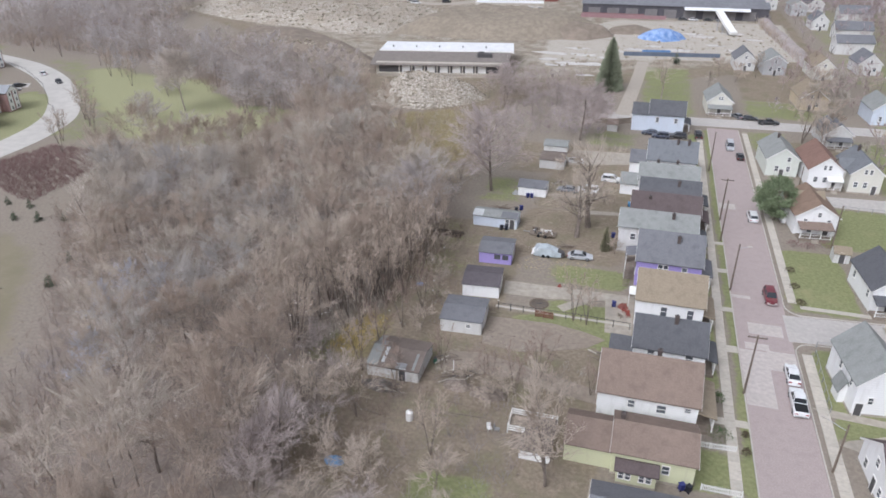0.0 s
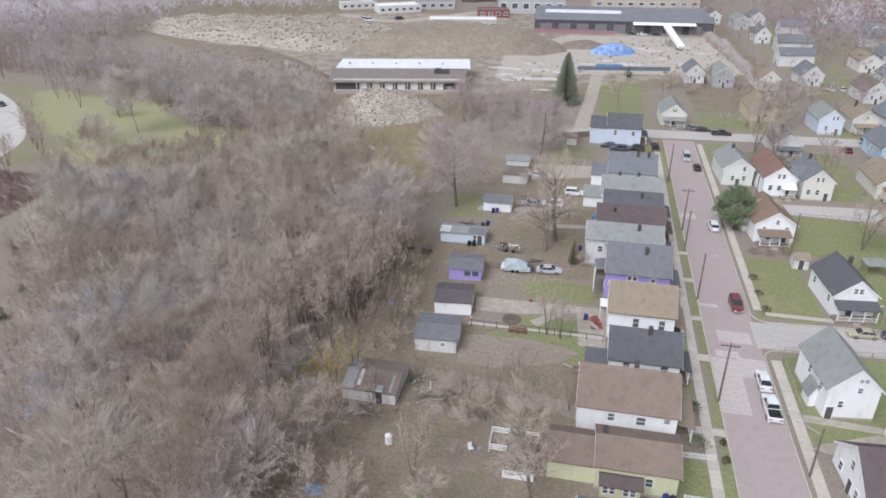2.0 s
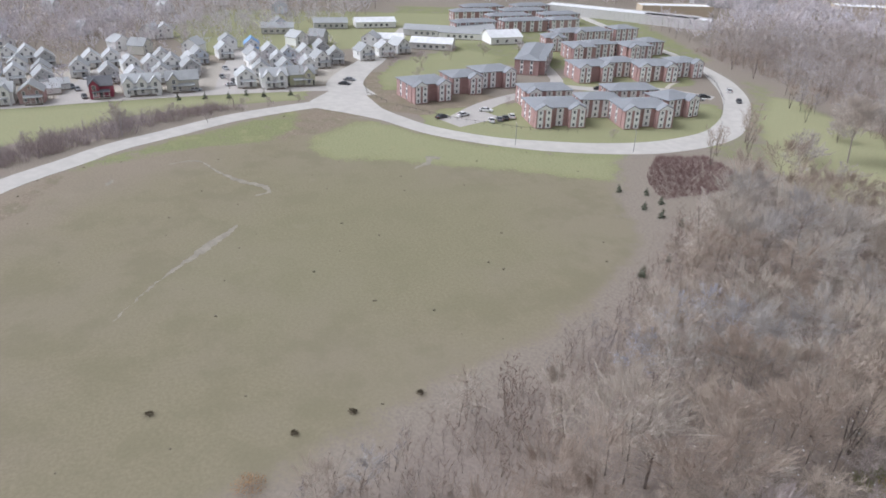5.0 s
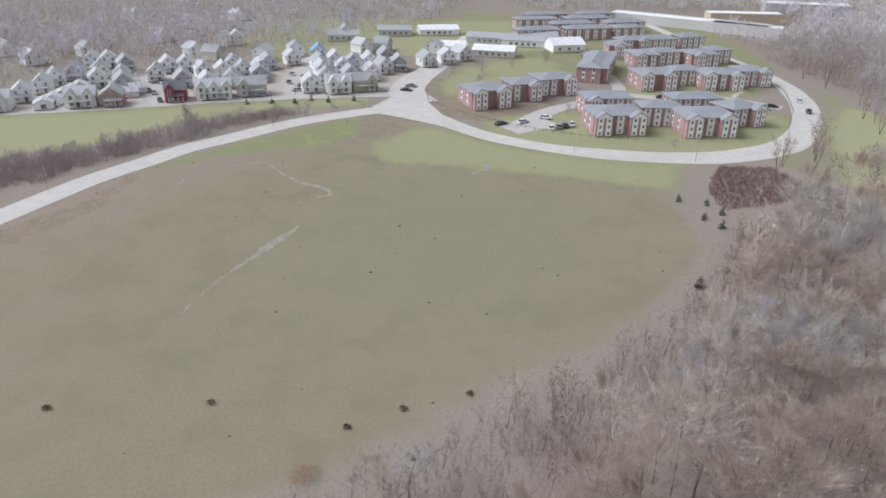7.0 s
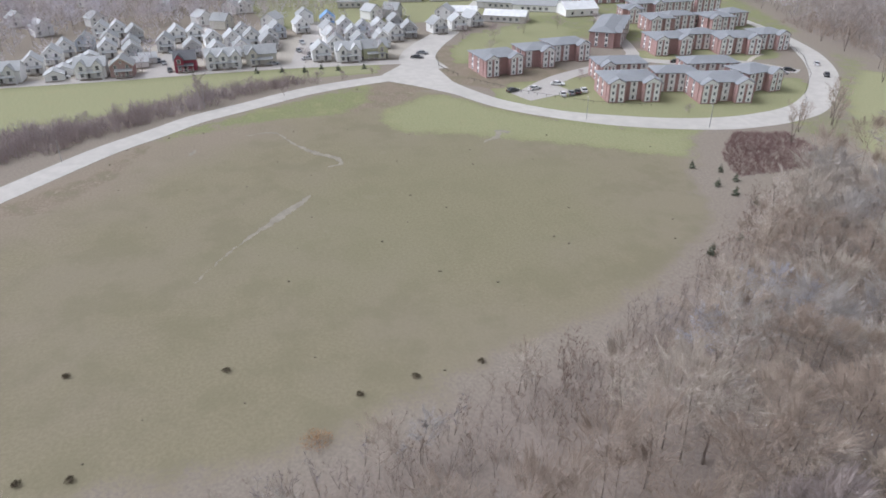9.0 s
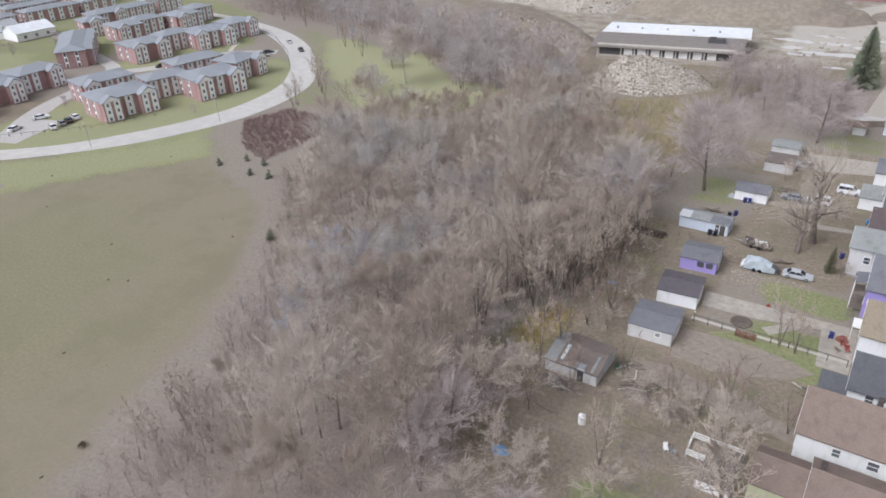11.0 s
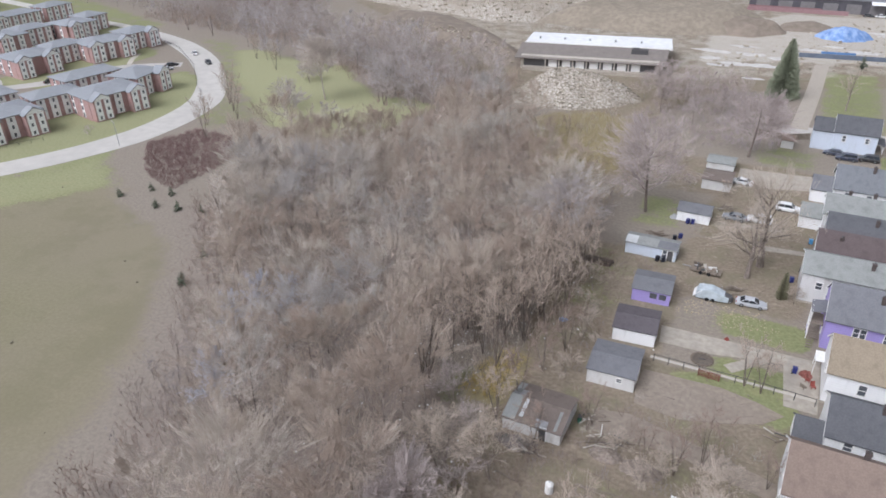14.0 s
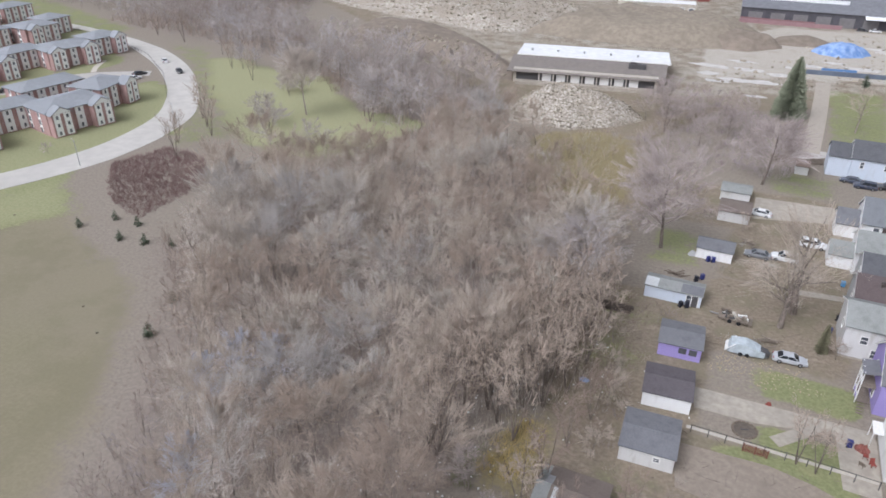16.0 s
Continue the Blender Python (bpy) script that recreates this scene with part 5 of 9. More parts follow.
def apartment(x, y, L, W, deg, label, bays=(), eave=6.3, gaps=3.5):
    """A three-storey brick block with a low grey roof, white gabled bays and columns of windows."""
    t = thing("apartment_building", x, y, label, "building", deg, group="brick apartment blocks")
    part("wall", Geo().box(-L / 2, -W / 2, -0.1, L / 2, W / 2, eave), REDBRICK, t)
    part("roof", hip_roof(L, W, eave, eave + 1.5, 0.5, 0.2), R_APT, t)
    for v in (-W / 2 - 0.42, W / 2 + 0.34):
        part("fascia", Geo().box(-L / 2 - 0.4, v, eave - 0.25, L / 2 + 0.4, v + 0.08, eave - 0.04), WINDOW_WHITE, t)
    for u, w in bays:
        m = pose(u, -W / 2 - 1.1, 0, 0, 0, 90)
        b = part("bay", gable_body(2.6, w, eave - 0.1, eave + 1.5), REDBRICK, t, at=m)
        part("bay_roof", gable_roof(2.6, w, eave - 0.1, eave + 1.5, 0.4, 0.16, 0.3), R_APT, b)
        part("gable", Geo().add([(-1.42, -w / 2, eave - 0.2), (-1.42, w / 2, eave - 0.2), (-1.42, 0, eave + 1.2)], [(0, 1, 2)]).add([(-1.34, -w / 2, eave - 0.2), (-1.34, w / 2, eave - 0.2), (-1.34, 0, eave + 1.2)], [(2, 1, 0)]), WINDOW_WHITE, b)
        for k in (-w * 0.25, w * 0.25):
            c = part("window_column", Geo().box(-1.40, k - 0.9, 0.3, -1.28, k + 0.9, eave - 0.3), WINDOW_WHITE, b)
            for z in (1.1, 3.2, 5.2):
                part("pane", Geo().box(-1.44, k - 0.3, z - 0.45, -1.36, k + 0.3, z + 0.45), GLASS_FAR, c)
    taken = [(u - w / 2 - 1, u + w / 2 + 1) for u, w in bays]
    u = -L / 2 + 1.8
    while u < L / 2 - 1:
        if not any(a < u < b for a, b in taken):
            c = part("window_column", Geo().box(u - 1.15, -W / 2 - 0.1, 0.2, u + 1.15, -W / 2 + 0.02, eave - 0.1), WINDOW_WHITE, t)
            for z in (1.1, 3.2, 5.2):
                part("pane", Geo().box(u - 0.28, -W / 2 - 0.14, z - 0.5, u + 0.28, -W / 2 - 0.06, z + 0.5), GLASS_FAR, c)
        u += gaps
    for e, k in (("e", 1), ("w", -1)):
        for v in (-W * 0.2, W * 0.2):
            c = part("window_column", Geo().box(min(k * L / 2, k * (L / 2 + 0.1)), v - 0.6, 0.6, max(k * L / 2, k * (L / 2 + 0.1)), v + 0.6, eave - 0.4), WINDOW_WHITE, t)
            for z in (1.1, 3.2, 5.2):
                x0, x1 = sorted((k * (L / 2 + 0.06), k * (L / 2 + 0.14)))
                part("pane", Geo().box(x0, v - 0.4, z - 0.65, x1, v + 0.4, z + 0.65), GLASS_FAR, c)
    return t


AL = "three-storey red brick apartments with low grey roof and white bays"
apartment(-194.8, 119, 17, 13, 79, AL, [(-5.6, 5.4), (5.6, 5.4)])
apartment(-186, 146.3, 17, 13, 78, AL, [(-5.6, 5.4), (5.6, 5.4)])
apartment(-197.5, 137.5, 14, 9, 76, AL)
apartment(-192, 163.5, 13, 11, 98, AL, [(3.6, 5.0)])
apartment(-214, 126, 17, 11, 80, AL, [(-5.4, 5.0)])
apartment(-206, 156, 18, 10, 80, AL)
apartment(-245.6, 164, 15, 13, 82, AL, [(-4.8, 5.2), (4.8, 5.2)])
apartment(-247.5, 179.5, 13, 9, 84, AL)
apartment(-239.5, 190.5, 17, 13, 76, AL, [(-5.6, 5.2), (5.6, 5.2)])
apartment(-241, 207, 12, 11, 86, AL, [(3.2, 5.0)])
apartment(-282, 181.5, 12, 13, 80, AL, [(-3.2, 5.0)])
apartment(-284, 193, 14, 9, 84, AL)
apartment(-277.5, 208, 14, 13, 86, AL, [(-3.6, 5.0)])
apartment(-283.5, 221, 11, 10, 90, AL)
apartment(-305, 181, 10, 11, 76, AL, [(0, 5.0)])
apartment(-316, 203, 32, 10, 90, AL, [(-4, 5.0)])
apartment(-319, 230, 14, 10, 92, AL)
apartment(-235.2, 88.3, 15, 13, 95, AL, [(-4.6, 5.2), (4.6, 5.2)])
apartment(-241.2, 105.5, 12, 12, 92, AL, [(2.6, 5.0)])
apartment(-246.5, 120.5, 15, 12, 94, AL, [(4.2, 5.0)])
apartment(-272.3, 152.5, 38, 10, 145, AL, [(-14, 5.6), (-5, 5.6), (4, 5.6), (13, 5.6)])
for n, (ax, ay, al, ad) in enumerate([(-356, 161, 24, 88), (-355, 190, 26, 88), (-354, 214, 18, 90), (-373, 190, 26, 88), (-372, 222, 24, 90), (-392, 176, 26, 86), (-390, 208, 28, 88), (-410, 190, 26, 88), (-408, 222, 24, 90)]):
    apartment(ax, ay, al, 9, ad, "distant row of red brick flats with a dark roof", gaps=5.0, eave=6.0)

# ---- houses beyond the meadow ----
ESTATE_LOOKS = [(BRIGHT, R_PALE, "white gabled house with a pale grey roof in a new estate"), (BRIGHT, R_ESTATE, "white gabled house with a weathered grey roof"), (WHITE, R_PALE, "off-white gabled house with a pale roof"), (CREAM, R_ESTATE, "cream gabled house with a grey roof"), (PALEBLUE, R_ESTATE, "pale blue gabled house with a grey roof"), (GREYSIDE, R_ESTATE, "pale grey gabled house with a weathered roof"), (YELLOW, R_ESTATE, "pale yellow house with a grey roof"), (REDBRICK, R_ESTATE, "red brick gabled house with a white-edged roof"), (MAROON, R_GREY, "maroon and grey house with a dark roof"), (BRIGHT, R_SKY, "white house under a bright blue roof sheet")]
E_HOUSES = "houses beyond the meadow"


def estate_house(x, y, look_no, deg=0.0, width=6.4, far=False):
    """A two-storey house with its gable to the street; x and y are the middle of that front."""
    wa, ro, la = ESTATE_LOOKS[look_no]
    k = radians(deg)
    deep = 7.6
    wins = [("e", -width * 0.26, 1.8, 1.0, 1.3), ("e", width * 0.26, 3.8, 0.8, 1.1), ("e", -width * 0.26, 3.8, 0.8, 1.1)] + ([] if far else [("e", 0, 5.4, 0.6, 0.7), ("s", 1.5, 3.0, 0.9, 1.3)])
    return house(x - deep / 2 * math.cos(k), y - deep / 2 * math.sin(k), deep, width, 4.4, 7.0, wa, ro, la, deg=deg, wins=wins, doors=[] if far else [("e", width * 0.2)], porch=None if far else ("e", 0.6, width * 0.7, 1.6, 2.6, ro), group=E_HOUSES, trim=not far)


def estate_terrace(x, y, look_no, width, gables, deg=90.0):
    """A row house along the street with small front gables; x and y are the middle of its front."""
    wa, ro, la = ESTATE_LOOKS[look_no]
    k = radians(deg)
    lows = [(u, -3.3, 3.2, 3.0, 5.0, 6.7, ro, 90) for u in gables]
    return house(x - 3.7 * math.sin(k), y + 3.7 * math.cos(k), width, 7.4, 4.6, 7.0, wa, ro, la, deg=deg, wins=[("s", u, z, 1.0, 1.3, None, 1.24) for u in gables for z in (1.7, 4.0)], doors=[("s", gables[0] + 1.8)], porch=("s", 0, width * 0.7, 1.8, 2.6, ro), group=E_HOUSES, low=lows)


# the first row along the estate's street
estate_terrace(-262, -78, 2, 11, (-2.5, 2.5))
estate_terrace(-261.5, -50.5, 0, 10, (-2.6, 2.6))
estate_house(-260.5, -40.3, 7, 0, 7.6)
estate_terrace(-262.6, -19.2, 8, 7.5, (-2.0,))
estate_terrace(-263.1, -6.0, 0, 12.5, (-4.4, 0.0, 4.4))
estate_terrace(-264.6, 7.5, 3, 11, (-3.0,))
estate_house(-264.5, 29.8, 0, 0, 7.0)
estate_terrace(-261, 39.5, 0, 9.5, (-2.4, 2.4))
estate_terrace(-262.5, 50.0, 6, 9.5, (2.2,))
# along the southern lanes
for n, (x, y, k) in enumerate([(-273, -71, 0), (-285, -67, 0), (-296, -64, 1), (-305, -59, 4), (-291, -48.5, 0), (-295, -40.5, 1), (-284, -38.5, 5), (-296, -28, 1), (-312, -24, 0), (-312, -17, 2), (-318, -41, 5), (-329, -56, 0), (-328, -49, 0), (-308, -50, 1)]):
    estate_house(x, y, k, (8, 4, 12, 0)[n % 4])
# between the two lanes
for n, (x, y, k) in enumerate([(-276, -8, 2), (-279, 1, 1), (-298, -9.5, 0), (-295.5, -2, 2), (-296, 5.5, 1), (-297, 13, 0), (-287, 12, 5), (-308, 2, 1), (-309, 17, 4), (-284, -17, 5)]):
    estate_house(x, y, k, (6, 0, 10)[n % 3])
# north of the northern lane
for n, (x, y, k) in enumerate([(-276, 37, 1), (-277, 47, 4), (-290, 38, 0), (-291, 46, 2), (-279, 56, 0), (-304, 38.5, 1), (-301, 52, 4), (-303, 60, 0), (-290, 64, 1), (-295, 71, 5), (-310, 46, 2), (-317, 28, 0), (-326, 40, 9), (-312, 69, 5)]):
    estate_house(x, y, k, (-6, 0, 8)[n % 3])
# scattered houses among the trees further off
for n, (x, y, k) in enumerate([(-371, -3, 0), (-372, 5, 0), (-345, -13, 2), (-336, -3, 3), (-331, 14, 0), (-336, 31, 1), (-339, 65, 0), (-342, 77, 5), (-329, 95, 2), (-380, 62, 4), (-355, -60, 0), (-390, -30, 2), (-410, -75, 0), (-430, -20, 1), (-455, 10, 0), (-470, -50, 2), (-440, 70, 4), (-415, -110, 0), (-365, -95, 1), (-350, -110, 5), (-480, 40, 0), (-500, -20, 1), (-340, -80, 2)]):
    estate_house(x, y, k, 30 * (n % 4) - 30, 7.6, True)
for x, y, k, deg in ((-300, 86, 1, 10), (-304, 96, 0, 0), (-310, 106, 2, 20)):
    estate_house(x, y, k, deg, 7.0)
for x, y, deg in ((-264, -62.5, 8), (-270, -60.5, 8), (-276, -58.5, 8), (-282, -56.5, 8), (-288, -54.5, 8), (-275, -36, 100), (-281, -33.5, 100)):
    house(x, y, 6.0, 6.0, 2.5, 3.9, BRIGHT, R_PALE, "small white garage with a pale roof in the estate", deg=deg, wins=[("e", 0, 1.3, 1.6, 1.4)], group="garages of the estate", name="garage", trim=False)
for n, (hx, hy, hl, hd) in enumerate([(-388, 90, 18, 80), (-385, 114, 22, 84), (-354, 135, 26, 60), (-342, 148, 22, 62), (-320, 124, 20, 60), (-352, 160, 20, 80), (-378, 60, 16, 80), (-336, 106, 16, 70)]):
    house(hx, hy, hl, 11, 3.4, 5.2, (OFFWHITE, BRIGHT)[n % 2], (R_ESTATE, R_WHITE, R_ESTATE)[n % 3], "long low pale building with a shallow roof", deg=hd, wins=[("s", k, 1.7, 1.4, 1.2) for k in range(-6, 7, 3)], group="low pale buildings", name="low_building")
house(-326, 163.5, 17, 13, 3.8, 6.4, BRIGHT, R_WHITE, "broad white hall with a pale shallow roof", deg=88, wins=[("s", k, 1.8, 1.2, 1.2) for k in (-5, 0, 5)], group="low pale buildings", name="low_building")


# ---- demolition site and works ----
def mound(name, poly, top, label, material, rough=0.6, soft=14.0, step=2.0, seed=0):
    """A heap or bank: a height field over a polygon, rising from its border."""
    p = np.array(poly, float)
    xs, ys = np.arange(p[:, 0].min() - 2, p[:, 0].max() + 2, step), np.arange(p[:, 1].min() - 2, p[:, 1].max() + 2, step)
    gx, gy = np.meshgrid(xs, ys)
    pts = np.stack([gx.ravel(), gy.ravel()], 1)
    rise = np.clip(inside(poly, pts, soft * 2) * 2 - 1, 0, 1)
    z = top * np.sin(rise * math.pi / 2)
    wave = np.array([noise.fractal(Vector((x * 0.11, y * 0.11, seed)), 1.0, 2.0, 4) for x, y in pts])
    z = np.where(rise > 0, z * (1 + 0.18 * wave) + rough * wave * np.clip(rise * 4, 0, 1), -0.25)
    idx = np.arange(len(pts)).reshape(gx.shape)
    f = np.stack([idx[:-1, :-1], idx[:-1, 1:], idx[1:, 1:], idx[1:, :-1]], -1).reshape(-1, 4)
    f = f[(rise[f] > 0).any(1)]
    me = raw_mesh(name, np.column_stack([pts, z]), f)
    me.polygons.foreach_set("use_smooth", np.ones(len(f), bool))
    ob = solo(name, me, material, label, "earth mound")

    def height(x, y):
        i, j = int(np.clip(round((y - ys[0]) / step), 0, len(ys) - 1)), int(np.clip(round((x - xs[0]) / step), 0, len(xs) - 1))
        return max(0.0, z[idx[i, j]])

    return ob, height


def stones(name, where, height, lo, hi, label, material, seed):
    """Broken stones and concrete pieces, each an uneven block."""
    rnd = np.random.RandomState(seed)
    base = np.array([(x, y, z) for z in (-1, 1) for x, y in ((-1, -1), (1, -1), (1, 1), (-1, 1))], float)
    quad = np.array([(3, 2, 1, 0), (4, 5, 6, 7), (0, 1, 5, 4), (1, 2, 6, 5), (2, 3, 7, 6), (3, 0, 4, 7)])
    vs, fs = [], []
    for n, (x, y) in enumerate(where):
        s = rnd.uniform(lo, hi) * rnd.uniform(0.6, 1.3, 3) * (1, 0.8, 0.5)
        m = np.array(Euler(rnd.uniform(-0.6, 0.6, 3) + (0, 0, rnd.uniform(0, 3))).to_matrix())
        vs.append((base * rnd.uniform(0.7, 1.1, (8, 3)) * s) @ m.T + (x, y, height(x, y) + s[2] * 0.3))
        fs.append(quad + 8 * n)
    return solo(name, raw_mesh(name, np.vstack(vs), np.vstack(fs)), material, label, "rubble", kind="stuff")


def rubble_material(name, cols):
    k = Nodes(name)
    col = k.mix(k.ramp(k.rand(True), 0.2, 0.8), cols[0], cols[1])
    col = k.mix(k.ramp(k.noise(0.15, 4), 0.45, 0.7, 0, 0.7), col, cols[2])
    return k.done(col, 0.95, k.noise(2.0), 0.3, 0.1, spec=0.15)


RUBBLE = rubble_material("broken_concrete", (lin(138, 128, 114), lin(180, 170, 154), lin(150, 140, 124)))


def spoil_material():
    """Crushed concrete and earth: pale crumbs on brown, in drifts."""
    k = Nodes("pale_spoil")
    crumbs = k.noise(1.6, 6, 0.75)
    col = k.mix(k.ramp(crumbs, 0.40, 0.62), lin(134, 124, 112), lin(196, 188, 177))
    col = k.mix(k.ramp(k.noise(0.07, 4), 0.42, 0.66, 0, 0.7), col, lin(150, 139, 125))
    return k.done(col, 0.95, crumbs, 0.5, 0.25, spec=0.15)


SOIL = plain("dark_soil", lin(132, 120, 108), 0.95, 0.16, 0.35)
SOILGRASS = plain("rough_grassed_soil", lin(140, 129, 115), 0.95, 0.14, 0.5)
SPOIL = spoil_material()
RUBBLE_FIELD = [(-241.2, 344.8), (-231.3, 368.2), (-190.3, 381.8), (-135, 383.8), (-95.4, 366.3), (-86.3, 345.1), (-108.3, 315.8), (-126.1, 303.2), (-149.5, 312.3), (-176.9, 317.4), (-202.5, 324.6)]
_, rub_z = mound("rubble_field", RUBBLE_FIELD, 5.5, "broad plateau of pale demolition rubble", SPOIL, 0.8, 16, 3.0, 1)
stones("rubble_stones", scatter(RUBBLE_FIELD, 1.25, 61, 0.75), rub_z, 0.12, 0.5, "pale broken concrete strewn over the plateau", RUBBLE, 62)
BANK = [(-178.8, 295.8), (-176.9, 266.3), (-149.5, 259.1), (-127.9, 259.6), (-108, 246.2), (-94, 238.7), (-90.1, 245.1), (-100.3, 260.7), (-118.2, 279.7), (-139.7, 296.8), (-159.4, 308.2)]
_, bank_z = mound("soil_bank", BANK, 3.2, "low bank of dark and pale soil below the rubble", SOIL, 0.5, 7, 2.5, 2)
stones("bank_stones", scatter([(-176.8, 268.2), (-149.5, 261.1), (-127.9, 262.6), (-108.1, 248.3), (-94, 240.8), (-98.2, 248.8), (-126, 273.5), (-159.3, 280.5)], 2.1, 63, 0.6), bank_z, 0.2, 0.7, "pale stones along the bank", RUBBLE, 64)
EARTH = [(-112.3, 311.5), (-62, 308), (-25, 322), (-17, 346), (-42, 370), (-85.3, 373.1), (-104.4, 349.7)]
_, earth_z = mound("earth_mound", EARTH, 7.0, "broad brown mound of rough grassed soil", SOILGRASS, 0.5, 16, 2.5, 3)
mound("soil_mound", [(-40, 320), (-24, 318), (-12, 330), (-16, 342), (-34, 346), (-46, 334)], 4.6, "dark brown soil heap beside the mound", SOIL, 0.5, 8, 2.0, 4)
mound("soil_mound", [(-16, 336), (0, 338), (8, 346), (-2, 352), (-16, 350)], 2.4, "low dark soil heap", SOIL, 0.4, 6, 2.0, 5)
HEAP = [(-78.8, 202.1), (-62, 202), (-51, 210), (-44.5, 219), (-48, 225), (-57, 229), (-70, 234.8), (-81.9, 227.1), (-83.8, 210.7)]
_, heap_z = mound("rubble_mound", HEAP, 7.4, "heap of pale rubble before the long shed", SPOIL, 0.7, 15, 1.0, 6)
stones("heap_stones", scatter(HEAP, 0.55, 65, 0.7), heap_z, 0.08, 0.34, "pale broken blocks covering the heap", RUBBLE, 66)
stones("yard_debris", scatter([(-44, 262), (-30, 262), (64, 304), (62, 378), (10, 372), (-10, 318), (-30, 300)], 3.6, 67, 0.5), lambda x, y: 0.0, 0.2, 0.8, "scattered pale debris on the cleared yard", RUBBLE, 68)
stones("meadow_clods", scatter(MEADOW, 13, 171, 0.5), lambda x, y: 0.0, 0.1, 0.3, "small dark clods scattered over the meadow", plain("dark_clod", lin(110, 102, 88), 0.95, 0.2, 2.0), 172)
stones("lot_stones", scatter([(-15.5, 112), (-7, 110.5), (1, 112.5), (-3, 117), (-14, 117)], 0.42, 69, 0.55), lambda x, y: 0.0, 0.05, 0.15, "tan field stones strewn over the lot", plain("tan_field_stone", lin(172, 156, 132), 0.95, 0.2, 3.0), 70)

dock = thing("warehouse", -71.5, 257.5, "long loading warehouse with a white roof and faded brown front roof", "building", 11)
part("wall", Geo().box(-23, -14, -0.1, 23, 18, 4.4), BEIGE_WALL, dock)
part("front_roof", Geo().slab([(-25, -15.5, 4.0), (25, -15.5, 4.0), (26, 0, 5.6), (-25, 0, 5.6)], 0.3), roofing("faded_grey_brown_felt", lin(130, 122, 116)), dock, "faded brown low-slope front roof")
part("back_roof", Geo().slab([(-24, 0, 5.7), (27, 0, 5.7), (27, 18.5, 5.2), (-24, 18.5, 5.2)], 0.3), R_WHITE, dock, "white membrane roof")
part("parapet", Geo().box(-24, -0.2, 5.3, 27, 0.2, 5.95), TRIM, dock)
part("roof_unit", Geo().box(13.5, -6.5, 4.8, 19, -4.5, 6.4).box(14, -6, 6.2, 16, -5, 6.9), DARKTRIM, dock, "dark rooftop machine")
for k in range(5):
    part("vent", Geo().box(-20 + 9 * k, 7, 5.3, -19.3 + 9 * k, 7.7, 6.2), METALGREY, dock)
part("loading_step", Geo().box(-22, -16.5, 0, 22, -14, 1.1), SLAB, dock)
for k in range(7):
    b = part("loading_door", Geo().box(-13.5 + 4.6 * k, -14.12, 1.1, -10.6 + 4.6 * k, -13.98, 3.5), TRIM, dock)
    for u in (-13.7, -10.6):
        part("rail", Geo().box(u + 4.6 * k, -14.2, 1.1, u + 0.2 + 4.6 * k, -14.0, 3.7), DARKTRIM, b)
    part("pillar", Geo().box(-14.6 + 4.6 * k, -15.2, 0, -14.2 + 4.6 * k, -14.8, 4.0), KERB, dock)
# thin dark strip on the front wall, behind the loading doors
part("dark_strip", Geo().box(-22, -14.06, 0.9, 22, -13.96, 3.8), DARKTRIM, dock)

works = thing("factory_building", 12, 404, "long dark factory with a grey ribbed roof and red-striped base", "building", 3)
part("wall", Geo().box(-45, -20, -0.1, 45, 22, 6.0), plain("dark_works_wall", lin(84, 82, 86), 0.9, 0.15, 0.4), works)
for k in range(3):
    part("roof", Geo().slab([(-45.5, -20.5 + 14 * k, 6.0), (45.5, -20.5 + 14 * k, 6.0), (45.5, -13.5 + 14 * k, 8.2), (-45.5, -13.5 + 14 * k, 8.2)], 0.25).slab([(-45.5, -13.5 + 14 * k, 8.2), (45.5, -13.5 + 14 * k, 8.2), (45.5, -6.5 + 14 * k, 6.0), (-45.5, -6.5 + 14 * k, 6.0)], 0.25), plain("dark_ribbed_roof", lin(118, 118, 122), 0.7, 0.12, 0.6), works)
part("canopy", Geo().slab([(5, -24, 5.0), (36, -24, 5.0), (36, -20.2, 5.9), (5, -20.2, 5.9)], 0.2), R_WHITE, works)
part("skylight", Geo().box(-40, -3.0, 6.6, 0, -0.6, 8.4), R_WHITE, works)
for k in range(9):
    part("bay_door", Geo().box(-42 + 9.4 * k, -20.12, 0, -36 + 9.4 * k, -19.98, 4.2), plain("bay_shutter", lin(120, 116, 116), 0.8, 0.1, 1.0), works)
part("stripe", Geo().box(-45, -20.2, 0, -14, -20.0, 1.6), plain("red_paint", lin(138, 104, 106), 0.8, 0.1), works, "faded red band")
solo("site_fence", Geo().prism([(-32, 376.5), (10, 379), (10, 379.3), (-32, 376.8)], 0, 1.8), plain("red_mesh_fence", lin(150, 120, 121), 0.9, 0.15), "faded red site fence before the factory", "fence")


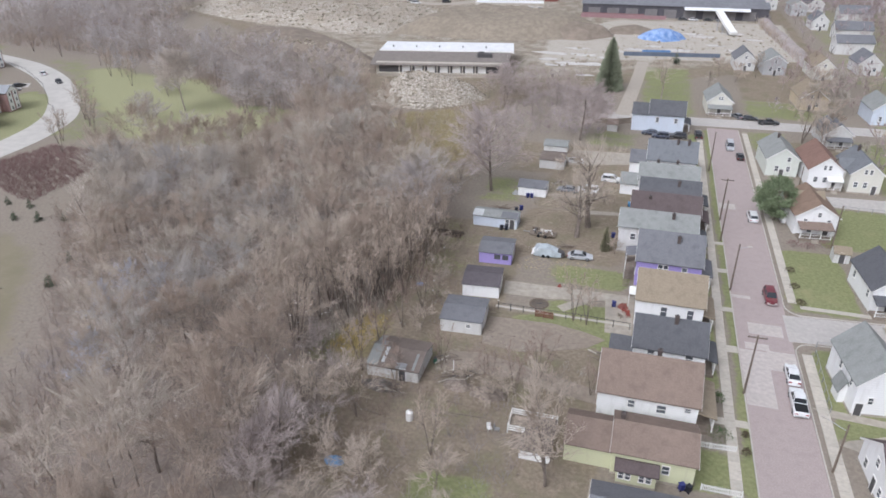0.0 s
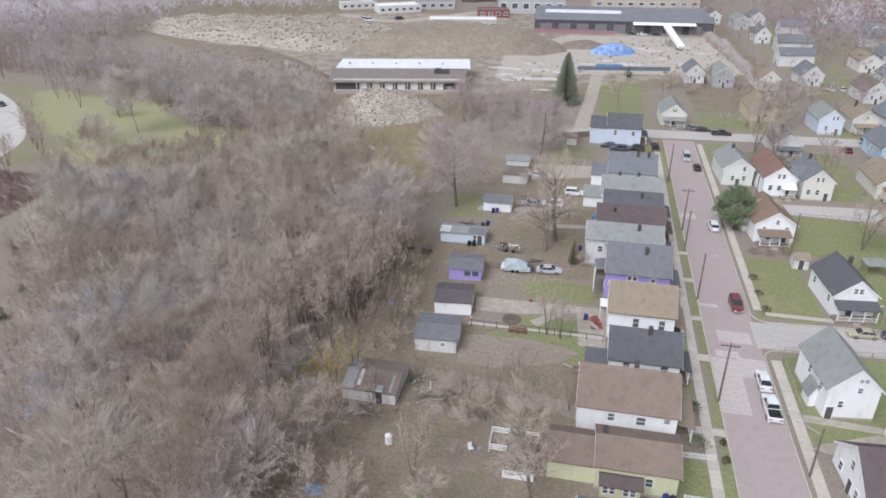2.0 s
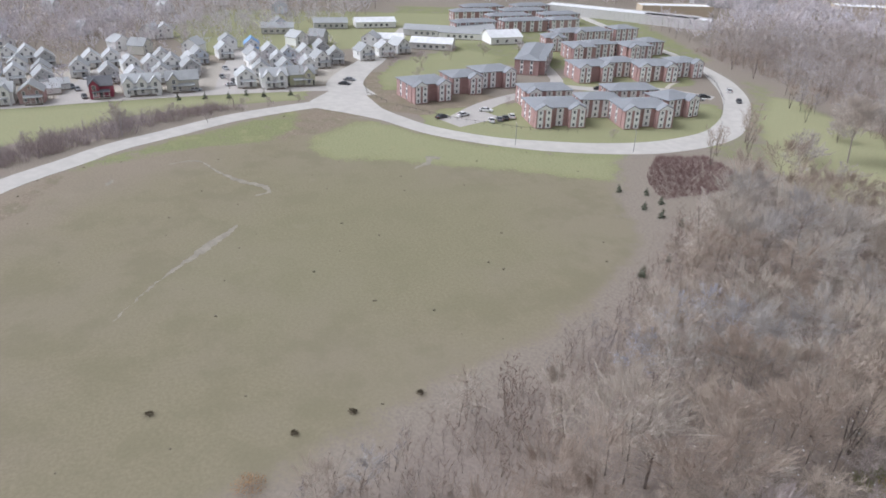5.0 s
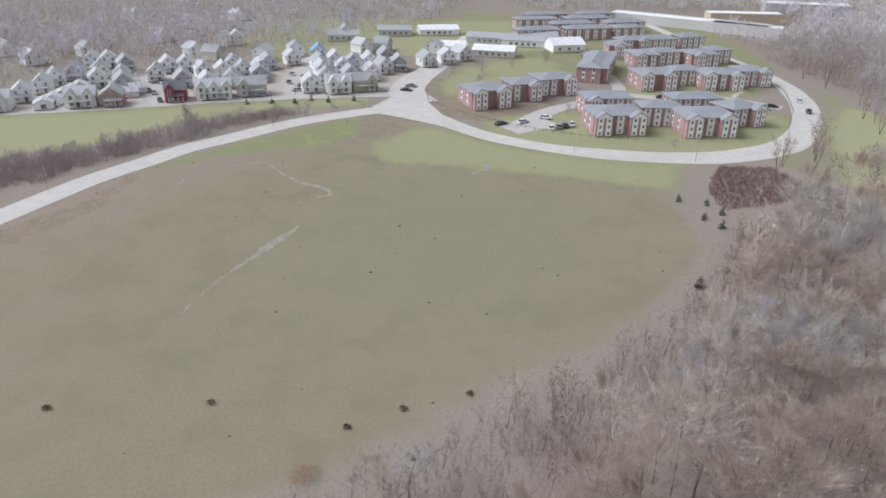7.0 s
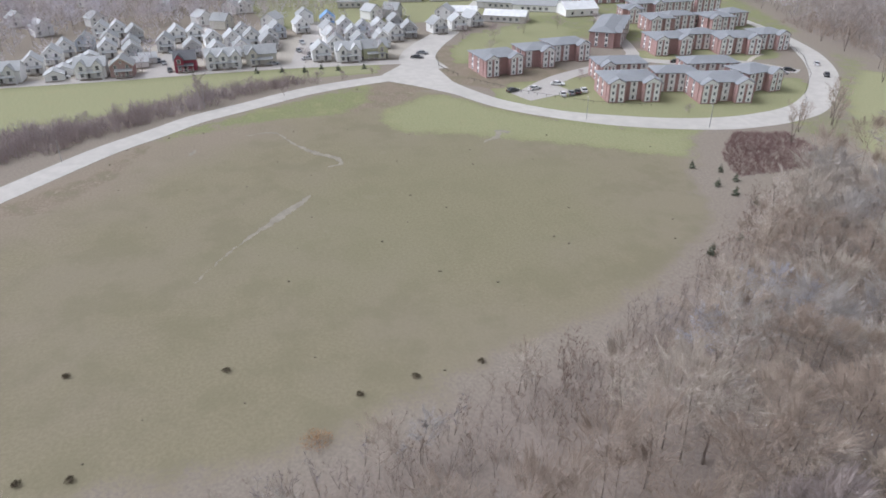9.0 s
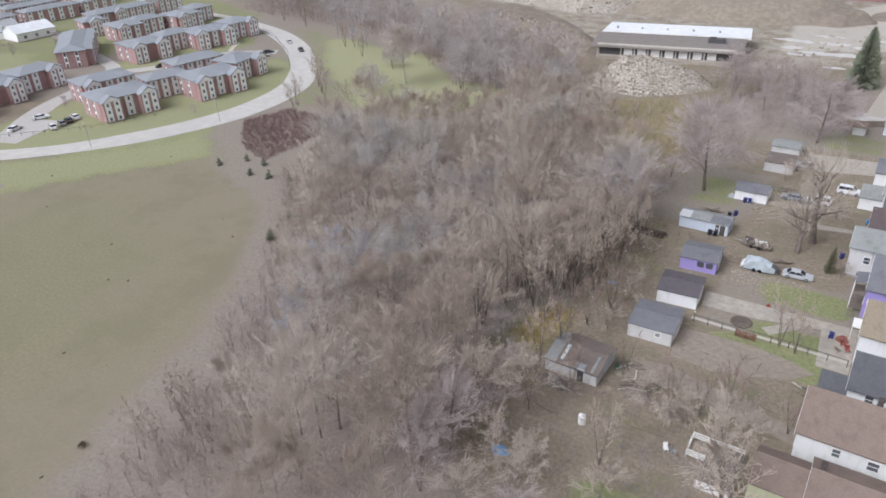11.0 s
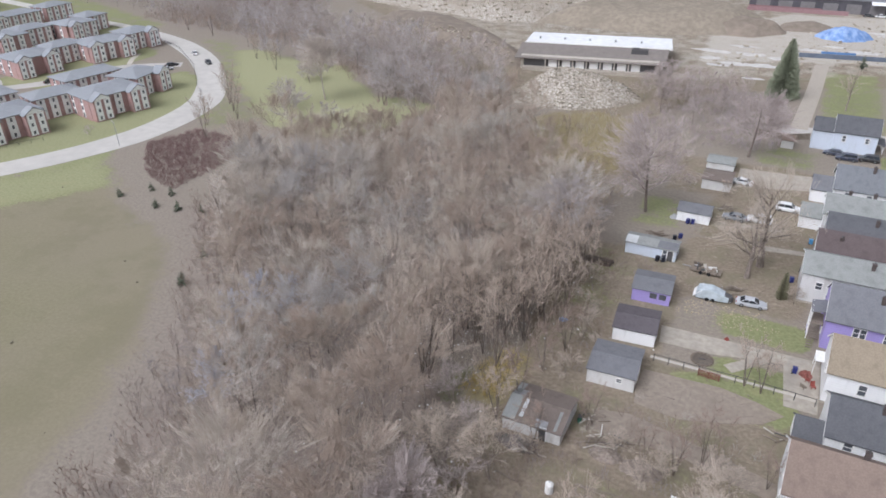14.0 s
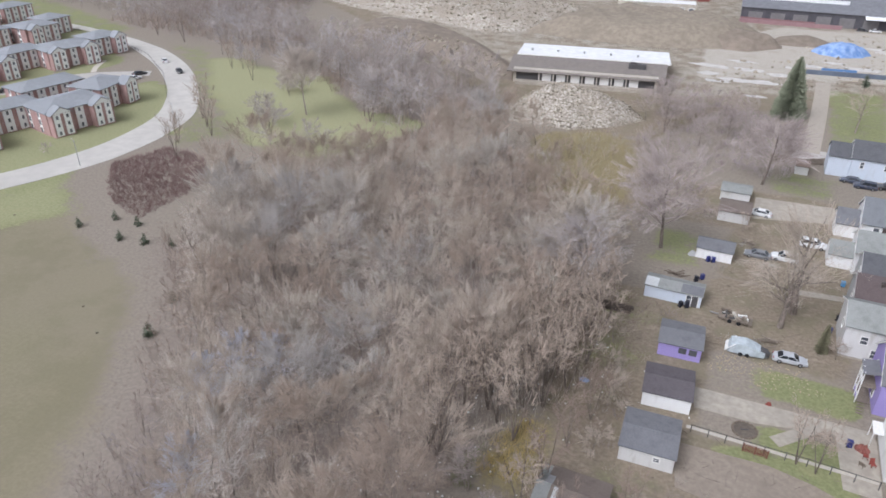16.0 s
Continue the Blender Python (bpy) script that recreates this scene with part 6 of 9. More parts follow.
def block(name, x, y, L, W, h, walls, roof, label, deg=0.0, rows=0, cols=0, parapet=True):
    """A flat-roofed works building with rows of windows on its near side."""
    t = thing(name, x, y, label, "building", deg, group="works buildings")
    part("wall", Geo().box(-L / 2, -W / 2, -0.1, L / 2, W / 2, h), walls, t)
    part("roof", Geo().box(-L / 2 + 0.3, -W / 2 + 0.3, h - 0.05, L / 2 - 0.3, W / 2 - 0.3, h + 0.12), roof, t)
    if parapet:
        part("parapet", Geo().box(-L / 2 - 0.1, -W / 2 - 0.1, h - 0.2, L / 2 + 0.1, -W / 2 + 0.3, h + 0.5).box(-L / 2 - 0.1, W / 2 - 0.3, h - 0.2, L / 2 + 0.1, W / 2 + 0.1, h + 0.5), walls, t)
    for r in range(rows):
        for c in range(cols):
            u, z = -L / 2 + L * (c + 0.5) / cols, h * (r + 0.55) / rows
            w = part("window", Geo().box(u - L / cols * 0.28, -W / 2 - 0.08, z - h / rows * 0.24, u + L / cols * 0.28, -W / 2 + 0.02, z + h / rows * 0.24), TRIM, t)
            part("pane", Geo().box(u - L / cols * 0.24, -W / 2 - 0.12, z - h / rows * 0.19, u + L / cols * 0.24, -W / 2 - 0.04, z + h / rows * 0.19), GLASS, w)
    return t


block("factory_building", 28, 486, 66, 16, 13, BEIGE_WALL, R_WHITE, "beige multi-storey mill with rows of large windows", 10, 3, 10)
block("factory_building", -40, 448, 40, 18, 8, GREYSIDE, R_WHITE, "grey works hall with a white roof", 6, 1, 6)
block("ruined_building", -70, 381, 36, 12, 5.0, BEIGE_WALL, R_WHITE, "beige half-demolished hall with open bays", 9, 1, 8)
block("factory_building", -220, 500, 70, 40, 13, TANSIDE, R_WHITE, "large windowless tan warehouse", 40)
block("factory_building", -120, 432, 26, 14, 4, OFFWHITE, R_WHITE, "low white site office with a white roof", 30, 1, 6)
block("factory_building", -100, 450, 22, 12, 4.5, GREYSIDE, R_LGREY, "grey metal shed behind the haul road", 20, 1, 4)
SOOTY = plain("sooty_wall", lin(92, 86, 84), 0.9, 0.15)
for hx, hy in ((-84.4, 484.6), (-74.2, 489.4)):
    house(hx, hy, 16, 11, 6.5, 10.0, SOOTY, R_NAVY, "dark sooty works hall with a white-edged gable roof", deg=100, wins=[("w", 0, 4.0, 2.0, 1.6)], group="works halls", name="works_hall")
block("factory_building", -100, 497, 18, 14, 6, OFFWHITE, R_WHITE, "small white works building with a flat roof", 12, 1, 3)
block("factory_building", -62, 512, 34, 10, 5, SOOTY, R_GREY, "low dark shed with a grey flat roof", 8)
block("factory_building", -40, 470, 24, 14, 5, plain("rust_wall", lin(128, 100, 90), 0.9, 0.2), R_OLD, "rust-brown low works shed", 6)
block("factory_building", -148, 440, 22, 9, 3.6, OFFWHITE, R_PALE, "low pale site hut with a flat roof", 30, 1, 5)
block("factory_building", -140, 520, 40, 12, 5, plain("dusty_red_wall", lin(150, 104, 98), 0.9, 0.15), R_LGREY, "long dusty red shed", 20)
block("factory_building", -104, 530, 60, 14, 5, GREYSIDE, R_WHITE, "long grey shed with a pale roof", 10)
block("factory_building", -20, 530, 60, 12, 7, GREYSIDE, R_LGREY, "long grey works hall", 5)
block("factory_building", -60, 425, 18, 10, 4, plain("dull_red_wall", lin(136, 84, 78), 0.9, 0.15), R_GREY, "dull red low building", 15, 1, 4)
block("factory_building", 172, 470, 36, 16, 7, plain("dull_brick_wall", lin(146, 112, 105), 0.9, 0.15), R_LGREY, "dull red brick works with tall windows", 0, 2, 7)
block("factory_building", 140, 420, 30, 12, 4, GREYSIDE, R_SLATE, "low grey building with a slate roof", 0, 1, 6)
block("factory_building", -380, 270, 96, 14, 5, OFFWHITE, R_WHITE, "very long white shed beyond the apartments", 38)
block("factory_building", -350, 290, 40, 12, 5, OFFWHITE, R_WHITE, "long white shed with a pale roof", 38)
block("factory_building", -388, 318, 46, 14, 6, TANSIDE, R_WHITE, "pale low industrial shed", 70)
block("factory_building", -414, 389, 56, 20, 7, GREYSIDE, R_WHITE, "distant grey shed with a white roof", 60)
block("factory_building", -346, 440, 40, 18, 8, TANSIDE, R_WHITE, "distant tan hall with a pale roof", 60)
solo("site_wall", Geo().prism([(-6, 294), (31, 299.6), (31, 300.1), (-6, 294.5)], 0, 1.5), plain("dark_barrier", lin(98, 106, 118), 0.8, 0.12, 0.5), "low dark concrete barrier round the yard", "wall")
solo("site_wall", Geo().prism([(1, 295.7), (12, 297.4), (12, 297.9), (1, 296.2)], 1.5, 2.2), plain("blue_sheeting", lin(92, 128, 170), 0.7, 0.12, 0.6), "blue sheeting fixed on the barrier", "sheeting")
chute = thing("conveyor", 36, 352, "white slanting conveyor housing on steel legs", "machine", 20)
part("housing", Geo().slab([(-1.6, -9, 2.0), (1.6, -9, 2.0), (1.6, 9, 8.5), (-1.6, 9, 8.5)], 1.2), TRIM, chute)
for k, z in ((-6, 2.2), (0, 4.6), (6, 6.8)):
    part("leg", Geo().box(-1.3, k - 0.15, 0, -1.0, k + 0.15, z).box(1.0, k - 0.15, 0, 1.3, k + 0.15, z), METALGREY, chute)


def tarp_pile():
    """A heap below crumpled tarpaulins."""
    k = Nodes("blue_tarpaulin")
    col = k.mix(k.ramp(k.noise(0.5, 4), 0.35, 0.65), lin(98, 130, 178), lin(146, 168, 202))
    material = k.done(col, 0.5, k.noise(1.2, 4), 0.5, 0.2)
    n, rings = 40, 14
    v, f = [(0, 0, 4.4)], []
    for r in range(1, rings + 1):
        for i in range(n):
            a = 2 * math.pi * i / n
            fold = 0.35 * noise.noise(Vector((3 * math.cos(a), 3 * math.sin(a), r * 0.5)))
            s = r / rings * (1 + 0.10 * math.sin(3 * a) + 0.06 * math.sin(7 * a + 1))
            z = 4.4 * (1 - (r / rings) ** 2.2) + (fold if r < rings else -0.05)
            v.append((10.0 * s * math.cos(a), 5.6 * s * math.sin(a), max(z, -0.05)))
    f += [(0, 1 + i, 1 + (i + 1) % n) for i in range(n)]
    f += [(1 + r * n + i, 1 + (r + 1) * n + i, 1 + (r + 1) * n + (i + 1) % n, 1 + r * n + (i + 1) % n) for r in range(rings - 1) for i in range(n)]
    solo("tarpaulin_cover", Geo().add(v, f), material, "large heap covered with crumpled bright blue tarpaulin", "tarpaulin", at=pose(8.5, 331, 0, 0, 0, 10))


tarp_pile()
PALESLAB = plain("pale_concrete_slab", lin(192, 188, 183), 0.85, 0.14, 0.6)
rnd = random.Random(404)
for n, (x, y, a) in enumerate([(-30.9, 290, 4), (-20.9, 291, 5), (-25, 275.6, 5), (-30.4, 271, 4), (-16.7, 276, 5), (-25, 302, 4), (15.6, 309, 6), (21.9, 345, 4), (-17.9, 258, 3), (37.2, 314, 3), (25, 340, 5), (47, 338, 3), (-36, 291, 5), (-2, 306, 4), (-34, 280, 4), (-12, 288, 4), (6, 314, 3), (30, 322, 3), (40, 350, 4), (-8, 300, 3)]):
    flat = [(x + a * rnd.uniform(0.6, 1.5) * math.cos(k * 0.63), y + 0.5 * a * rnd.uniform(0.5, 1.3) * math.sin(k * 0.63)) for k in range(10)]
    solo("slab_remnant", Geo().prism(flat, -0.1, 0.06 + 0.008 * n), PALESLAB, "flat pale remnant of a concrete floor on the cleared yard", "slab", "slab remnants")
PALEBANK = plain("pale_grey_bank", lin(158, 148, 144), 0.95, 0.12, 0.6)
RAIL_BANK = [(56, 424), (57, 424), (55, 376), (61, 296), (60, 294), (53, 376)]
mound("embankment", [(56, 426), (62, 426), (59.5, 376), (66.5, 293), (63, 287), (60, 292), (53.5, 375)], 2.4, "long pale grey overgrown embankment", PALEBANK, 0.2, 2.6, 1.3, 9)

# ---- more woods and single trees ----
thicket("brush_strip", BRUSH_DENSE, spots(scatter([(-168.9, -76.5), (-181.6, -60.7), (-187.3, -48.9), (-199, -37), (-208.7, -22.2), (-222.3, -5.4), (-230, 6.4), (-236.7, 24.1), (-240.7, 20.2), (-238.9, 4.5), (-234.1, -8.3), (-224.5, -24.1), (-213.8, -38.9), (-209, -52.7), (-205.2, -66.5), (-196.5, -82.3)], 1.9, 71, 0.75), 72, range(4), 0.5, 1.7), "grey-brown bare brush between road and grass", TWIG_BRUSH)
thicket("red_thicket", BRUSH_DENSE, spots(scatter([(-125.6, 111.2), (-139.3, 116.2), (-153, 130), (-148.9, 143.7), (-137.1, 143.7), (-125.4, 131.8)], 0.85, 73, 0.95), 74, range(4), 0.26, 0.46), "dark red-brown thicket beside the ring road", TWIG_RED)
thicket("undergrowth", BRUSH_FAR, spots(scatter(WOOD_NORTH, 3.2, 75, 0.8), 76, range(3), 0.8, 1.5), "bare undergrowth of the northern woods", TWIG)
thicket("undergrowth", BRUSH, spots(scatter([(-66, 189.8), (-46, 160), (-34, 146), (-28, 158), (-24, 182), (-28, 206), (-50, 204)], 2.4, 77, 0.6), 78, range(4), 0.5, 1.1), "rough bare brush below the rubble heap", TWIG)
thicket("undergrowth", BRUSH, spots(scatter([(-36, 52), (-6, 54), (-4, 60), (-12, 72), (-16, 86), (-24, 76), (-38, 74), (-40, 60)], 1.5, 79, 0.7), 80, range(4), 0.3, 0.95), "sparse bare shoots in the back yards", TWIG_FRINGE)
thicket("undergrowth", BRUSH, spots(np.vstack([scatter(p, 1.7, 131, 0.7) for p in ([(-26, 86), (-14, 86), (-6, 80), (2, 79), (2, 84), (-8, 87), (-16, 88)], rect(-28, 96, -24, 112), rect(-32, 76, -22, 79), [(-32, 108), (-26, 118), (-28, 126), (-34, 126)], rect(-14, 152, -2, 156), rect(-18, 141, -8, 145), rect(-14, 118.5, -2, 121))]), 132, range(4), 0.25, 0.75), "bare shoots and weeds along the back-yard sheds", TWIG)
thicket("hedge", BRUSH_FAR, spots(scatter(RAIL_BANK, 1.2, 81, 0.9), 82, range(3), 0.7, 1.5), "grey bare brush along the embankment", TWIG)
thicket("undergrowth", BRUSH_DENSE, spots(scatter([(-44, 196), (-26, 188), (-8, 190), (-2, 206), (-6, 238), (-26, 244), (-42, 232)], 2.6, 311, 0.85), 312, range(4), 0.4, 0.95), "dense purplish-brown brush below the grove", TWIG_BRUSH)
GROVE = [(-46, 218), (-24, 214), (-6, 218), (0, 238), (-26, 246), (-48, 238)]
merge("grove", MID_KINDS, spots(scatter(GROVE, 4.2, 89, 0.92, [rect(-7, 195, 2, 216), rect(-17, 206, 4, 244)]), 90, range(4), 0.45, 0.8), "grove of bare trees with a pinkish haze of twigs", "woods", TWIG_PINK)
FAR_WOODS = [
    ([(-295.2, 258.5), (-413.2, 268.8), (-411.7, 414.4), (-254.2, 413.7), (-235.2, 366.3), (-250, 346.8), (-300.7, 297.8)], 5.5), ([(-411.7, 414.4), (-100.5, 397.6), (-60, 520), (-60, 570), (-547.9, 562.5)], 7.0),
    ([(-555.5, -155.5), (-350.8, -156.3), (-349.2, 1), (-374.5, 20.8), (-425.6, 30.9), (-424.7, 119.4), (-551.7, 198.6)], 6.6), ([(-551.7, 198.6), (-433.6, 207.9), (-421.5, 414.4), (-548.8, 474)], 7.0), ([(-350.8, -156.3), (-284.9, -156.6), (-298.9, -87.7), (-349.9, -67.8)], 6.5),
]
FAR_WOODS += [
    ([(-60, 500), (200, 500), (220, 560), (-60, 570)], 7.0), ([(100, 400), (128, 392), (165, 440), (120, 450)], 7.0), ([(160, 180), (200, 180), (215, 480), (165, 480)], 9.0),
]
CLEAR = [[(-164.3, 389.6), (-159.5, 463.3), (-164.4, 536.2), (40, 545), (40, 480), (0, 440)], [(-252.1, 433.3), (-188.4, 432.8), (-164.4, 531.3), (-253, 531.7)], [(-440, 225), (-400, 225), (-320, 290), (-320, 308), (-372, 345), (-400, 345), (-445, 270)], rect(-149.7, 390.2, -40, 475)]
far_spots = []
for n, (poly, gap) in enumerate(FAR_WOODS):
    far_spots += spots(scatter(poly, gap * 1.2, 83 + n, 0.9, CLEAR), 93 + n, range(4), 0.75, 1.15)
merge("woods", FAR_KINDS, far_spots, "distant leafless woods, grey twigs paled for haze", "woods", TWIG_FAR)
town = []
for n, (poly, gap) in enumerate([([(-350.1, -87.5), (-261.6, -87.9), (-260, 59.6), (-348.2, 89.5)], 15), ([(-424, -150), (-352, -150), (-340, -60), (-348, 10), (-366, 60), (-424, 120)], 6.2)]):
    town += spots(scatter(poly, gap, 103 + n, 0.6 + 0.25 * n, [rect(-352, -72, -318, -44), [(-400, -20), (-366, -20), (-366, 12), (-400, 12)]]), 113 + n, range(4), 0.5, 0.95)
merge("street_trees", FAR_KINDS, town, "leafless trees among distant houses, twigs paled lilac-grey for haze", "trees", TWIG_FAR)
blocks = []
for n, (poly, gap, keep) in enumerate([(rect(38, 224, 160, 300), 8.6, 0.7), (rect(45, 112, 150, 212), 15, 0.6), ([(90, 335), (112, 338), (150, 352), (160, 470), (88, 470), (92, 400)], 5.4, 0.9), (rect(48, 300, 160, 470), 11, 0.65)]):
    blocks += spots(scatter(poly, gap, 205 + n, keep, [rect(30, 100, 125, 116), rect(33, 155, 125, 166), rect(-6, 206, 150, 222), rect(34, 282, 66, 432), rect(74, 288, 104, 300)]), 215 + n, range(4), 0.5, 0.95)
merge("street_trees", FAR_KINDS, blocks, "leafless brownish trees standing among the blocks of houses", "trees", TWIG_TOWN)

TREE_A = kind_meshes(tree_kind(201, h=19, limbs=16, branches=5, shoots=5, twigs=3, spread=0.34, clear=0.28, rise=0.9, sides=7, thick=0.019, fine=0.04), 0.5, "a")
TREE_O = kind_meshes(tree_kind(208, h=15, limbs=15, branches=6, shoots=6, twigs=4, spread=0.50, clear=0.24, rise=0.8, sides=8, thick=0.040, fine=0.022, dome=(7.5, 8.0, 7.2)), 0.5, "o")
TREE_O[0].materials.append(BARK_DARK)
TREE_B = kind_meshes(tree_kind(202, h=16, limbs=22, branches=5, shoots=6, twigs=4, spread=0.36, clear=0.22, rise=1.1, sides=6, thick=0.014, stems=2, fine=0.034, dome=(5.8, 9.4, 7.0)), 0.42, "b")
TREE_C = kind_meshes(tree_kind(203, h=12, limbs=15, branches=5, shoots=4, twigs=3, spread=0.30, clear=0.3, sides=5, thick=0.009, stems=3, fine=0.035), 0.3, "c")
TREE_C[0].materials.append(BARK_DARK)
TREE_P = kind_meshes(tree_kind(206, h=15, limbs=28, branches=6, shoots=6, twigs=4, spread=0.40, clear=0.26, rise=0.75, sides=6, thick=0.014, stems=2, fine=0.042, dome=(6.4, 8.6, 6.4)), 0.6, "p")
TREE_Q = kind_meshes(tree_kind(212, h=13, limbs=40, branches=6, shoots=6, twigs=4, spread=0.52, clear=0.26, rise=0.55, sides=7, thick=0.022, fine=0.034, solid=0, dome=(6.8, 8.4, 6.0)), 0.6, "q")
TREE_Q[0].materials.append(BARK_DARK)
TREE_S = kind_meshes(tree_kind(205, h=8, limbs=16, branches=5, shoots=6, twigs=5, spread=0.44, clear=0.14, rise=0.95, sides=5, thick=0.010, stems=2, fine=0.022, dome=(3.4, 4.2, 4.0)), 0.4, "s")
TREE_R = kind_meshes(tree_kind(207, h=13, limbs=44, branches=6, shoots=6, twigs=6, spread=0.40, clear=0.42, rise=0.85, sides=6, thick=0.016, fine=0.028, solid=0, dome=(3.7, 9.0, 4.0)), 0.7, "r")
TREE_R[0].materials.append(bark_material("pale_grey_bark", lin(166, 155, 146), lin(188, 179, 171), lambda k: k.rand()))
TREE_D = kind_meshes(tree_kind(204, h=13, limbs=30, branches=5, shoots=5, twigs=4, spread=0.30, clear=0.36, rise=0.7, sides=6, thick=0.012, fine=0.034, dome=(5.0, 7.4, 5.4)), 0.7, "d")
for x, y, deg, s, mesh, label, twig, ln in (
    (-5.9, 127.6, 10, 0.82, TREE_O, "old bare yard tree with a stout crooked trunk", None, (0, -4)), (-4.2, 132.8, 130, 1.12, TREE_O, "old bare yard tree with a thick trunk and wide spreading limbs", None, (0, -6)),
    (-27.6, 146.0, 40, 1.3, TREE_Q, "large leaning bare tree with a wide crown of pinkish twigs", TWIG_PINK, (0, 5)), (-11.8, 186.6, 200, 1.15, TREE_Q, "large bare tree with a round crown of pinkish twigs", TWIG_PINK, (0, 2)), (-35.8, 123.7, 80, 1.05, TREE_Q, "broad bare tree with a round brownish crown at the yards", TWIG_GREY, (0, 0)), (-44.0, 131.0, 280, 1.0, TREE_Q, "broad bare tree with a round brownish crown at the yards", TWIG, (0, 0)),
    (-2.1, 60.8, 0, 0.95, TREE_B, "bare tree beside the yellow house", None, (0, 0)), 
    (-3.0, 97.2, 190, 0.75, TREE_C, "slim bare tree by the wire fence", None, (0, 0)), (-0.8, 96.5, 230, 0.7, TREE_C, "slim bare tree by the wire fence", None, (0, 0)),
):
    plant("bare_tree", mesh, x, y, deg, s, label, "bare yard trees", twig, ln)
for x, y, deg, s, mesh, label, twig, ln in (
    (-16.8, 61.9, 20, 0.8, TREE_C, "thin bare tree on the rough lot", None, (0, 0)), (-31.5, 75.5, 250, 0.9, TREE_C, "thin bare tree behind the derelict shed", None, (0, 0)), (-12.0, 73.5, 140, 0.6, TREE_S, "low bare tree among cut branches", None, (0, 0)),
    (9.3, 234.6, 70, 0.65, TREE_A, "bare tree behind the blue house", None, (0, 0)), (62.1, 138.7, 20, 0.85, TREE_B, "spreading bare tree in a back lot", None, (0, 0)), (57.3, 141.5, 80, 0.8, TREE_B, "spreading bare tree in a back lot", None, (0, 0)),
    (66.0, 144.0, 200, 0.85, TREE_B, "pale bare tree in a back lot", None, (0, 0)), (53.8, 230.4, 150, 0.8, TREE_B, "bare tree beside a tan house", None, (0, 0)), (46.5, 200.0, 110, 0.75, TREE_B, "bare tree at the cross street", None, (0, 0)), (50.0, 192.5, 15, 0.75, TREE_B, "bare tree at the cross street", None, (0, 0)),
):
    plant("bare_tree", mesh, x, y, deg, s, label, "bare yard trees", twig, ln)
for n, (x, y, s) in enumerate([(-15.3, 75.5, 0.6), (-22.1, 54.2, 1.0), (-14.7, 56.3, 0.8), (-4.4, 77.6, 0.55), (-2.2, 75.4, 0.6), (-9.6, 74.4, 0.7), (-26.4, 88.4, 0.6), (-6.0, 73.4, 0.6), (-25.4, 71.8, 0.45), (-28.4, 66.0, 1.25), (-34.0, 64.0, 1.3), (-26.6, 97.6, 0.7), (-28.0, 104.0, 0.6), (2.0, 122.2, 0.45), (-9.0, 142.0, 0.5), (-2.0, 145.0, 0.55), (-14.0, 160.0, 0.5), (-29.0, 112.0, 0.7)]):
    plant("bare_tree", TREE_S, x, y, 83 * n, s, "bushy many-stemmed bare tree in the back yards", "bushy yard trees")
for n, (x, y, s) in enumerate([(-219.1, -12.3, 1.0), (-228.1, 2.5, 0.8), (-205.9, -35, 0.9), (-199.1, -48.8, 0.8), (-232.8, 24.1, 0.7), (-213.6, -25.2, 0.6), (-190.4, -60.7, 0.9), (-223.1, 12.3, 0.6), (-224.6, -12.9, 1.2), (-211, -31, 0.7), (-203, -45, 0.75), (-196, -56, 0.8), (-186, -66, 0.9), (-208, -44, 0.6), (-231, 14, 0.55), (-217, -19, 0.65), (-194, -66, 0.8), (-236, 33, 0.5), (-240, 44, 0.4)]):
    plant("bare_tree", TREE_S, x, y, 61 * n, s * 0.9, "small lilac-grey bare tree in the roadside brush", "trees in the roadside brush", TWIG_BRUSH)
for n, (x, y, s) in enumerate([(53.4, 232, 1.1), (60, 226, 0.9), (64, 250, 1.2), (57, 255, 1.2), (24.4, 250.4, 0.8), (34, 262, 1.0), (41.5, 271, 1.1), (29, 268, 1.0), (72, 262, 1.0), (78, 258, 1.1), (63, 236, 0.8), (48, 224, 0.9), (58, 186, 0.8), (64, 196, 0.9)]):
    plant("bare_tree", TREE_S if n % 2 else TREE_D, x, y, 47 * n, s * (0.9 if n % 2 else 0.62), "brownish bare tree among the houses by the cross street", "trees by the cross street")
for n, (x, y, s) in enumerate([(-28, 205, 0.6), (-16, 204, 0.55), (-38, 212, 0.6), (-22, 214, 0.65), (-40, 226, 0.6)]):
    plant("bare_tree", TREE_B if n % 3 else TREE_D, x, y, n * 67, s, "bare tree with a haze of pinkish twigs", "pinkish bare trees", TWIG_PINK)
for n, (x, y, s) in enumerate([(-96.2, 96.9, 0.72), (-104, 106.5, 0.68), (-90.2, 91.1, 0.62), (-86.1, 103.2, 0.66), (-98, 114.6, 0.6), (-78.1, 89.6, 0.6), (-70, 119.8, 0.62), (-60, 136, 0.6), (-84, 127.1, 0.62), (-52, 120, 0.58), (-58, 58, 0.55), (-50, 66, 0.58), (-48, 50, 0.6), (-109.7, 124, 0.6), (-72, 145.7, 0.62), (-91.9, 146.5, 0.6), (-66, 103.9, 0.55), (-40, 58, 0.62)]):
    plant("bare_tree", (TREE_A, TREE_B)[n % 2], x, y, 71 * n, s, "large bare tree with pale grey spreading limbs in the woods", "pale trees in the woods", TWIG_PALE)
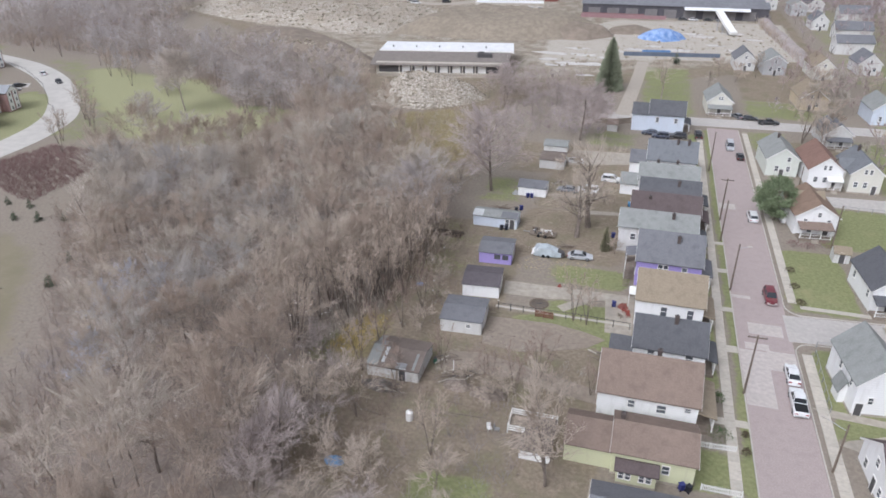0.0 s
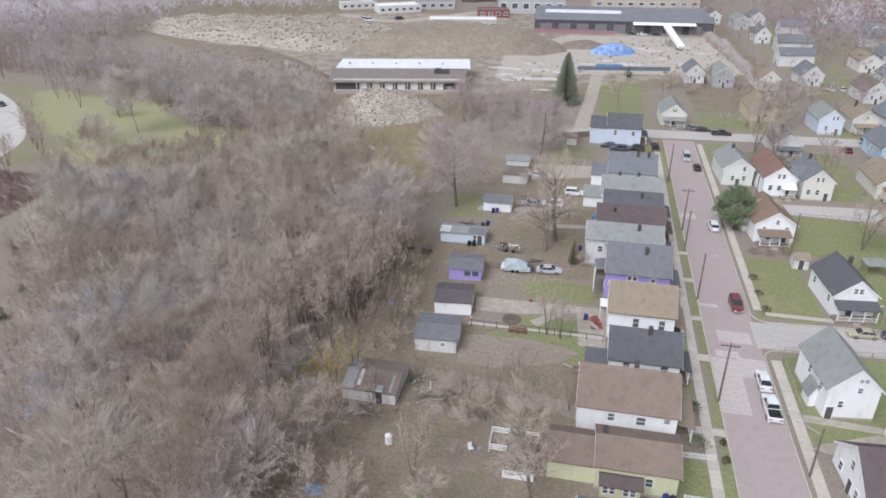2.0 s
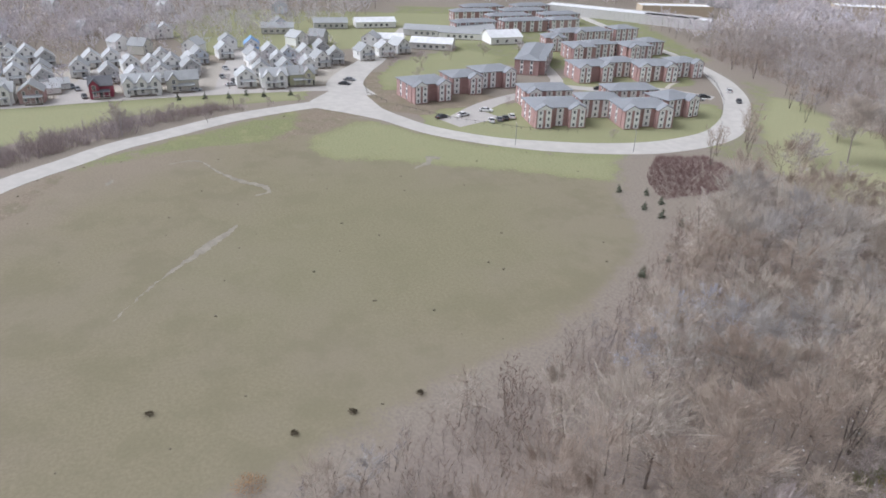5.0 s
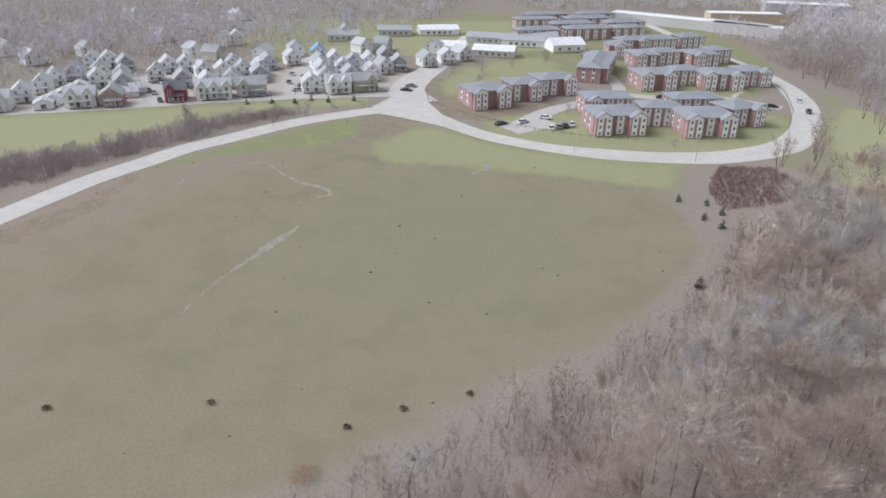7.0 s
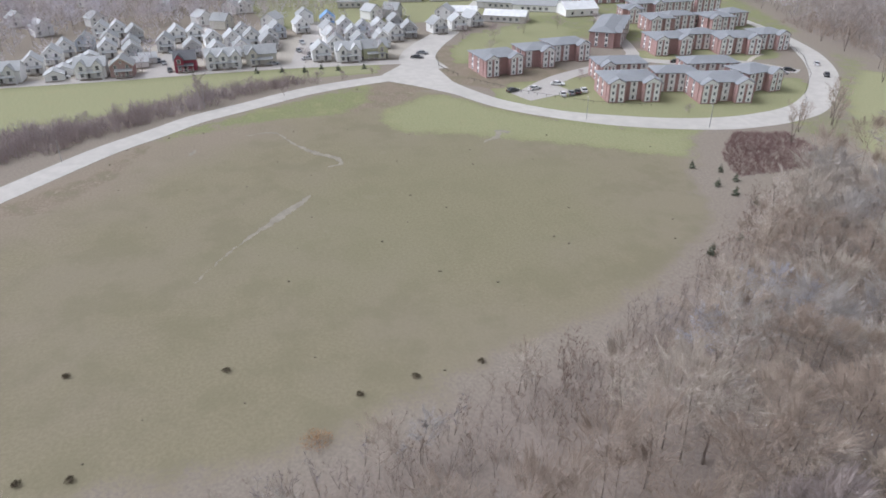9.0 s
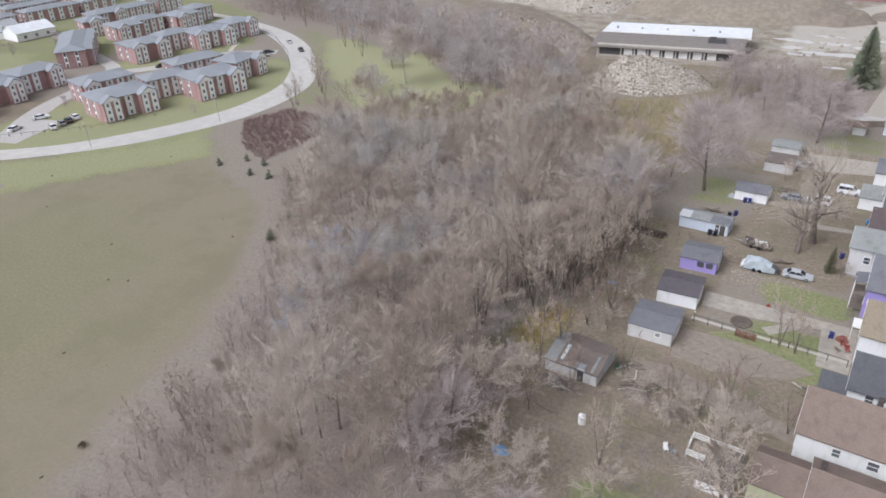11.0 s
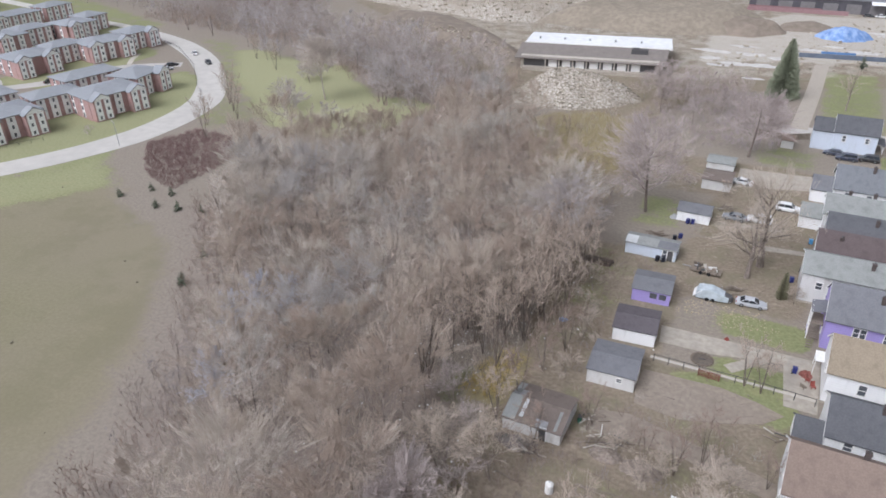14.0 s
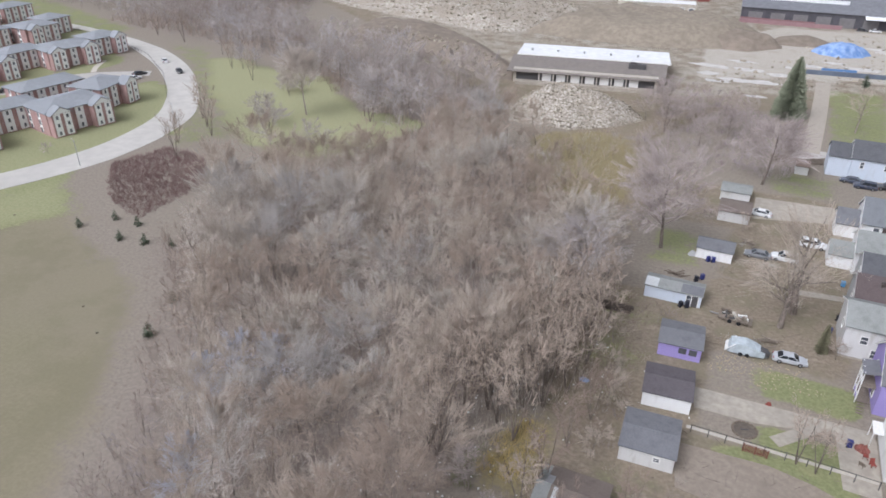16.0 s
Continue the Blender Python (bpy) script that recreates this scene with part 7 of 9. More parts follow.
for n, (x, y, s) in enumerate([(-36, 66, 1.0), (-33, 71, 0.8), (-37, 58, 1.1), (-31, 61, 0.9), (-28, 54, 1.0), (-33, 47, 1.1), (-27, 47, 0.95), (-38, 76, 0.9), (-24, 58, 0.7), (-22, 49, 0.8)]):
    plant("bare_tree", TREE_S, x, y, 59 * n, s, "pinkish-brown many-stemmed bare tree beside the rough lot", "bushy trees by the rough lot", TWIG_PINK if n % 2 else TWIG)
for n, (x, y, s) in enumerate([(-8.8, 76.3, 0.7), (-6.0, 79.1, 0.75), (-20.4, 79.2, 0.6), (-25.7, 73.9, 0.65), (-12.5, 76, 0.6), (-30, 80, 0.9), (-29.5, 88, 0.85), (-28, 94, 0.8), (1.5, 79.0, 0.5)]):
    plant("bare_tree", TREE_C, x, y, 43 * n, s, "slim dark-stemmed bare tree in the back yards", "slim yard trees", TWIG_FRINGE)
for x, y, s in ((-33.2, 53.5, 0.72), (-35.5, 50.5, 0.6)):
    plant("bare_tree", TREE_P, x, y, 200 * s, s, "pale pinkish bare tree at the edge of the rough lot", "pinkish bare trees", TWIG_PINK)
for x, y, s in ((-71.0, 77.0, 0.85), (-68.0, 80.5, 0.75), (-74.0, 73.5, 0.7), (-64.7, 60.2, 0.8)):
    plant("bare_tree", TREE_D, x, y, 40 * s, s, "bluish-grey bare tree standing in the woods", "bluish trees in the woods", TWIG_BLUE)
for n, (x, y, s) in enumerate([(-286, 92, 0.8), (-280, 104, 0.9), (-292, 122, 0.9), (-262, 96, 0.6), (-214, 112, 0.5), (-178, 152, 0.55), (-224, 176, 0.55), (-262, 176, 0.6), (-258, 200, 0.6), (-300, 160, 0.7), (-296, 140, 0.8), (-220, 140, 0.45), (-172, 128, 0.4)]):
    plant("bare_tree", TREE_S, x, y, 73 * n, s, "small bare tree on the grass among the apartments", "trees among the apartments", TWIG_BRUSH)
plant("park_tree", TREE_R, -132.6, 181.0, 30, 1.35, "tall round-crowned bare tree on the park lawn", "park trees", TWIG_PALE, (0, -4))
for n, (x, y, s) in enumerate([(-149, 195.5, 0.75), (-146, 198, 0.7), (-152, 196.5, 0.55), (-138.5, 170, 1.1), (-135, 167, 1.0), (-142, 172, 0.9), (-116, 160, 1.0), (-127, 156.7, 1.35), (-113.4, 183.8, 1.9), (-147.3, 193.4, 0.9)]):
    plant("park_bush", TREE_S, x, y, 77 * n, s, "round dark bare bush on the park lawn", "park bushes", TWIG_GREY)
for n, (x, y, s) in enumerate([(-112.5, 184.2, 1.0), (-117, 187, 0.85), (-107, 187, 0.9), (-121, 194, 0.9), (-128, 201, 0.95), (-138, 208, 0.9), (-152, 213, 0.85), (-164, 214, 0.8), (-179.5, 211.5, 0.6), (-175.5, 214, 0.55), (-186, 218, 0.7), (-199, 224, 0.8)]):
    plant("park_tree", TREE_D, x, y, 50 * n, s, "broad brownish bare tree at the border of the park lawn", "park trees", TWIG_GREY)
for n, (x, y) in enumerate([(-148.8, 147.7), (-144.8, 155.5), (-150.7, 160.5), (-156.5, 165.4), (-167.9, 201.9), (-183.7, 210.8), (-142, 139.8), (-224.8, 232.5), (-242.3, 236.6)]):
    plant("bare_tree", TREE_C, x, y, 41 * n, 0.75 + 0.08 * (n % 4), "thin bare tree beside the ring road", "trees by the ring road")
for n, (x, y) in enumerate([(-37, 92), (-40, 96), (-38.5, 101), (-36.5, 106), (-41, 90), (-43, 86), (-36, 111), (-34.5, 116), (-45, 80), (-43.7, 79.5), (-35.5, 98), (-44, 92), (-33.5, 121), (-32.4, 97.5), (-38.2, 103), (-42, 101), (-33, 111.5), (-34.8, 108.8), (-41.6, 93), (-34.5, 93.6), (-46, 98), (-43, 106), (-38, 115), (-47, 88), (-40, 110), (-39, 88), (-37, 95.5), (-34.5, 101), (-31.5, 105), (-36, 86), (-31, 116)]):
    plant("bare_tree", TREE_C, x, y, 53 * n, 0.95 + 0.06 * (n % 5), "tall thin leafless tree at the edge of the yards", "trees by the yards")


def conifer(name, x, y, h, r, label, needle, tiers=14, per=15, seed=1, group="", bare=0.08, taper=0.85):
    """An evergreen: trunk, and drooping boughs in tiers made of many small sprays."""
    rnd = random.Random(seed)
    t = thing(name, x, y, label, "tree", group=group)
    part("trunk", Geo().tube((0, 0, -0.1), (0, 0, h * 0.96), h * 0.017, h * 0.003, 7), BARK, t)
    g = Geo()
    for i in range(tiers):
        k = (i + 0.5) / tiers
        z, rr = h * (bare + (1 - bare) * k), r * (1 - k) ** taper + 0.08 * r
        for _ in range(per):
            a = rnd.uniform(0, 2 * math.pi)
            reach = rr * rnd.uniform(0.65, 1.1)
            d = Vector((math.cos(a), math.sin(a), -0.22 + rnd.gauss(0, 0.12)))
            s = Vector((-math.sin(a), math.cos(a), 0))
            p0 = Vector((0, 0, z + rnd.uniform(-0.3, 0.3)))
            for m in range(5):
                c = p0 + d * reach * (0.25 + 0.19 * m)
                w = reach * 0.16 * (1.25 - 0.15 * m)
                up = Vector((0, 0, rnd.uniform(0.02, 0.10) * rr))
                g.add([c - d * w, c + s * w * rnd.uniform(0.6, 1.1) - up * 2, c + d * w * 1.3 + up, c - s * w * rnd.uniform(0.6, 1.1) - up * 2], [(0, 1, 2), (0, 2, 3)])
    part("crown", g, needle, t)
    return t


conifer("spruce", -8.1, 241.1, 17.4, 4.3, "tall dark green spruce beside the gravel lane", SPRUCE, 28, 56, 3, bare=0.03, taper=0.72)
conifer("spruce", 14.2, 284.9, 5.0, 1.6, "small dark spruce at the site fence", NEEDLE, 10, 12, 4)
conifer("arborvitae", 0.0, 123.4, 5.0, 0.85, "narrow olive-brown arborvitae beside a house", plain("olive_needles", lin(118, 114, 92), 0.9, 0.3, 4.0), 26, 46, 5, bare=0.02, taper=0.5)
def pine(x, y, h, r, label, needle, seed, clumps=110):
    """A loose rounded pine: limbs that end in tufts of long needles."""
    rnd = random.Random(seed)
    t = thing("pine", x, y, label, "tree")
    part("trunk", Geo().tube((0, 0, -0.1), (0.2, 0.1, h * 0.85), h * 0.022, h * 0.006, 7), BARK, t)
    limbs, g = Geo(), Geo()
    for n in range(clumps):
        a, k = rnd.uniform(0, 2 * math.pi), (n + rnd.random()) / clumps
        reach = r * (0.25 + 0.75 * math.sin(math.pi * (0.18 + 0.80 * k))) * rnd.uniform(0.45, 1.08)
        c = Vector((reach * math.cos(a), reach * math.sin(a), h * (0.2 + 0.74 * k) + rnd.gauss(0, 0.25)))
        limbs.tube((0, 0, max(0.6, c.z - 0.9)), c, 0.05, 0.015, 3)
        for _ in range(90):
            d = Vector((rnd.gauss(0, 1), rnd.gauss(0, 1), rnd.gauss(0.35, 0.8))).normalized()
            o = c + Vector((rnd.gauss(0, 0.45), rnd.gauss(0, 0.45), rnd.gauss(0, 0.28)))
            w = d.cross(Vector((rnd.gauss(0, 1), rnd.gauss(0, 1), 0.3))).normalized() * 0.10
            g.add([o - w, o + w, o + d * rnd.uniform(0.4, 0.8)], [(0, 1, 2)])
    part("limbs", limbs, BARK, t)
    part("crown", g, needle, t)


pine(33.0, 147.0, 9.6, 4.3, "rounded yellow-green pine between house and street", PINEGREEN, 6)
for n, (x, y, h) in enumerate([(-133.6, 103.9, 2.3), (-129.6, 109.3, 2.2), (-123.6, 109.4, 2.3), (-122.2, 103.5, 2.2), (-116.8, 104.4, 2.4), (-111.3, 105.5, 2.1), (-97.8, 91.8, 2.0), (-94.1, 82.7, 2.8)]):
    conifer("young_spruce", x, y, h, h * 0.42, "small dark young spruce on the meadow", NEEDLE, 8, 10, 20 + n, "young spruces", 0.03)
for n, (x, y) in enumerate([(-253.7, 5), (-252.8, 13.9), (-250.5, 21.7), (-253.6, 28.1), (-249.6, 33.7), (-249.4, 43)]):
    conifer("young_spruce", x, y, 2.6, 1.1, "small dark spruce on the roadside grass", NEEDLE, 8, 10, 40 + n, "roadside spruces", 0.03)


def shrub(x, y, r, h, label, material, seed, name="shrub", leaves=260, size=0.16, group=""):
    """A leafy or twiggy bush: many small leaves round a few stems."""
    rnd = random.Random(seed)
    t = thing(name, x, y, label, "shrub", group=group)
    stems, g = Geo(), Geo()
    for _ in range(6):
        a = rnd.uniform(0, 6.28)
        stems.tube((0, 0, -0.05), (0.5 * r * math.cos(a), 0.5 * r * math.sin(a), h * 0.7), 0.03, 0.01, 4)
    for _ in range(leaves):
        a, b, k = rnd.uniform(0, 6.28), rnd.uniform(-0.2, 1.57), rnd.uniform(0.6, 1.05)
        p = Vector((r * k * math.cos(a) * math.cos(b), r * k * math.sin(a) * math.cos(b), h * (0.45 + 0.55 * k * math.sin(b))))
        u, w = Vector((rnd.gauss(0, 1), rnd.gauss(0, 1), rnd.gauss(0, 1))).normalized(), Vector((rnd.gauss(0, 1), rnd.gauss(0, 1), rnd.gauss(0, 1))).normalized()
        g.add([p, p + u * size, p + w * size], [(0, 1, 2)])
    part("stems", stems, BARK, t)
    part("foliage", g, material, t)


BROWNLEAF = plain("dry_brown_leaves", lin(92, 82, 66), 0.95, 0.25, 4.0)
shrub(18.6, 82.2, 0.95, 1.7, "round clipped dark green shrub before the white house", LEAFGREEN, 1, leaves=420)
shrub(18.4, 75.0, 1.7, 1.5, "loose green hedge before the white house", LEAFGREEN, 2, leaves=500)
shrub(21.5, 72.5, 0.6, 1.3, "dark leafless shrub on the verge", BROWNLEAF, 3)
shrub(21.6, 76.0, 0.5, 1.0, "dark leafless shrub on the verge", BROWNLEAF, 4)
for n, (x, y) in enumerate([(33.3, 118), (33.6, 112.5), (33.4, 124), (44, 133.5), (38, 134.5), (49, 134.5), (41, 136), (35.5, 135)]):
    shrub(x, y, 1.0 + 0.5 * (n > 2), 0.9 + 0.3 * (n > 2), "reddish-brown bare bushes along the lot line", BROWNLEAF if n < 3 else TWIG_RED, 10 + n, group="bushes along the lots")
for n, (x, y) in enumerate([(-74.8, 29.9), (-74.1, 19.5), (-72.4, 11), (-82.9, -7.1), (-67.3, -31.7), (-66.3, -25.6), (-87.8, -29.6), (-110.4, 59.1), (-139.7, 82.7), (-149.7, 69), (-118.1, 72.8), (-159.6, 61.2)][:7]):
    shrub(x, y, 0.6, 0.55, "dark low tussock on the meadow", BROWNLEAF, 30 + n, "tussock", 160, 0.18, "meadow tussocks")
shrub(-64.6, 4, 2.2, 1.2, "rust-brown bush at the meadow's edge", plain("rust_leaves", lin(170, 132, 98), 0.95, 0.2, 3.0), 50, leaves=800, size=0.14)
GOLDTWIG = twig_material("golden_bramble", [lin(186, 162, 104), lin(198, 176, 118)], 0.15)
thicket("undergrowth", BRUSH, spots(scatter([(-45, 80), (-38, 84), (-33, 93), (-30, 104), (-30, 114), (-36, 118), (-40, 100)], 1.5, 341, 0.8), 342, range(4), 0.5, 1.3), "brownish shoots and saplings below the trees by the yards", TWIG)
DULLGOLD = twig_material("dull_golden_scrub", [lin(160, 144, 116), lin(172, 156, 124), lin(158, 142, 130)], 0.2)
thicket("brambles", BRUSH, spots(scatter(GLADE, 1.5, 331, 0.8), 332, range(4), 0.3, 0.8), "dull golden-brown scrub in the clearing behind the woods", DULLGOLD)
for n, (x, y, z) in enumerate([(-36, 150, 0.5), (-42, 158, 0.45), (-50, 168, 0.5), (-38, 172, 0.4), (-56, 182, 0.45), (-45, 146, 0.55), (-46, 186, 0.35)]):
    plant("bare_tree", TREE_C, x, y, 37 * n, z, "small thin bare tree in the golden scrub", "small trees in the scrub")
GREENTWIG = twig_material("green_bramble", [lin(112, 124, 78), lin(130, 138, 92)], 0.2)
thicket("brambles", BRUSH_DENSE, spots(scatter([(-38.5, 79), (-34, 79), (-32.5, 82.5), (-32.5, 89.5), (-35.5, 90), (-38.5, 84)], 0.8, 141, 0.9), 142, range(4), 0.2, 0.5), "golden-yellow brambles below the trees", GOLDTWIG)
thicket("brambles", BRUSH_DENSE, spots(scatter([(-41, 76), (-37, 76), (-38.6, 80), (-38.8, 84), (-40, 83.5)], 0.8, 143, 0.9), 144, range(4), 0.2, 0.45), "green brambles below the trees", GREENTWIG)


# ---- vehicles ----
def loft(sections):
    """A closed body through sections along x, each a list of (y, z)."""
    g, n = Geo(), len(sections[0][1])
    g.v = [(x, y, z) for x, sec in sections for y, z in sec]
    for s in range(len(sections) - 1):
        g.f += [(s * n + i, s * n + (i + 1) % n, (s + 1) * n + (i + 1) % n, (s + 1) * n + i) for i in range(n)]
    g.f += [tuple(range(n))[::-1], tuple(range((len(sections) - 1) * n, len(sections) * n))]
    return g


def body_section(w, z):
    return [(-w * 0.94, 0.24), (-w, 0.42), (-w, z - 0.16), (-w * 0.93, z), (w * 0.93, z), (w, z - 0.16), (w, 0.42), (w * 0.94, 0.24)]


def paint(name, c):
    k = Nodes(name)
    col = k.mix(k.ramp(k.noise(1.5, 4), 0.45, 0.75, 0, 0.3), c, shade(lin(150, 140, 128), 1.0))
    k.bsdf.inputs["Coat Weight"].default_value = 0.5
    return k.done(col, 0.35, spec=0.5)


PAINTS = {n: paint(f"{n}_car_paint", lin(*c)) for n, c in dict(white=(224, 224, 224), silver=(178, 180, 184), red=(112, 40, 50), black=(36, 38, 42), navy=(48, 56, 74), gold=(172, 160, 140), rust=(146, 138, 134), grey=(120, 122, 126)).items()}
CAR_MESHES = {}


def car(x, y, deg, colour, kind="sedan", label="", group="", z=0.0):
    """A car that faces its own +x: body, glasshouse, roof, lamps, and wheels with rims."""
    L, W = {"sedan": (4.7, 0.9), "suv": (4.8, 0.95), "pickup": (5.7, 0.98), "van": (5.2, 1.0)}[kind]
    if kind not in CAR_MESHES:
        h = {"sedan": 0.95, "suv": 1.1, "pickup": 1.1, "van": 1.15}[kind]
        nose = 0.72 if kind == "sedan" else 0.9
        m = {}
        if kind == "pickup":
            m["body"] = loft([(-L / 2, body_section(W * 0.95, h - 0.05)), (-L / 2 + 0.1, body_section(W, h)), (0.3, body_section(W, h)), (1.2, body_section(W, h)), (L / 2 - 0.4, body_section(W * 0.97, h - 0.08)), (L / 2, body_section(W * 0.88, nose))])
            c0, c1, c2, c3, top = -0.75, -0.55, 0.75, 1.5, 1.78
            m["cargo_bed"] = Geo().box(-L / 2 + 0.15, -W + 0.14, h + 0.004, -0.95, W - 0.14, h + 0.02)
        else:
            tail = h if kind != "sedan" else h - 0.04
            m["body"] = loft([(-L / 2, body_section(W * 0.88, tail - 0.12)), (-L / 2 + 0.25, body_section(W * 0.97, tail)), (-0.9, body_section(W, h)), (0.9, body_section(W, h)), (L / 2 - 0.5, body_section(W * 0.96, h - 0.14)), (L / 2, body_section(W * 0.84, nose - 0.08))])
            c0, c1, c2, c3, top = {"sedan": (-1.75, -1.05, 0.35, 1.15, 1.42), "suv": (-2.2, -1.95, 0.4, 1.2, 1.75), "van": (-2.4, -2.2, 0.9, 1.7, 2.0)}[kind]
        h2 = h - 0.02
        lo, hi = W * 0.92, W * 0.74
        m["glasshouse"] = loft([(c0, [(-lo, h2), (lo, h2), (lo, h2 + 0.01), (-lo, h2 + 0.01)]), (c1, [(-lo, h2), (lo, h2), (hi, top - 0.04), (-hi, top - 0.04)]), (c2, [(-lo, h2), (lo, h2), (hi, top - 0.04), (-hi, top - 0.04)]), (c3, [(-lo, h2), (lo, h2), (lo, h2 + 0.01), (-lo, h2 + 0.01)])])
        m["roof"] = loft([(c1 - 0.05, [(-hi - 0.02, top - 0.05), (hi + 0.02, top - 0.05), (hi * 0.8, top), (-hi * 0.8, top)]), ((c1 + c2) / 2, [(-hi - 0.02, top - 0.05), (hi + 0.02, top - 0.05), (hi * 0.85, top + 0.04), (-hi * 0.85, top + 0.04)]), (c2 + 0.05, [(-hi - 0.02, top - 0.05), (hi + 0.02, top - 0.05), (hi * 0.8, top), (-hi * 0.8, top)])])
        p = []
        for s in (-1, 1):
            for a, b in ((c0, c1), (c3, c2), ((c1 + c2) / 2 - 0.05, (c1 + c2) / 2 - 0.05)):
                p.append(Geo().tube((a, s * lo * 1.0, h2), (b, s * hi * 1.01, top - 0.03), 0.05, 0.05, 4))
        m["pillar"] = p
        m["headlamp"] = Geo().box(-0.05, -0.2, -0.08, 0.05, 0.2, 0.08)
        m["tyre"] = Geo().tube((0, -0.11, 0), (0, 0.11, 0), 0.33, 0.33, 14)
        m["rim"] = Geo().tube((0, -0.118, 0), (0, 0.118, 0), 0.2, 0.2, 10)
        m["bumper"] = Geo().box(-0.1, -W * 0.8, 0.3, 0.08, W * 0.8, 0.5)
        CAR_MESHES[kind] = m
    m = CAR_MESHES[kind]
    c = PAINTS[colour]
    t = thing({"pickup": "pickup_truck", "van": "van"}.get(kind, "car"), x, y, label or f"{colour} {kind} parked", "car", deg, z, group)
    b = part("body", m["body"], c, t)
    part("glasshouse", m["glasshouse"], CARGLASS, t)
    part("roof", m["roof"], c, t)
    for p in m["pillar"] if x > -30 and y < 200 else ():
        part("pillar", p, c, t)
    for e in (-1, 1):
        part("bumper", m["bumper"], c if kind == "sedan" else METALGREY, t, at=pose(e * L / 2, 0, 0, 0, 0, 0 if e > 0 else 180))
    if "cargo_bed" in m:
        part("cargo_bed", m["cargo_bed"], RUBBER, t, "dark open cargo bed")
    for s in (-1, 1):
        part("headlamp", m["headlamp"], LAMP_CLEAR, b, at=pose(L / 2 - 0.03, s * W * 0.62, 0.66))
        part("tail_lamp", m["headlamp"], RED_LIGHT, b, at=pose(-L / 2 + 0.02, s * W * 0.68, 0.78))
        for e in (-0.31, 0.30):
            w = part("tyre", m["tyre"], RUBBER, t, at=pose(L * e, s * (W - 0.10), 0.33))
            part("rim", m["rim"], CHROME, w)
    return t


STREET_CARS = "cars along the brick street"
car(29.2, 84.6, 90, "white", "pickup", "white pickup truck with a dark open bed at the kerb", STREET_CARS)
car(29.3, 91.0, 90, "white", "sedan", "white sedan parked at the kerb", STREET_CARS)
car(28.7, 112.8, 272, "red", "suv", "dark red car on the brick street", STREET_CARS)
car(28.9, 146.0, 92, "white", "suv", "white car parked on the brick street", STREET_CARS)
car(27.4, 190.6, 270, "silver", "van", "silver van on the brick street", STREET_CARS)
car(29.4, 183.4, 90, "black", "sedan", "black car at the kerb", STREET_CARS)
car(47.6, 107.4, 184, "gold", "sedan", "beige sedan parked on the side street", STREET_CARS)
car(53.4, 107.8, 184, "navy", "pickup", "dark pickup truck parked on the side street", STREET_CARS)
YARD_CARS = "cars in the back yards"
car(-4.3, 118.7, 4, "silver", "sedan", "silver sedan parked on the stony lot", YARD_CARS)
car(-11.4, 169.2, 175, "white", "sedan", "white sedan beside a shed", YARD_CARS)
car(-6.0, 151.0, 178, "white", "suv", "white car in the back yard", YARD_CARS)
car(-10.6, 150.2, 178, "grey", "sedan", "dull grey wreck in the back yard", YARD_CARS)
car(-1.2, 158.9, 0, "white", "suv", "white four-wheel car behind the houses", YARD_CARS)
for x, y, deg, c, kd in ((6.8, 196.8, 178, "navy", "sedan"), (9.6, 194.4, 178, "navy", "suv"), (14.2, 195.6, 178, "black", "suv"), (19.6, 198.0, 92, "black", "pickup"), (34.8, 218.0, 4, "black", "sedan"), (39.6, 215.0, 4, "black", "pickup"), (31.4, 219.4, 120, "grey", "sedan"), (79.6, 215.6, 4, "silver", "sedan"), (72.2, 206.6, 90, "red", "sedan"), (90.4, 280, 90, "white", "sedan"), (86.3, 279.2, 90, "white", "sedan")):
    car(x, y, deg, c, kd, f"{c} {'pickup truck' if kd == 'pickup' else 'car'} parked by the cross street" if y < 260 else "white car among distant houses", "cars by the cross street")
for x, y, deg, c in ((-199.2, 99.1, 165, "white"), (-199.6, 102.2, 165, "grey"), (-200.3, 104.8, 165, "black"), (-201.4, 107.6, 165, "white"), (-207.9, 92.8, 110, "white"), (-210.8, 102.4, 60, "white"), (-209.7, 206.3, 145, "white"), (-195.5, 198.3, 325, "black"), (-205.1, 190.2, 70, "black"), (-202.5, 185.3, 70, "white"), (-226.5, 157.8, 70, "black"), (-225.4, 162.8, 70, "black"), (-223.9, 167.7, 70, "grey"), (-222.3, 175.5, 76, "black"), (-207.6, 85, 110, "black")):
    car(x, y, deg, c, "sedan", f"{c} car at the apartments", "cars at the apartments")
for n, (x, y, deg) in enumerate([(-265.2, -7.2, 92), (-264.8, 11.5, 92), (-264.8, -24.9, 10), (-276.7, -27.8, 12), (-280.6, -29.8, 12), (-265.2, -60.3, 92), (-269.2, 24.8, 100), (-275.1, 26.3, 8), (-283, 22.8, 8), (-290.8, 29.3, 8), (-281, 28.3, 8), (-297.7, 25.4, 8), (-259.9, 65.5, 60), (-265.8, 69, 60), (-264.1, 43.9, 92), (-286.4, -21.4, 12), (-294.4, -26.3, 12)]):
    car(x, y, deg, ("white", "silver", "black", "grey", "navy")[n % 5], "sedan", f"{('white', 'silver', 'black', 'grey', 'navy')[n % 5]} car on a street of the estate", "cars of the estate")
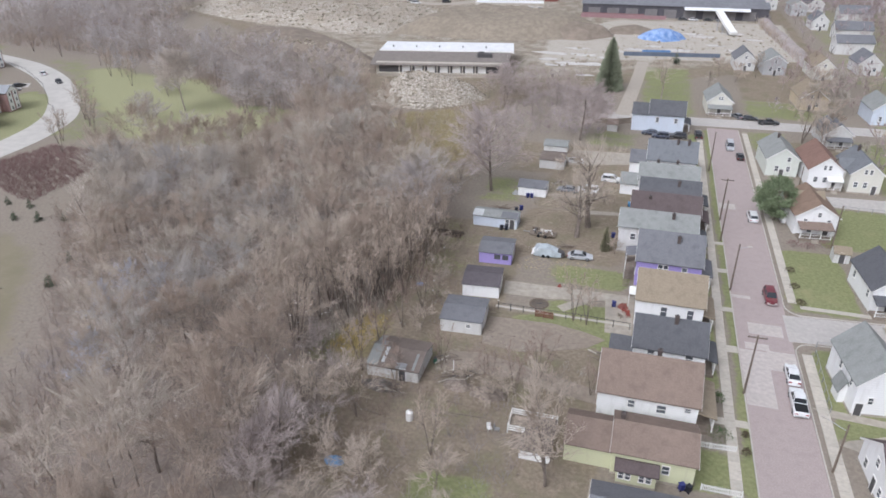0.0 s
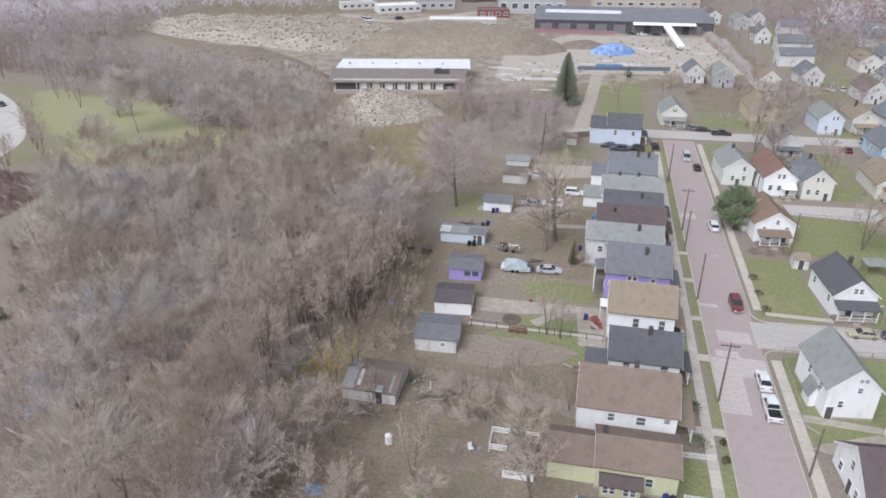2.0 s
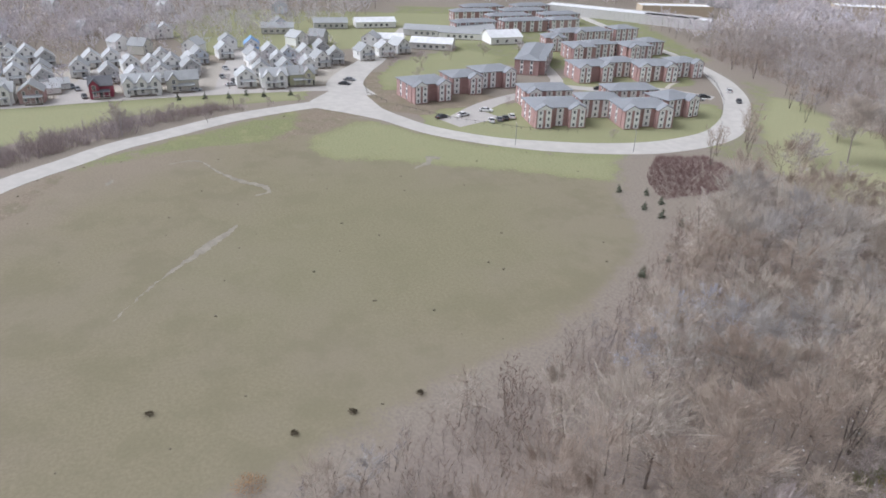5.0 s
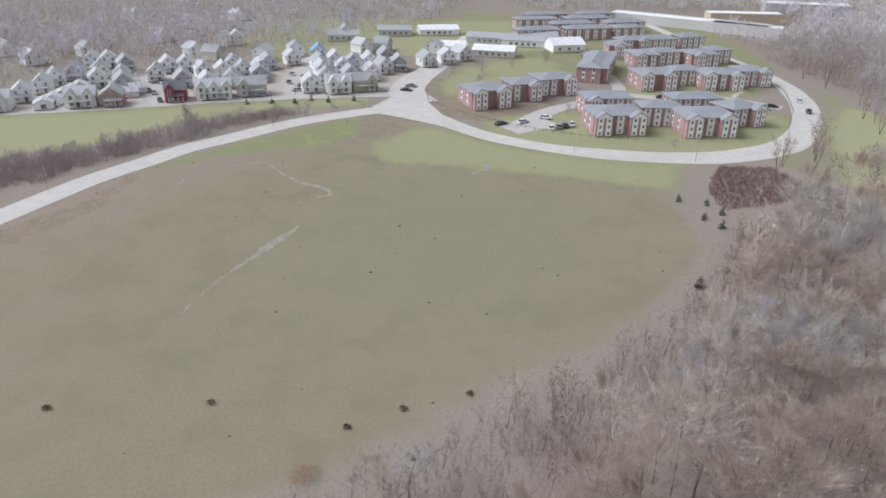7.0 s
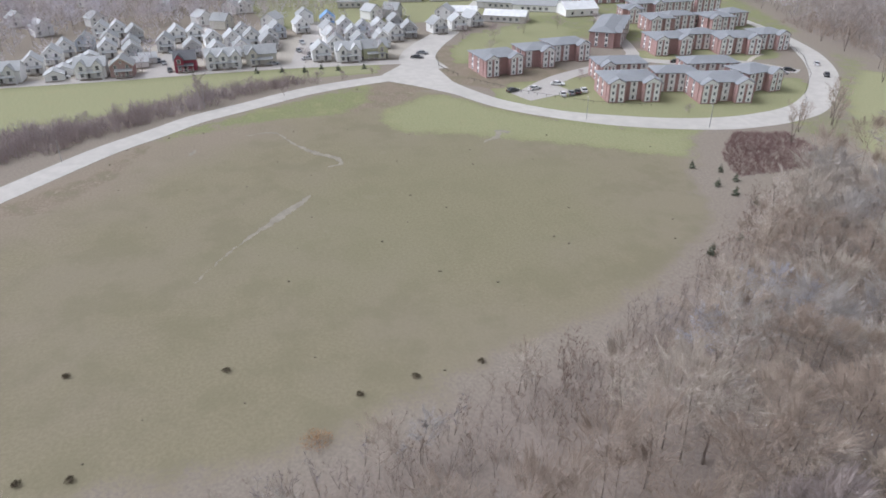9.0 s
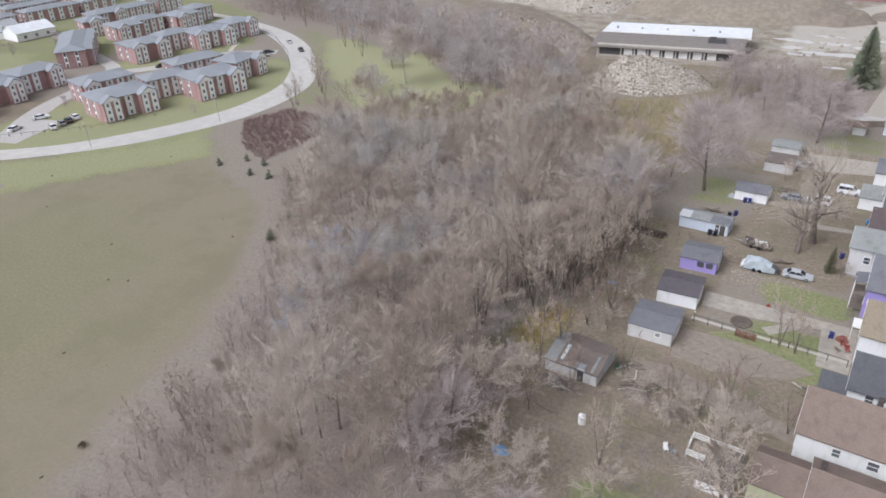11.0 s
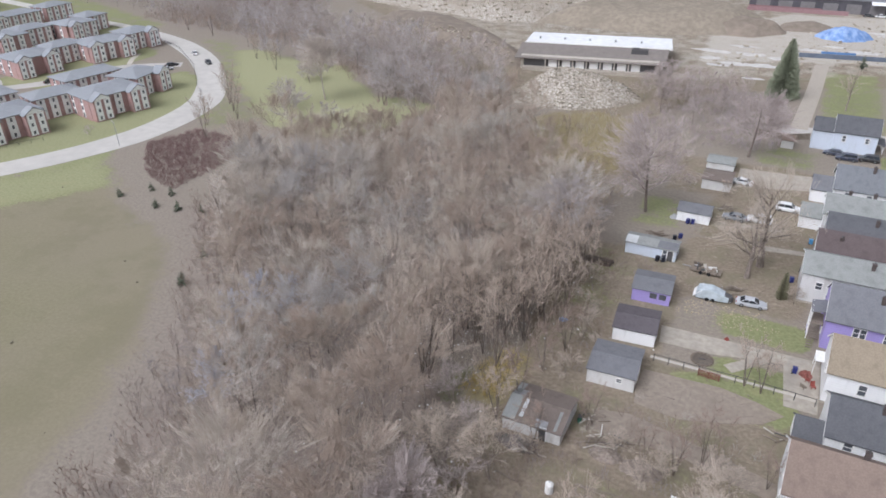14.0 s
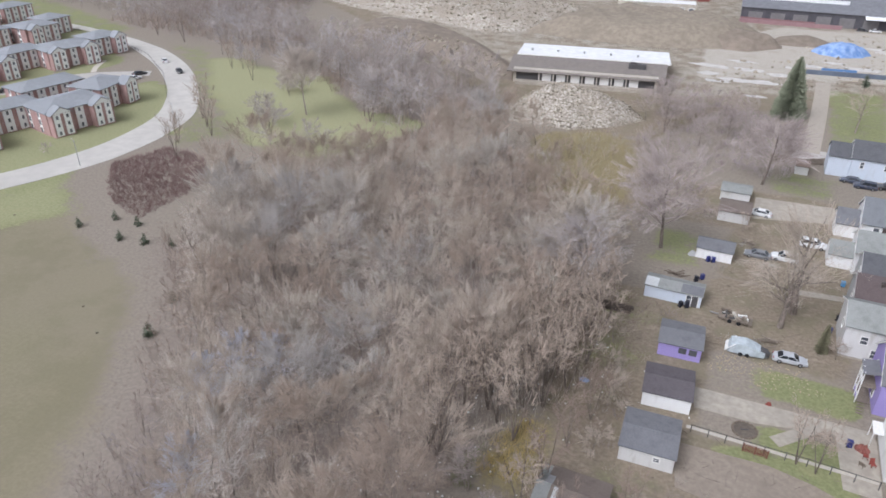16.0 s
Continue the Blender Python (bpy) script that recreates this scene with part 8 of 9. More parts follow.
for n, (x, y, deg) in enumerate([(18, 380, 3), (23, 380.4, 3), (30, 381, 3), (36, 381.4, 3), (-126.2, 393.9, 30), (-131.1, 397.6, 120), (-110.5, 401.6, 30)]):
    car(x, y, deg, ("black", "white", "black", "grey", "white", "white", "black")[n], ("sedan", "van")[n > 3], "vehicle parked at the works", "vehicles at the works")

boat = thing("covered_trailer", -10.4, 118.2, "trailer load covered with a pale torn tarpaulin", "trailer", 2)
part("load", loft([(-2.6, body_section(0.9, 1.0)), (-2.3, body_section(1.05, 1.9)), (-0.2, body_section(1.1, 2.1)), (1.2, body_section(1.0, 1.7)), (2.6, body_section(0.8, 1.1))]), plain("pale_tarpaulin", lin(176, 184, 188), 0.6, 0.16, 1.2), boat)
part("hull", loft([(0.9, body_section(0.7, 0.9)), (1.4, body_section(0.9, 1.5)), (2.9, body_section(0.6, 1.2)), (3.3, body_section(0.25, 0.9))]), DARKTRIM, boat, "dark hull showing below the torn cover")
part("cover_sheet", Geo().slab([(-3.0, -1.2, 0.5), (-1.7, -1.25, 1.9), (-1.7, 1.2, 2.0), (-3.0, 1.1, 0.7)], 0.04), TRIM, boat, "loose white sheet")
part("chassis", Geo().box(-2.6, -0.6, 0.3, 3.0, 0.6, 0.42), METALGREY, boat)
for s in (-1, 1):
    for k in (-0.7, 0.2):
        part("tyre", Geo().tube((k, s * 0.95, 0.33), (k, s * 1.15, 0.33), 0.33, 0.33, 12), RUBBER, boat)


# ---- poles, lamps, fences ----
def pole(x, y, h, label, arms=1, lamp=None, wood=True, lean=0.0, turn=0.0):
    t = thing("utility_pole" if wood else "street_lamp", x, y, label, "pole", group="poles and lamps")
    t.matrix_basis = pose(x, y, 0, 0, lean, turn)
    part("post", Geo().tube((0, 0, -0.3), (0, 0, h), 0.17 if wood else 0.10, 0.11 if wood else 0.06, 8), WOODPOLE if wood else METALGREY, t)
    for n in range(arms):
        a = part("crossarm", Geo().box(-1.25, -0.06, h - 0.5 - 0.9 * n, 1.25, 0.06, h - 0.36 - 0.9 * n), WOODPOLE, t)
        for k in (-1.1, -0.5, 0.5, 1.1):
            part("insulator", Geo().tube((k, 0, h - 0.36 - 0.9 * n), (k, 0, h - 0.18 - 0.9 * n), 0.05, 0.03, 6), DARKTRIM, a)
    if lamp:
        dx, dy, lz = lamp
        a = part("bracket", Geo().tube((0, 0, lz), (dx * 0.9, dy * 0.9, lz + 0.5), 0.045, 0.035, 6), METALGREY, t)
        part("lamp_head", loft([(-0.4, [(-0.12, 0), (0.12, 0), (0.1, 0.1), (-0.1, 0.1)]), (0.0, [(-0.17, -0.05), (0.17, -0.05), (0.13, 0.14), (-0.13, 0.14)]), (0.45, [(-0.1, 0.02), (0.1, 0.02), (0.06, 0.1), (-0.06, 0.1)])]), KERB, a, at=pose(dx, dy, lz + 0.5, 0, 0, math.degrees(math.atan2(dy, dx))))
    return t


pole(22.3, 85.3, 10.0, "brown wooden utility pole with one crossarm on the verge")
pole(22.4, 114.1, 9.2, "slim brown wooden utility pole on the verge", 0, (1.6, 0, 8.4))
pole(21.9, 133.6, 8.8, "brown wooden utility pole on the verge", 0)
pole(22.3, 143.4, 9.6, "brown wooden utility pole with one crossarm", 1)
pole(21.4, 172.2, 10.0, "brown wooden utility pole on the verge", 0)
pole(31.5, 72.6, 7.6, "pale wooden pole with a long street-lamp arm", 0, (-2.4, 1.2, 6.6))
pole(50.0, 107.9, 6.5, "pale grey street lamp on the side street", 0, (-1.5, -1.5, 6.0), False)
pole(42.6, 136.4, 9.0, "brown wooden utility pole at the lot line", 0)
pole(38.6, 156.2, 9.0, "brown wooden utility pole by the lane", 0)
pole(-216.2, -12.2, 6.4, "grey roadside lamp post", 0, (1.4, 0.4, 5.6), False)
pole(-179.6, -46, 6.2, "grey roadside lamp post", 0, (1.4, 0.4, 5.6), False)
pole(90.5, 222.6, 10.0, "brown wooden utility pole by the cross street", 1)
pole(92.0, 226.0, 9.0, "brown wooden utility pole by the cross street", 0)
for x, y in ((-175, 95.7), (-159.3, 157.6), (-158.9, 126.1)):
    pole(x, y, 6.5, "thin grey lamp post beside the ring road", 0, (-1.2, 0.4, 5.9), False)


def rail_fence(name, pts, h, label, post_mat, step=2.0, rails=(0.5, 0.95), picket=0.0, panel=None, post=0.05):
    """A fence along a line of points: posts, rails, and pickets or panels where it has them."""
    t = thing(name, pts[0][0], pts[0][1], label, "fence", group="yard fences")
    ox, oy = pts[0]
    for a, b in zip(pts[:-1], pts[1:]):
        d = Vector((b[0] - a[0], b[1] - a[1]))
        deg, n = math.degrees(math.atan2(d.y, d.x)), max(1, round(d.length / step))
        for i in range(n + 1):
            p = Vector((a[0] - ox, a[1] - oy)) + d * i / n
            part("post", Geo().turned(p.x, p.y, -0.1, post * 2, post * 2, h + 0.15, deg), post_mat, t)
        mx, my = (a[0] + b[0]) / 2 - ox, (a[1] + b[1]) / 2 - oy
        for r in rails:
            part("rail", Geo().turned(mx, my, h * r - 0.03, d.length, 0.05, 0.07, deg), post_mat, t)
        if picket:
            for i in range(int(d.length / picket)):
                p = Vector((a[0] - ox, a[1] - oy)) + d * (i + 0.5) * picket / d.length
                part("picket", Geo().turned(p.x, p.y, 0.08, 0.09, 0.08, h - 0.08, deg), post_mat, t)
        if panel:
            part("panel", Geo().turned(mx, my, 0.1, d.length, 0.03, h - 0.15, deg), panel, t)
    return t


rail_fence("picket_fence", [(15.8, 65.2), (20.4, 65.2)], 1.0, "low white picket fence at the front lawn", TRIM, 1.6, (0.25, 0.8), 0.2)
rail_fence("picket_fence", [(15.6, 72.6), (20.3, 72.8)], 1.0, "low white picket fence at the front lawn", TRIM, 1.6, (0.25, 0.8), 0.2)
rail_fence("wire_fence", [(-15.6, 97.3), (-9.2, 97.2), (-1.8, 97.3), (6.0, 96.9)], 1.3, "dark posts of a wire fence with a top rail", DARKTRIM, 2.4, (0.97,))
rail_fence("board_fence", [(-9.2, 96.7), (-6.3, 96.6)], 1.3, "rust-brown leaning board fence", plain("rusty_boards", lin(122, 86, 72), 0.95, 0.2, 3.0), 1.4, (0.3, 0.8), 0.16)
rail_fence("wire_fence", [(33.2, 84.2), (33.4, 97.5)], 1.1, "low grey wire fence along the sidewalk", METALGREY, 2.4, (0.97,))
rail_fence("wire_fence", [(34.0, 99.9), (60, 102.2)], 1.1, "low grey wire fence along the side street", METALGREY, 2.6, (0.97,))
rail_fence("wire_fence", [(40.5, 155.8), (62, 155.4)], 1.1, "low grey wire fence along the lane", METALGREY, 2.6, (0.97,))
rail_fence("board_fence", [(-11, 203.2), (-3.4, 203.0), (1.0, 205.5)], 1.8, "brown weathered board fence behind the blue house", PLANK, 2.2, (0.2, 0.85), 0, PLANK)
rail_fence("guard_rail", [(-225.4, 75.2), (-203.6, 88.9), (-188.6, 104.6), (-180.6, 120.3)], 0.9, "dark low guard rail inside the ring road", DARKTRIM, 3.0, (0.9,))
rail_fence("guard_rail", [(-259.8, 73.4), (-244.1, 69.9), (-231.3, 73.3)], 0.9, "dark low guard rail inside the ring road", DARKTRIM, 3.0, (0.9,))
rail_fence("guard_rail", [(-179, 175.3), (-198.5, 194.1), (-221, 209.9), (-246.4, 220.9), (-277.9, 226.9)], 0.9, "dark low guard rail inside the ring road", DARKTRIM, 3.0, (0.9,))

# ---- drives, slabs and paths ----
for name, flat, label in (
    ("driveway", [(-16.3, 106.9), (-15.8, 102.4), (-8, 102.7), (1.6, 104.8), (2.2, 95.2), (6.4, 95.2), (6.4, 107.4)], "broad stained concrete drive behind the houses"),
    ("slab_pad", [(-6.2, 100.8), (-2.8, 104.2), (0.0, 104.5), (-4.9, 99.4)], "small square concrete pad in the grass"),
    ("apron", [(-16.4, 94.8), (-16.6, 91), (-16.0, 87.0), (-10, 86.4), (-5, 88.0), (0, 90.2), (2.5, 93.0), (-1, 94.4), (-6, 95.4)], "dusty worn earth apron behind the garage"),
    ("track", [(-20.6, 80.2), (-20.2, 83.6), (-16, 84.6), (-11, 83.6), (-5, 82.2), (2.6, 80.2), (2.6, 77.2), (-3, 78.2), (-8, 79.6), (-14, 80.0), (-18, 79.6)], "pale dusty track across the rough lot"),
    ("path", [(-16.2, 97.9), (6.2, 97.8), (6.2, 98.4), (-16.2, 98.5)], "narrow concrete path along the fence"),
):
    solo(name, Geo().prism(flat, -0.1, {"path": 0.046, "slab_pad": 0.06}.get(name, 0.035)), CONCRETE if name == "path" else DUST if name in ("apron", "track") else ASPHALT if "asphalt" in label else SLAB, label, "pavement", kind="structure")
for name, flat, label in (
    ("path", [(17, 106.9), (22.4, 106.9), (22.4, 108.2), (17, 108.2)], "concrete path from house to street"),
    ("path", [(17, 95.2), (22.4, 95.0), (22.4, 96.8), (17, 96.8)], "concrete path from house to street"),
    ("path", [(17.6, 77.8), (22.4, 77.8), (22.4, 79.2), (17.6, 79.2)], "concrete path from house to street"),
    ("path", [(17, 120.4), (22.4, 120.4), (22.4, 121.8), (17, 121.8)], "concrete path from house to street"),
    ("path", [(17.5, 131.8), (22.4, 131.8), (22.4, 133.0), (17.5, 133.0)], "concrete path from house to street"),
    ("driveway", [(31, 84.6), (33.4, 84.8), (42.6, 84.0), (46, 83.6), (43.2, 82.6), (33.4, 83.2)], "narrow concrete walk beside the white house"),
    ("driveway", [(33.2, 77.8), (34.6, 79.0), (42.4, 82.4), (43.2, 82.0), (43.2, 75.4), (36, 77.0)], "concrete drive leading to the garage"),
    ("driveway", [(-12.6, 178.4), (5, 180), (5, 172), (-12.6, 167)], "cracked dull concrete drive behind the houses"),
    ("driveway", [(-5, 139), (6, 140.5), (6, 142), (-5, 141)], "short concrete strip behind a house"),
    ("path", [(33.4, 111.0), (45, 110.9), (45, 112.0), (33.4, 112.1)], "concrete sidewalk along the side street"),
):
    solo(name, Geo().prism(flat, -0.1, {"path": 0.046, "slab_pad": 0.06}.get(name, 0.035)), CONCRETE if name == "path" else DUST if name in ("apron", "track") else ASPHALT if "asphalt" in label else SLAB, label, "pavement", kind="structure")
slabs("sidewalk_west", 19.3, 20.7, (40, 205), "concrete slab sidewalk along the brick street")
slabs("sidewalk_east", 31.6, 33.1, (40, 97.5), "concrete slab sidewalk along the brick street")
slabs("sidewalk_east_north", 31.6, 33.0, (112.5, 205), "concrete slab sidewalk along the brick street")
for line in ([(-221.2, 185.4), (-226.1, 191.3), (-230, 198.2)], [(-243.6, 123.5), (-247.4, 127.4), (-249.4, 130.4)]):
    solo("path", ribbon(line, 1.8, 0.05, 1.5), CONCRETE, "pale footpath among the apartments", "path", kind="structure")
solo("roof_apron", Geo().prism(rect(3.0, 60.2, 16.0, 63.2), -0.1, 0.04), SLAB, "grey paved strip between two houses", "pavement", kind="structure")


# ---- yard things ----
def bin_(x, y, colour, deg=0.0, label="", z=0.0):
    t = thing("wheeled_bin", x, y, label or "dark blue wheeled rubbish bin", "bin", deg, z, "wheeled bins")
    part("body", loft([(-0.3, [(-0.22, 0.05), (0.22, 0.05), (0.27, 1.0), (-0.27, 1.0)]), (0.3, [(-0.22, 0.05), (0.22, 0.05), (0.27, 1.0), (-0.27, 1.0)])]), colour, t)
    part("lid", Geo().slab([(-0.36, -0.31, 1.06), (0.36, -0.31, 1.0), (0.36, 0.31, 1.0), (-0.36, 0.31, 1.06)], 0.05), colour, t)
    for s in (-1, 1):
        part("wheel", Geo().tube((-0.28, s * 0.24, 0.12), (-0.28, s * 0.32, 0.12), 0.12, 0.12, 10), RUBBER, t)


BINBLUE = plain("blue_bin_plastic", lin(52, 58, 112), 0.5, 0.1)
BINDARK = plain("dark_bin_plastic", lin(40, 42, 52), 0.5, 0.1)
BINSKY = plain("light_blue_plastic", lin(88, 150, 196), 0.5, 0.1)
for x, y, c in ((3.1, 103.3, BINBLUE), (13.6, 64.6, BINBLUE), (14.4, 64.5, BINDARK), (-18.8, 144.4, BINBLUE), (-17.9, 144.5, BINBLUE), (-19.0, 137.4, BINBLUE), (-19.9, 136.2, BINDARK), (-21.2, 126.8, BINDARK), (-20.2, 126.9, BINDARK), (3.6, 145.6, BINSKY), (2.6, 133.6, BINDARK), (1.2, 129.4, BINBLUE)):
    bin_(x, y, c, 20 * (x % 3), {id(BINSKY): "light blue plastic drum"}.get(id(c), "dark blue wheeled rubbish bin" if c is BINBLUE else "dark grey wheeled rubbish bin"))

tank = thing("propane_tank", -21.4, 67.4, "white upright propane tank on the rough lot", "tank")
part("shell", Geo().tube((0, 0, 0.0), (0, 0, 1.3), 0.5, 0.5, 16).tube((0, 0, 1.3), (0, 0, 1.6), 0.5, 0.2, 16), TRIM, tank)
part("valve", Geo().tube((0, 0, 1.55), (0, 0, 1.75), 0.1, 0.08, 8), METALGREY, tank)


def chair(x, y, deg, material, label):
    t = thing("lawn_chair", x, y, label, "chair", deg, group="lawn chairs")
    part("seat", Geo().box(-0.3, -0.3, 0.38, 0.3, 0.3, 0.44), material, t)
    part("backrest", Geo().slab([(-0.3, 0.28, 0.44), (0.3, 0.28, 0.44), (0.3, 0.42, 1.0), (-0.3, 0.42, 1.0)], 0.05), material, t)
    for a in (-0.26, 0.26):
        for b in (-0.26, 0.26):
            part("leg", Geo().box(a - 0.03, b - 0.03, 0, a + 0.03, b + 0.03, 0.4), material, t)


REDPLASTIC = plain("red_plastic", lin(138, 72, 64), 0.6, 0.15)
chair(-10.6, 68.3, 30, TRIM, "white plastic lawn chair on the rough lot")
chair(4.9, 102.0, 80, REDPLASTIC, "red lawn chair behind the white house")
chair(5.6, 100.8, 20, REDPLASTIC, "red lawn chair behind the white house")
chair(4.4, 100.2, 140, PLANK, "brown wooden chair behind the white house")
chair(-9.6, 68.4, 90, METALGREY, "grey patio chair beside the railing")


def lump(name, x, y, sx, sy, h, material, label, category, seed=0, deg=0.0):
    """A low heap of cloth, leaves or odds and ends."""
    n, rings = 18, 6
    v, f = [(0, 0, h)], []
    for r in range(1, rings + 1):
        for i in range(n):
            a = 2 * math.pi * i / n
            w = 0.35 * noise.noise(Vector((2.5 * math.cos(a), 2.5 * math.sin(a), r * 0.6 + seed)))
            s = r / rings * (1 + 0.5 * w)
            v.append((sx * s * math.cos(a), sy * s * math.sin(a), max(-0.03, h * (1 - (r / rings) ** 1.8) + h * w * (r < rings))))
    f += [(0, 1 + i, 1 + (i + 1) % n) for i in range(n)]
    f += [(1 + r * n + i, 1 + (r + 1) * n + i, 1 + (r + 1) * n + (i + 1) % n, 1 + r * n + (i + 1) % n) for r in range(rings - 1) for i in range(n)]
    return solo(name, Geo().add(v, f), material, label, category, kind="stuff" if name == "scrap" else "", at=pose(x, y, 0, 0, 0, deg))


TARPBLUE = plain("blue_tarp", lin(104, 142, 178), 0.55, 0.2, 2.0)
lump("tarpaulin", -28.1, 57.6, 1.3, 0.9, 0.7, TARPBLUE, "crumpled blue tarpaulin on the ground", "tarpaulin", 3)
lump("wading_pool", -30.8, 101.6, 0.75, 0.6, 0.3, plain("pool_blue", lin(128, 150, 186), 0.5, 0.2, 2.0), "collapsed blue paddling pool in the weeds", "pool", 5)
lump("cut_brush", -12.4, 75.4, 2.6, 1.6, 0.8, plain("cut_branches", lin(136, 124, 114), 0.95, 0.3, 2.5), "heap of grey cut branches", "brush heap", 7)
lump("cut_brush", -17.0, 76.0, 2.2, 1.4, 0.7, plain("old_branches", lin(136, 124, 114), 0.95, 0.3, 2.5), "heap of grey cut branches", "brush heap", 8)
lump("scrap", -27.5, 73.0, 3.0, 1.4, 0.8, plain("dark_junk", lin(116, 109, 104), 0.9, 0.35, 1.5), "dark heap of junk beside the derelict shed", "scrap", 9)


def log_stack():
    """Round logs in three layers, each a little askew."""
    n, length, r = 9, 6.2, 0.18
    v = [(-length / 2, r * math.cos(2 * math.pi * i / n), r * math.sin(2 * math.pi * i / n)) for i in range(n)]
    v += [(length / 2, 0.9 * y, 0.9 * z) for _, y, z in v]
    f = [(i, i + n, (i + 1) % n + n, (i + 1) % n) for i in range(n)] + [tuple(range(n)), tuple(range(2 * n - 1, n - 1, -1))]
    me = Geo().add(v, f).mesh("log")
    bark = plain("logs", lin(92, 82, 74), 0.95, 0.25, 2.0)
    rng = random.Random(10)
    pile = thing("log_pile", -31.5, 121.6, "dark pile of logs at the woods' edge", "log pile")
    for layer, count in enumerate((5, 4, 3)):
        for i in range(count):
            part("log", me, bark, pile, at=pose(rng.uniform(-0.4, 0.4), (i - (count - 1) / 2) * 0.37, r + layer * 0.31, rng.uniform(0, 90), 0, rng.uniform(-3, 3)))


log_stack()
lump("scrap", -9.5, 150.9, 2.6, 1.2, 0.8, plain("grey_junk", lin(120, 116, 114), 0.8, 0.35, 1.2), "grey heap of scrap behind the shed", "scrap", 12)
lump("scrap", 4.6, 103.4, 1.0, 0.8, 0.8, plain("red_junk", lin(134, 86, 78), 0.9, 0.3, 2.0), "reddish clutter behind the white house", "scrap", 13)
barrel = thing("barrel", -21.6, 80.2, "green plastic barrel beside the derelict shed", "barrel")
part("shell", Geo().tube((0, 0, 0), (0, 0, 0.45), 0.27, 0.31, 14).tube((0, 0, 0.45), (0, 0, 0.9), 0.31, 0.27, 14), plain("green_plastic", lin(56, 96, 80), 0.6, 0.1), barrel)
part("lid", Geo().tube((0, 0, 0.9), (0, 0, 0.94), 0.26, 0.26, 14), DARKTRIM, barrel)
lump("scrap", -21.8, 145.8, 0.8, 0.7, 0.9, METALGREY, "scrap leaning on the white shed", "scrap", 16)
lump("red_cooler", -6.6, 107.3, 0.4, 0.3, 0.5, REDPLASTIC, "small red crate at the drive's edge", "crate", 17)
canopy = thing("canopy", 6.2, 105.6, "small white canopy behind the white house", "canopy")
part("roof", Geo().slab([(-0.9, -1.2, 2.3), (0.9, -1.2, 2.3), (0.9, 1.2, 2.5), (-0.9, 1.2, 2.5)], 0.08), TRIM, canopy)
for a in (-0.8, 0.8):
    for b in (-1.1, 1.1):
        part("post", Geo().box(a - 0.04, b - 0.04, 0, a + 0.04, b + 0.04, 2.35), TRIM, canopy)
shelter = thing("carport", 56.0, 131.0, "small grey-roofed open shelter in a back lot", "shelter", 8)
part("roof", Geo().slab([(-2, -1.4, 2.3), (2, -1.4, 2.3), (2, 1.4, 2.7), (-2, 1.4, 2.7)], 0.1), R_LGREY, shelter)
for a in (-1.8, 1.8):
    for b in (-1.2, 1.2):
        part("post", Geo().box(a - 0.07, b - 0.07, 0, a + 0.07, b + 0.07, 2.4), PLANK, shelter)
pit = thing("fire_pit", -9.2, 100.7, "round stone-edged fire pit of dark earth", "fire pit")
part("ash_bed", Geo().tube((0, 0, -0.1), (0, 0, 0.07), 1.5, 1.45, 24), plain("burnt_earth", lin(104, 95, 86), 0.95, 0.2, 2.0), pit)
for n in range(18):
    a = n * math.pi / 9
    part("stone", Geo().turned(1.5 * math.cos(a), 1.5 * math.sin(a), 0, 0.3, 0.4, 0.16, math.degrees(a)), WOODPOLE, pit)
part("charred_log", Geo().tube((-0.5, -0.1, 0.1), (0.5, 0.2, 0.12), 0.08, 0.07, 6), DARKTRIM, pit)
rail = solo("fallen_pole", Geo().tube((-18.8, 69.9, 0.12), (-11.5, 70.3, 0.12), 0.09, 0.06, 8), PLANK, "long pale pole lying on the ground", "pole")
stairs = thing("back_stairs", 5.0, 114.6, "two-storey back porch stairs with white and lilac railings", "stairs")
for z in (2.9, 0.25):
    part("landing", Geo().box(-0.9, -1.6, z, 0.95, 1.6, z + 0.12), PLANK, stairs)
    for k in range(9):
        part("baluster", Geo().box(-0.92, -1.55 + k * 0.38, z + 0.1, -0.86, -1.5 + k * 0.38, z + 1.0), PURPLE if z < 1 else TRIM, stairs)
    part("handrail", Geo().box(-0.94, -1.6, z + 1.0, -0.84, 1.6, z + 1.08), TRIM, stairs)
for b in (-1.5, 0, 1.5):
    part("post", Geo().box(-0.95, b - 0.07, 0, -0.81, b + 0.07, 5.2), TRIM, stairs)
part("roof", Geo().slab([(-1.1, -1.8, 5.1), (0.95, -1.8, 5.5), (0.95, 1.8, 5.5), (-1.1, 1.8, 5.1)], 0.1), R_GREY, stairs)
for n in range(9):
    part("tread", Geo().box(-0.9, -4.2 + 0.28 * n, 0.25 + 0.29 * n - 0.04, -0.1, -3.9 + 0.28 * n, 0.25 + 0.29 * n), PLANK, stairs)
patio = solo("patio", Geo().prism([(-7.6, 66.0), (-3.0, 65.6), (-2.8, 71.4), (-7.7, 71.2)], -0.05, 0.15), PLANK, "worn grey plank patio behind the yellow house", "patio")
litter_bits = Geo()
rnd = random.Random(77)
for _ in range(170):
    x, y = rnd.choice([(-41, 94), (-44, 90), (-42, 80), (-38, 85), (-47, 74), (-36, 97), (-30, 104), (-33, 76), (-52, 62), (-48, 70), (-36, 110)])
    s = rnd.uniform(0.08, 0.28)
    litter_bits.turned(x + rnd.gauss(0, 4.5), y + rnd.gauss(0, 4.5), 0.02, s, s * rnd.uniform(0.4, 1), s * 0.35, rnd.uniform(0, 180))
solo("litter", litter_bits, TRIM, "white scraps of litter strewn below the trees", "litter", kind="stuff")



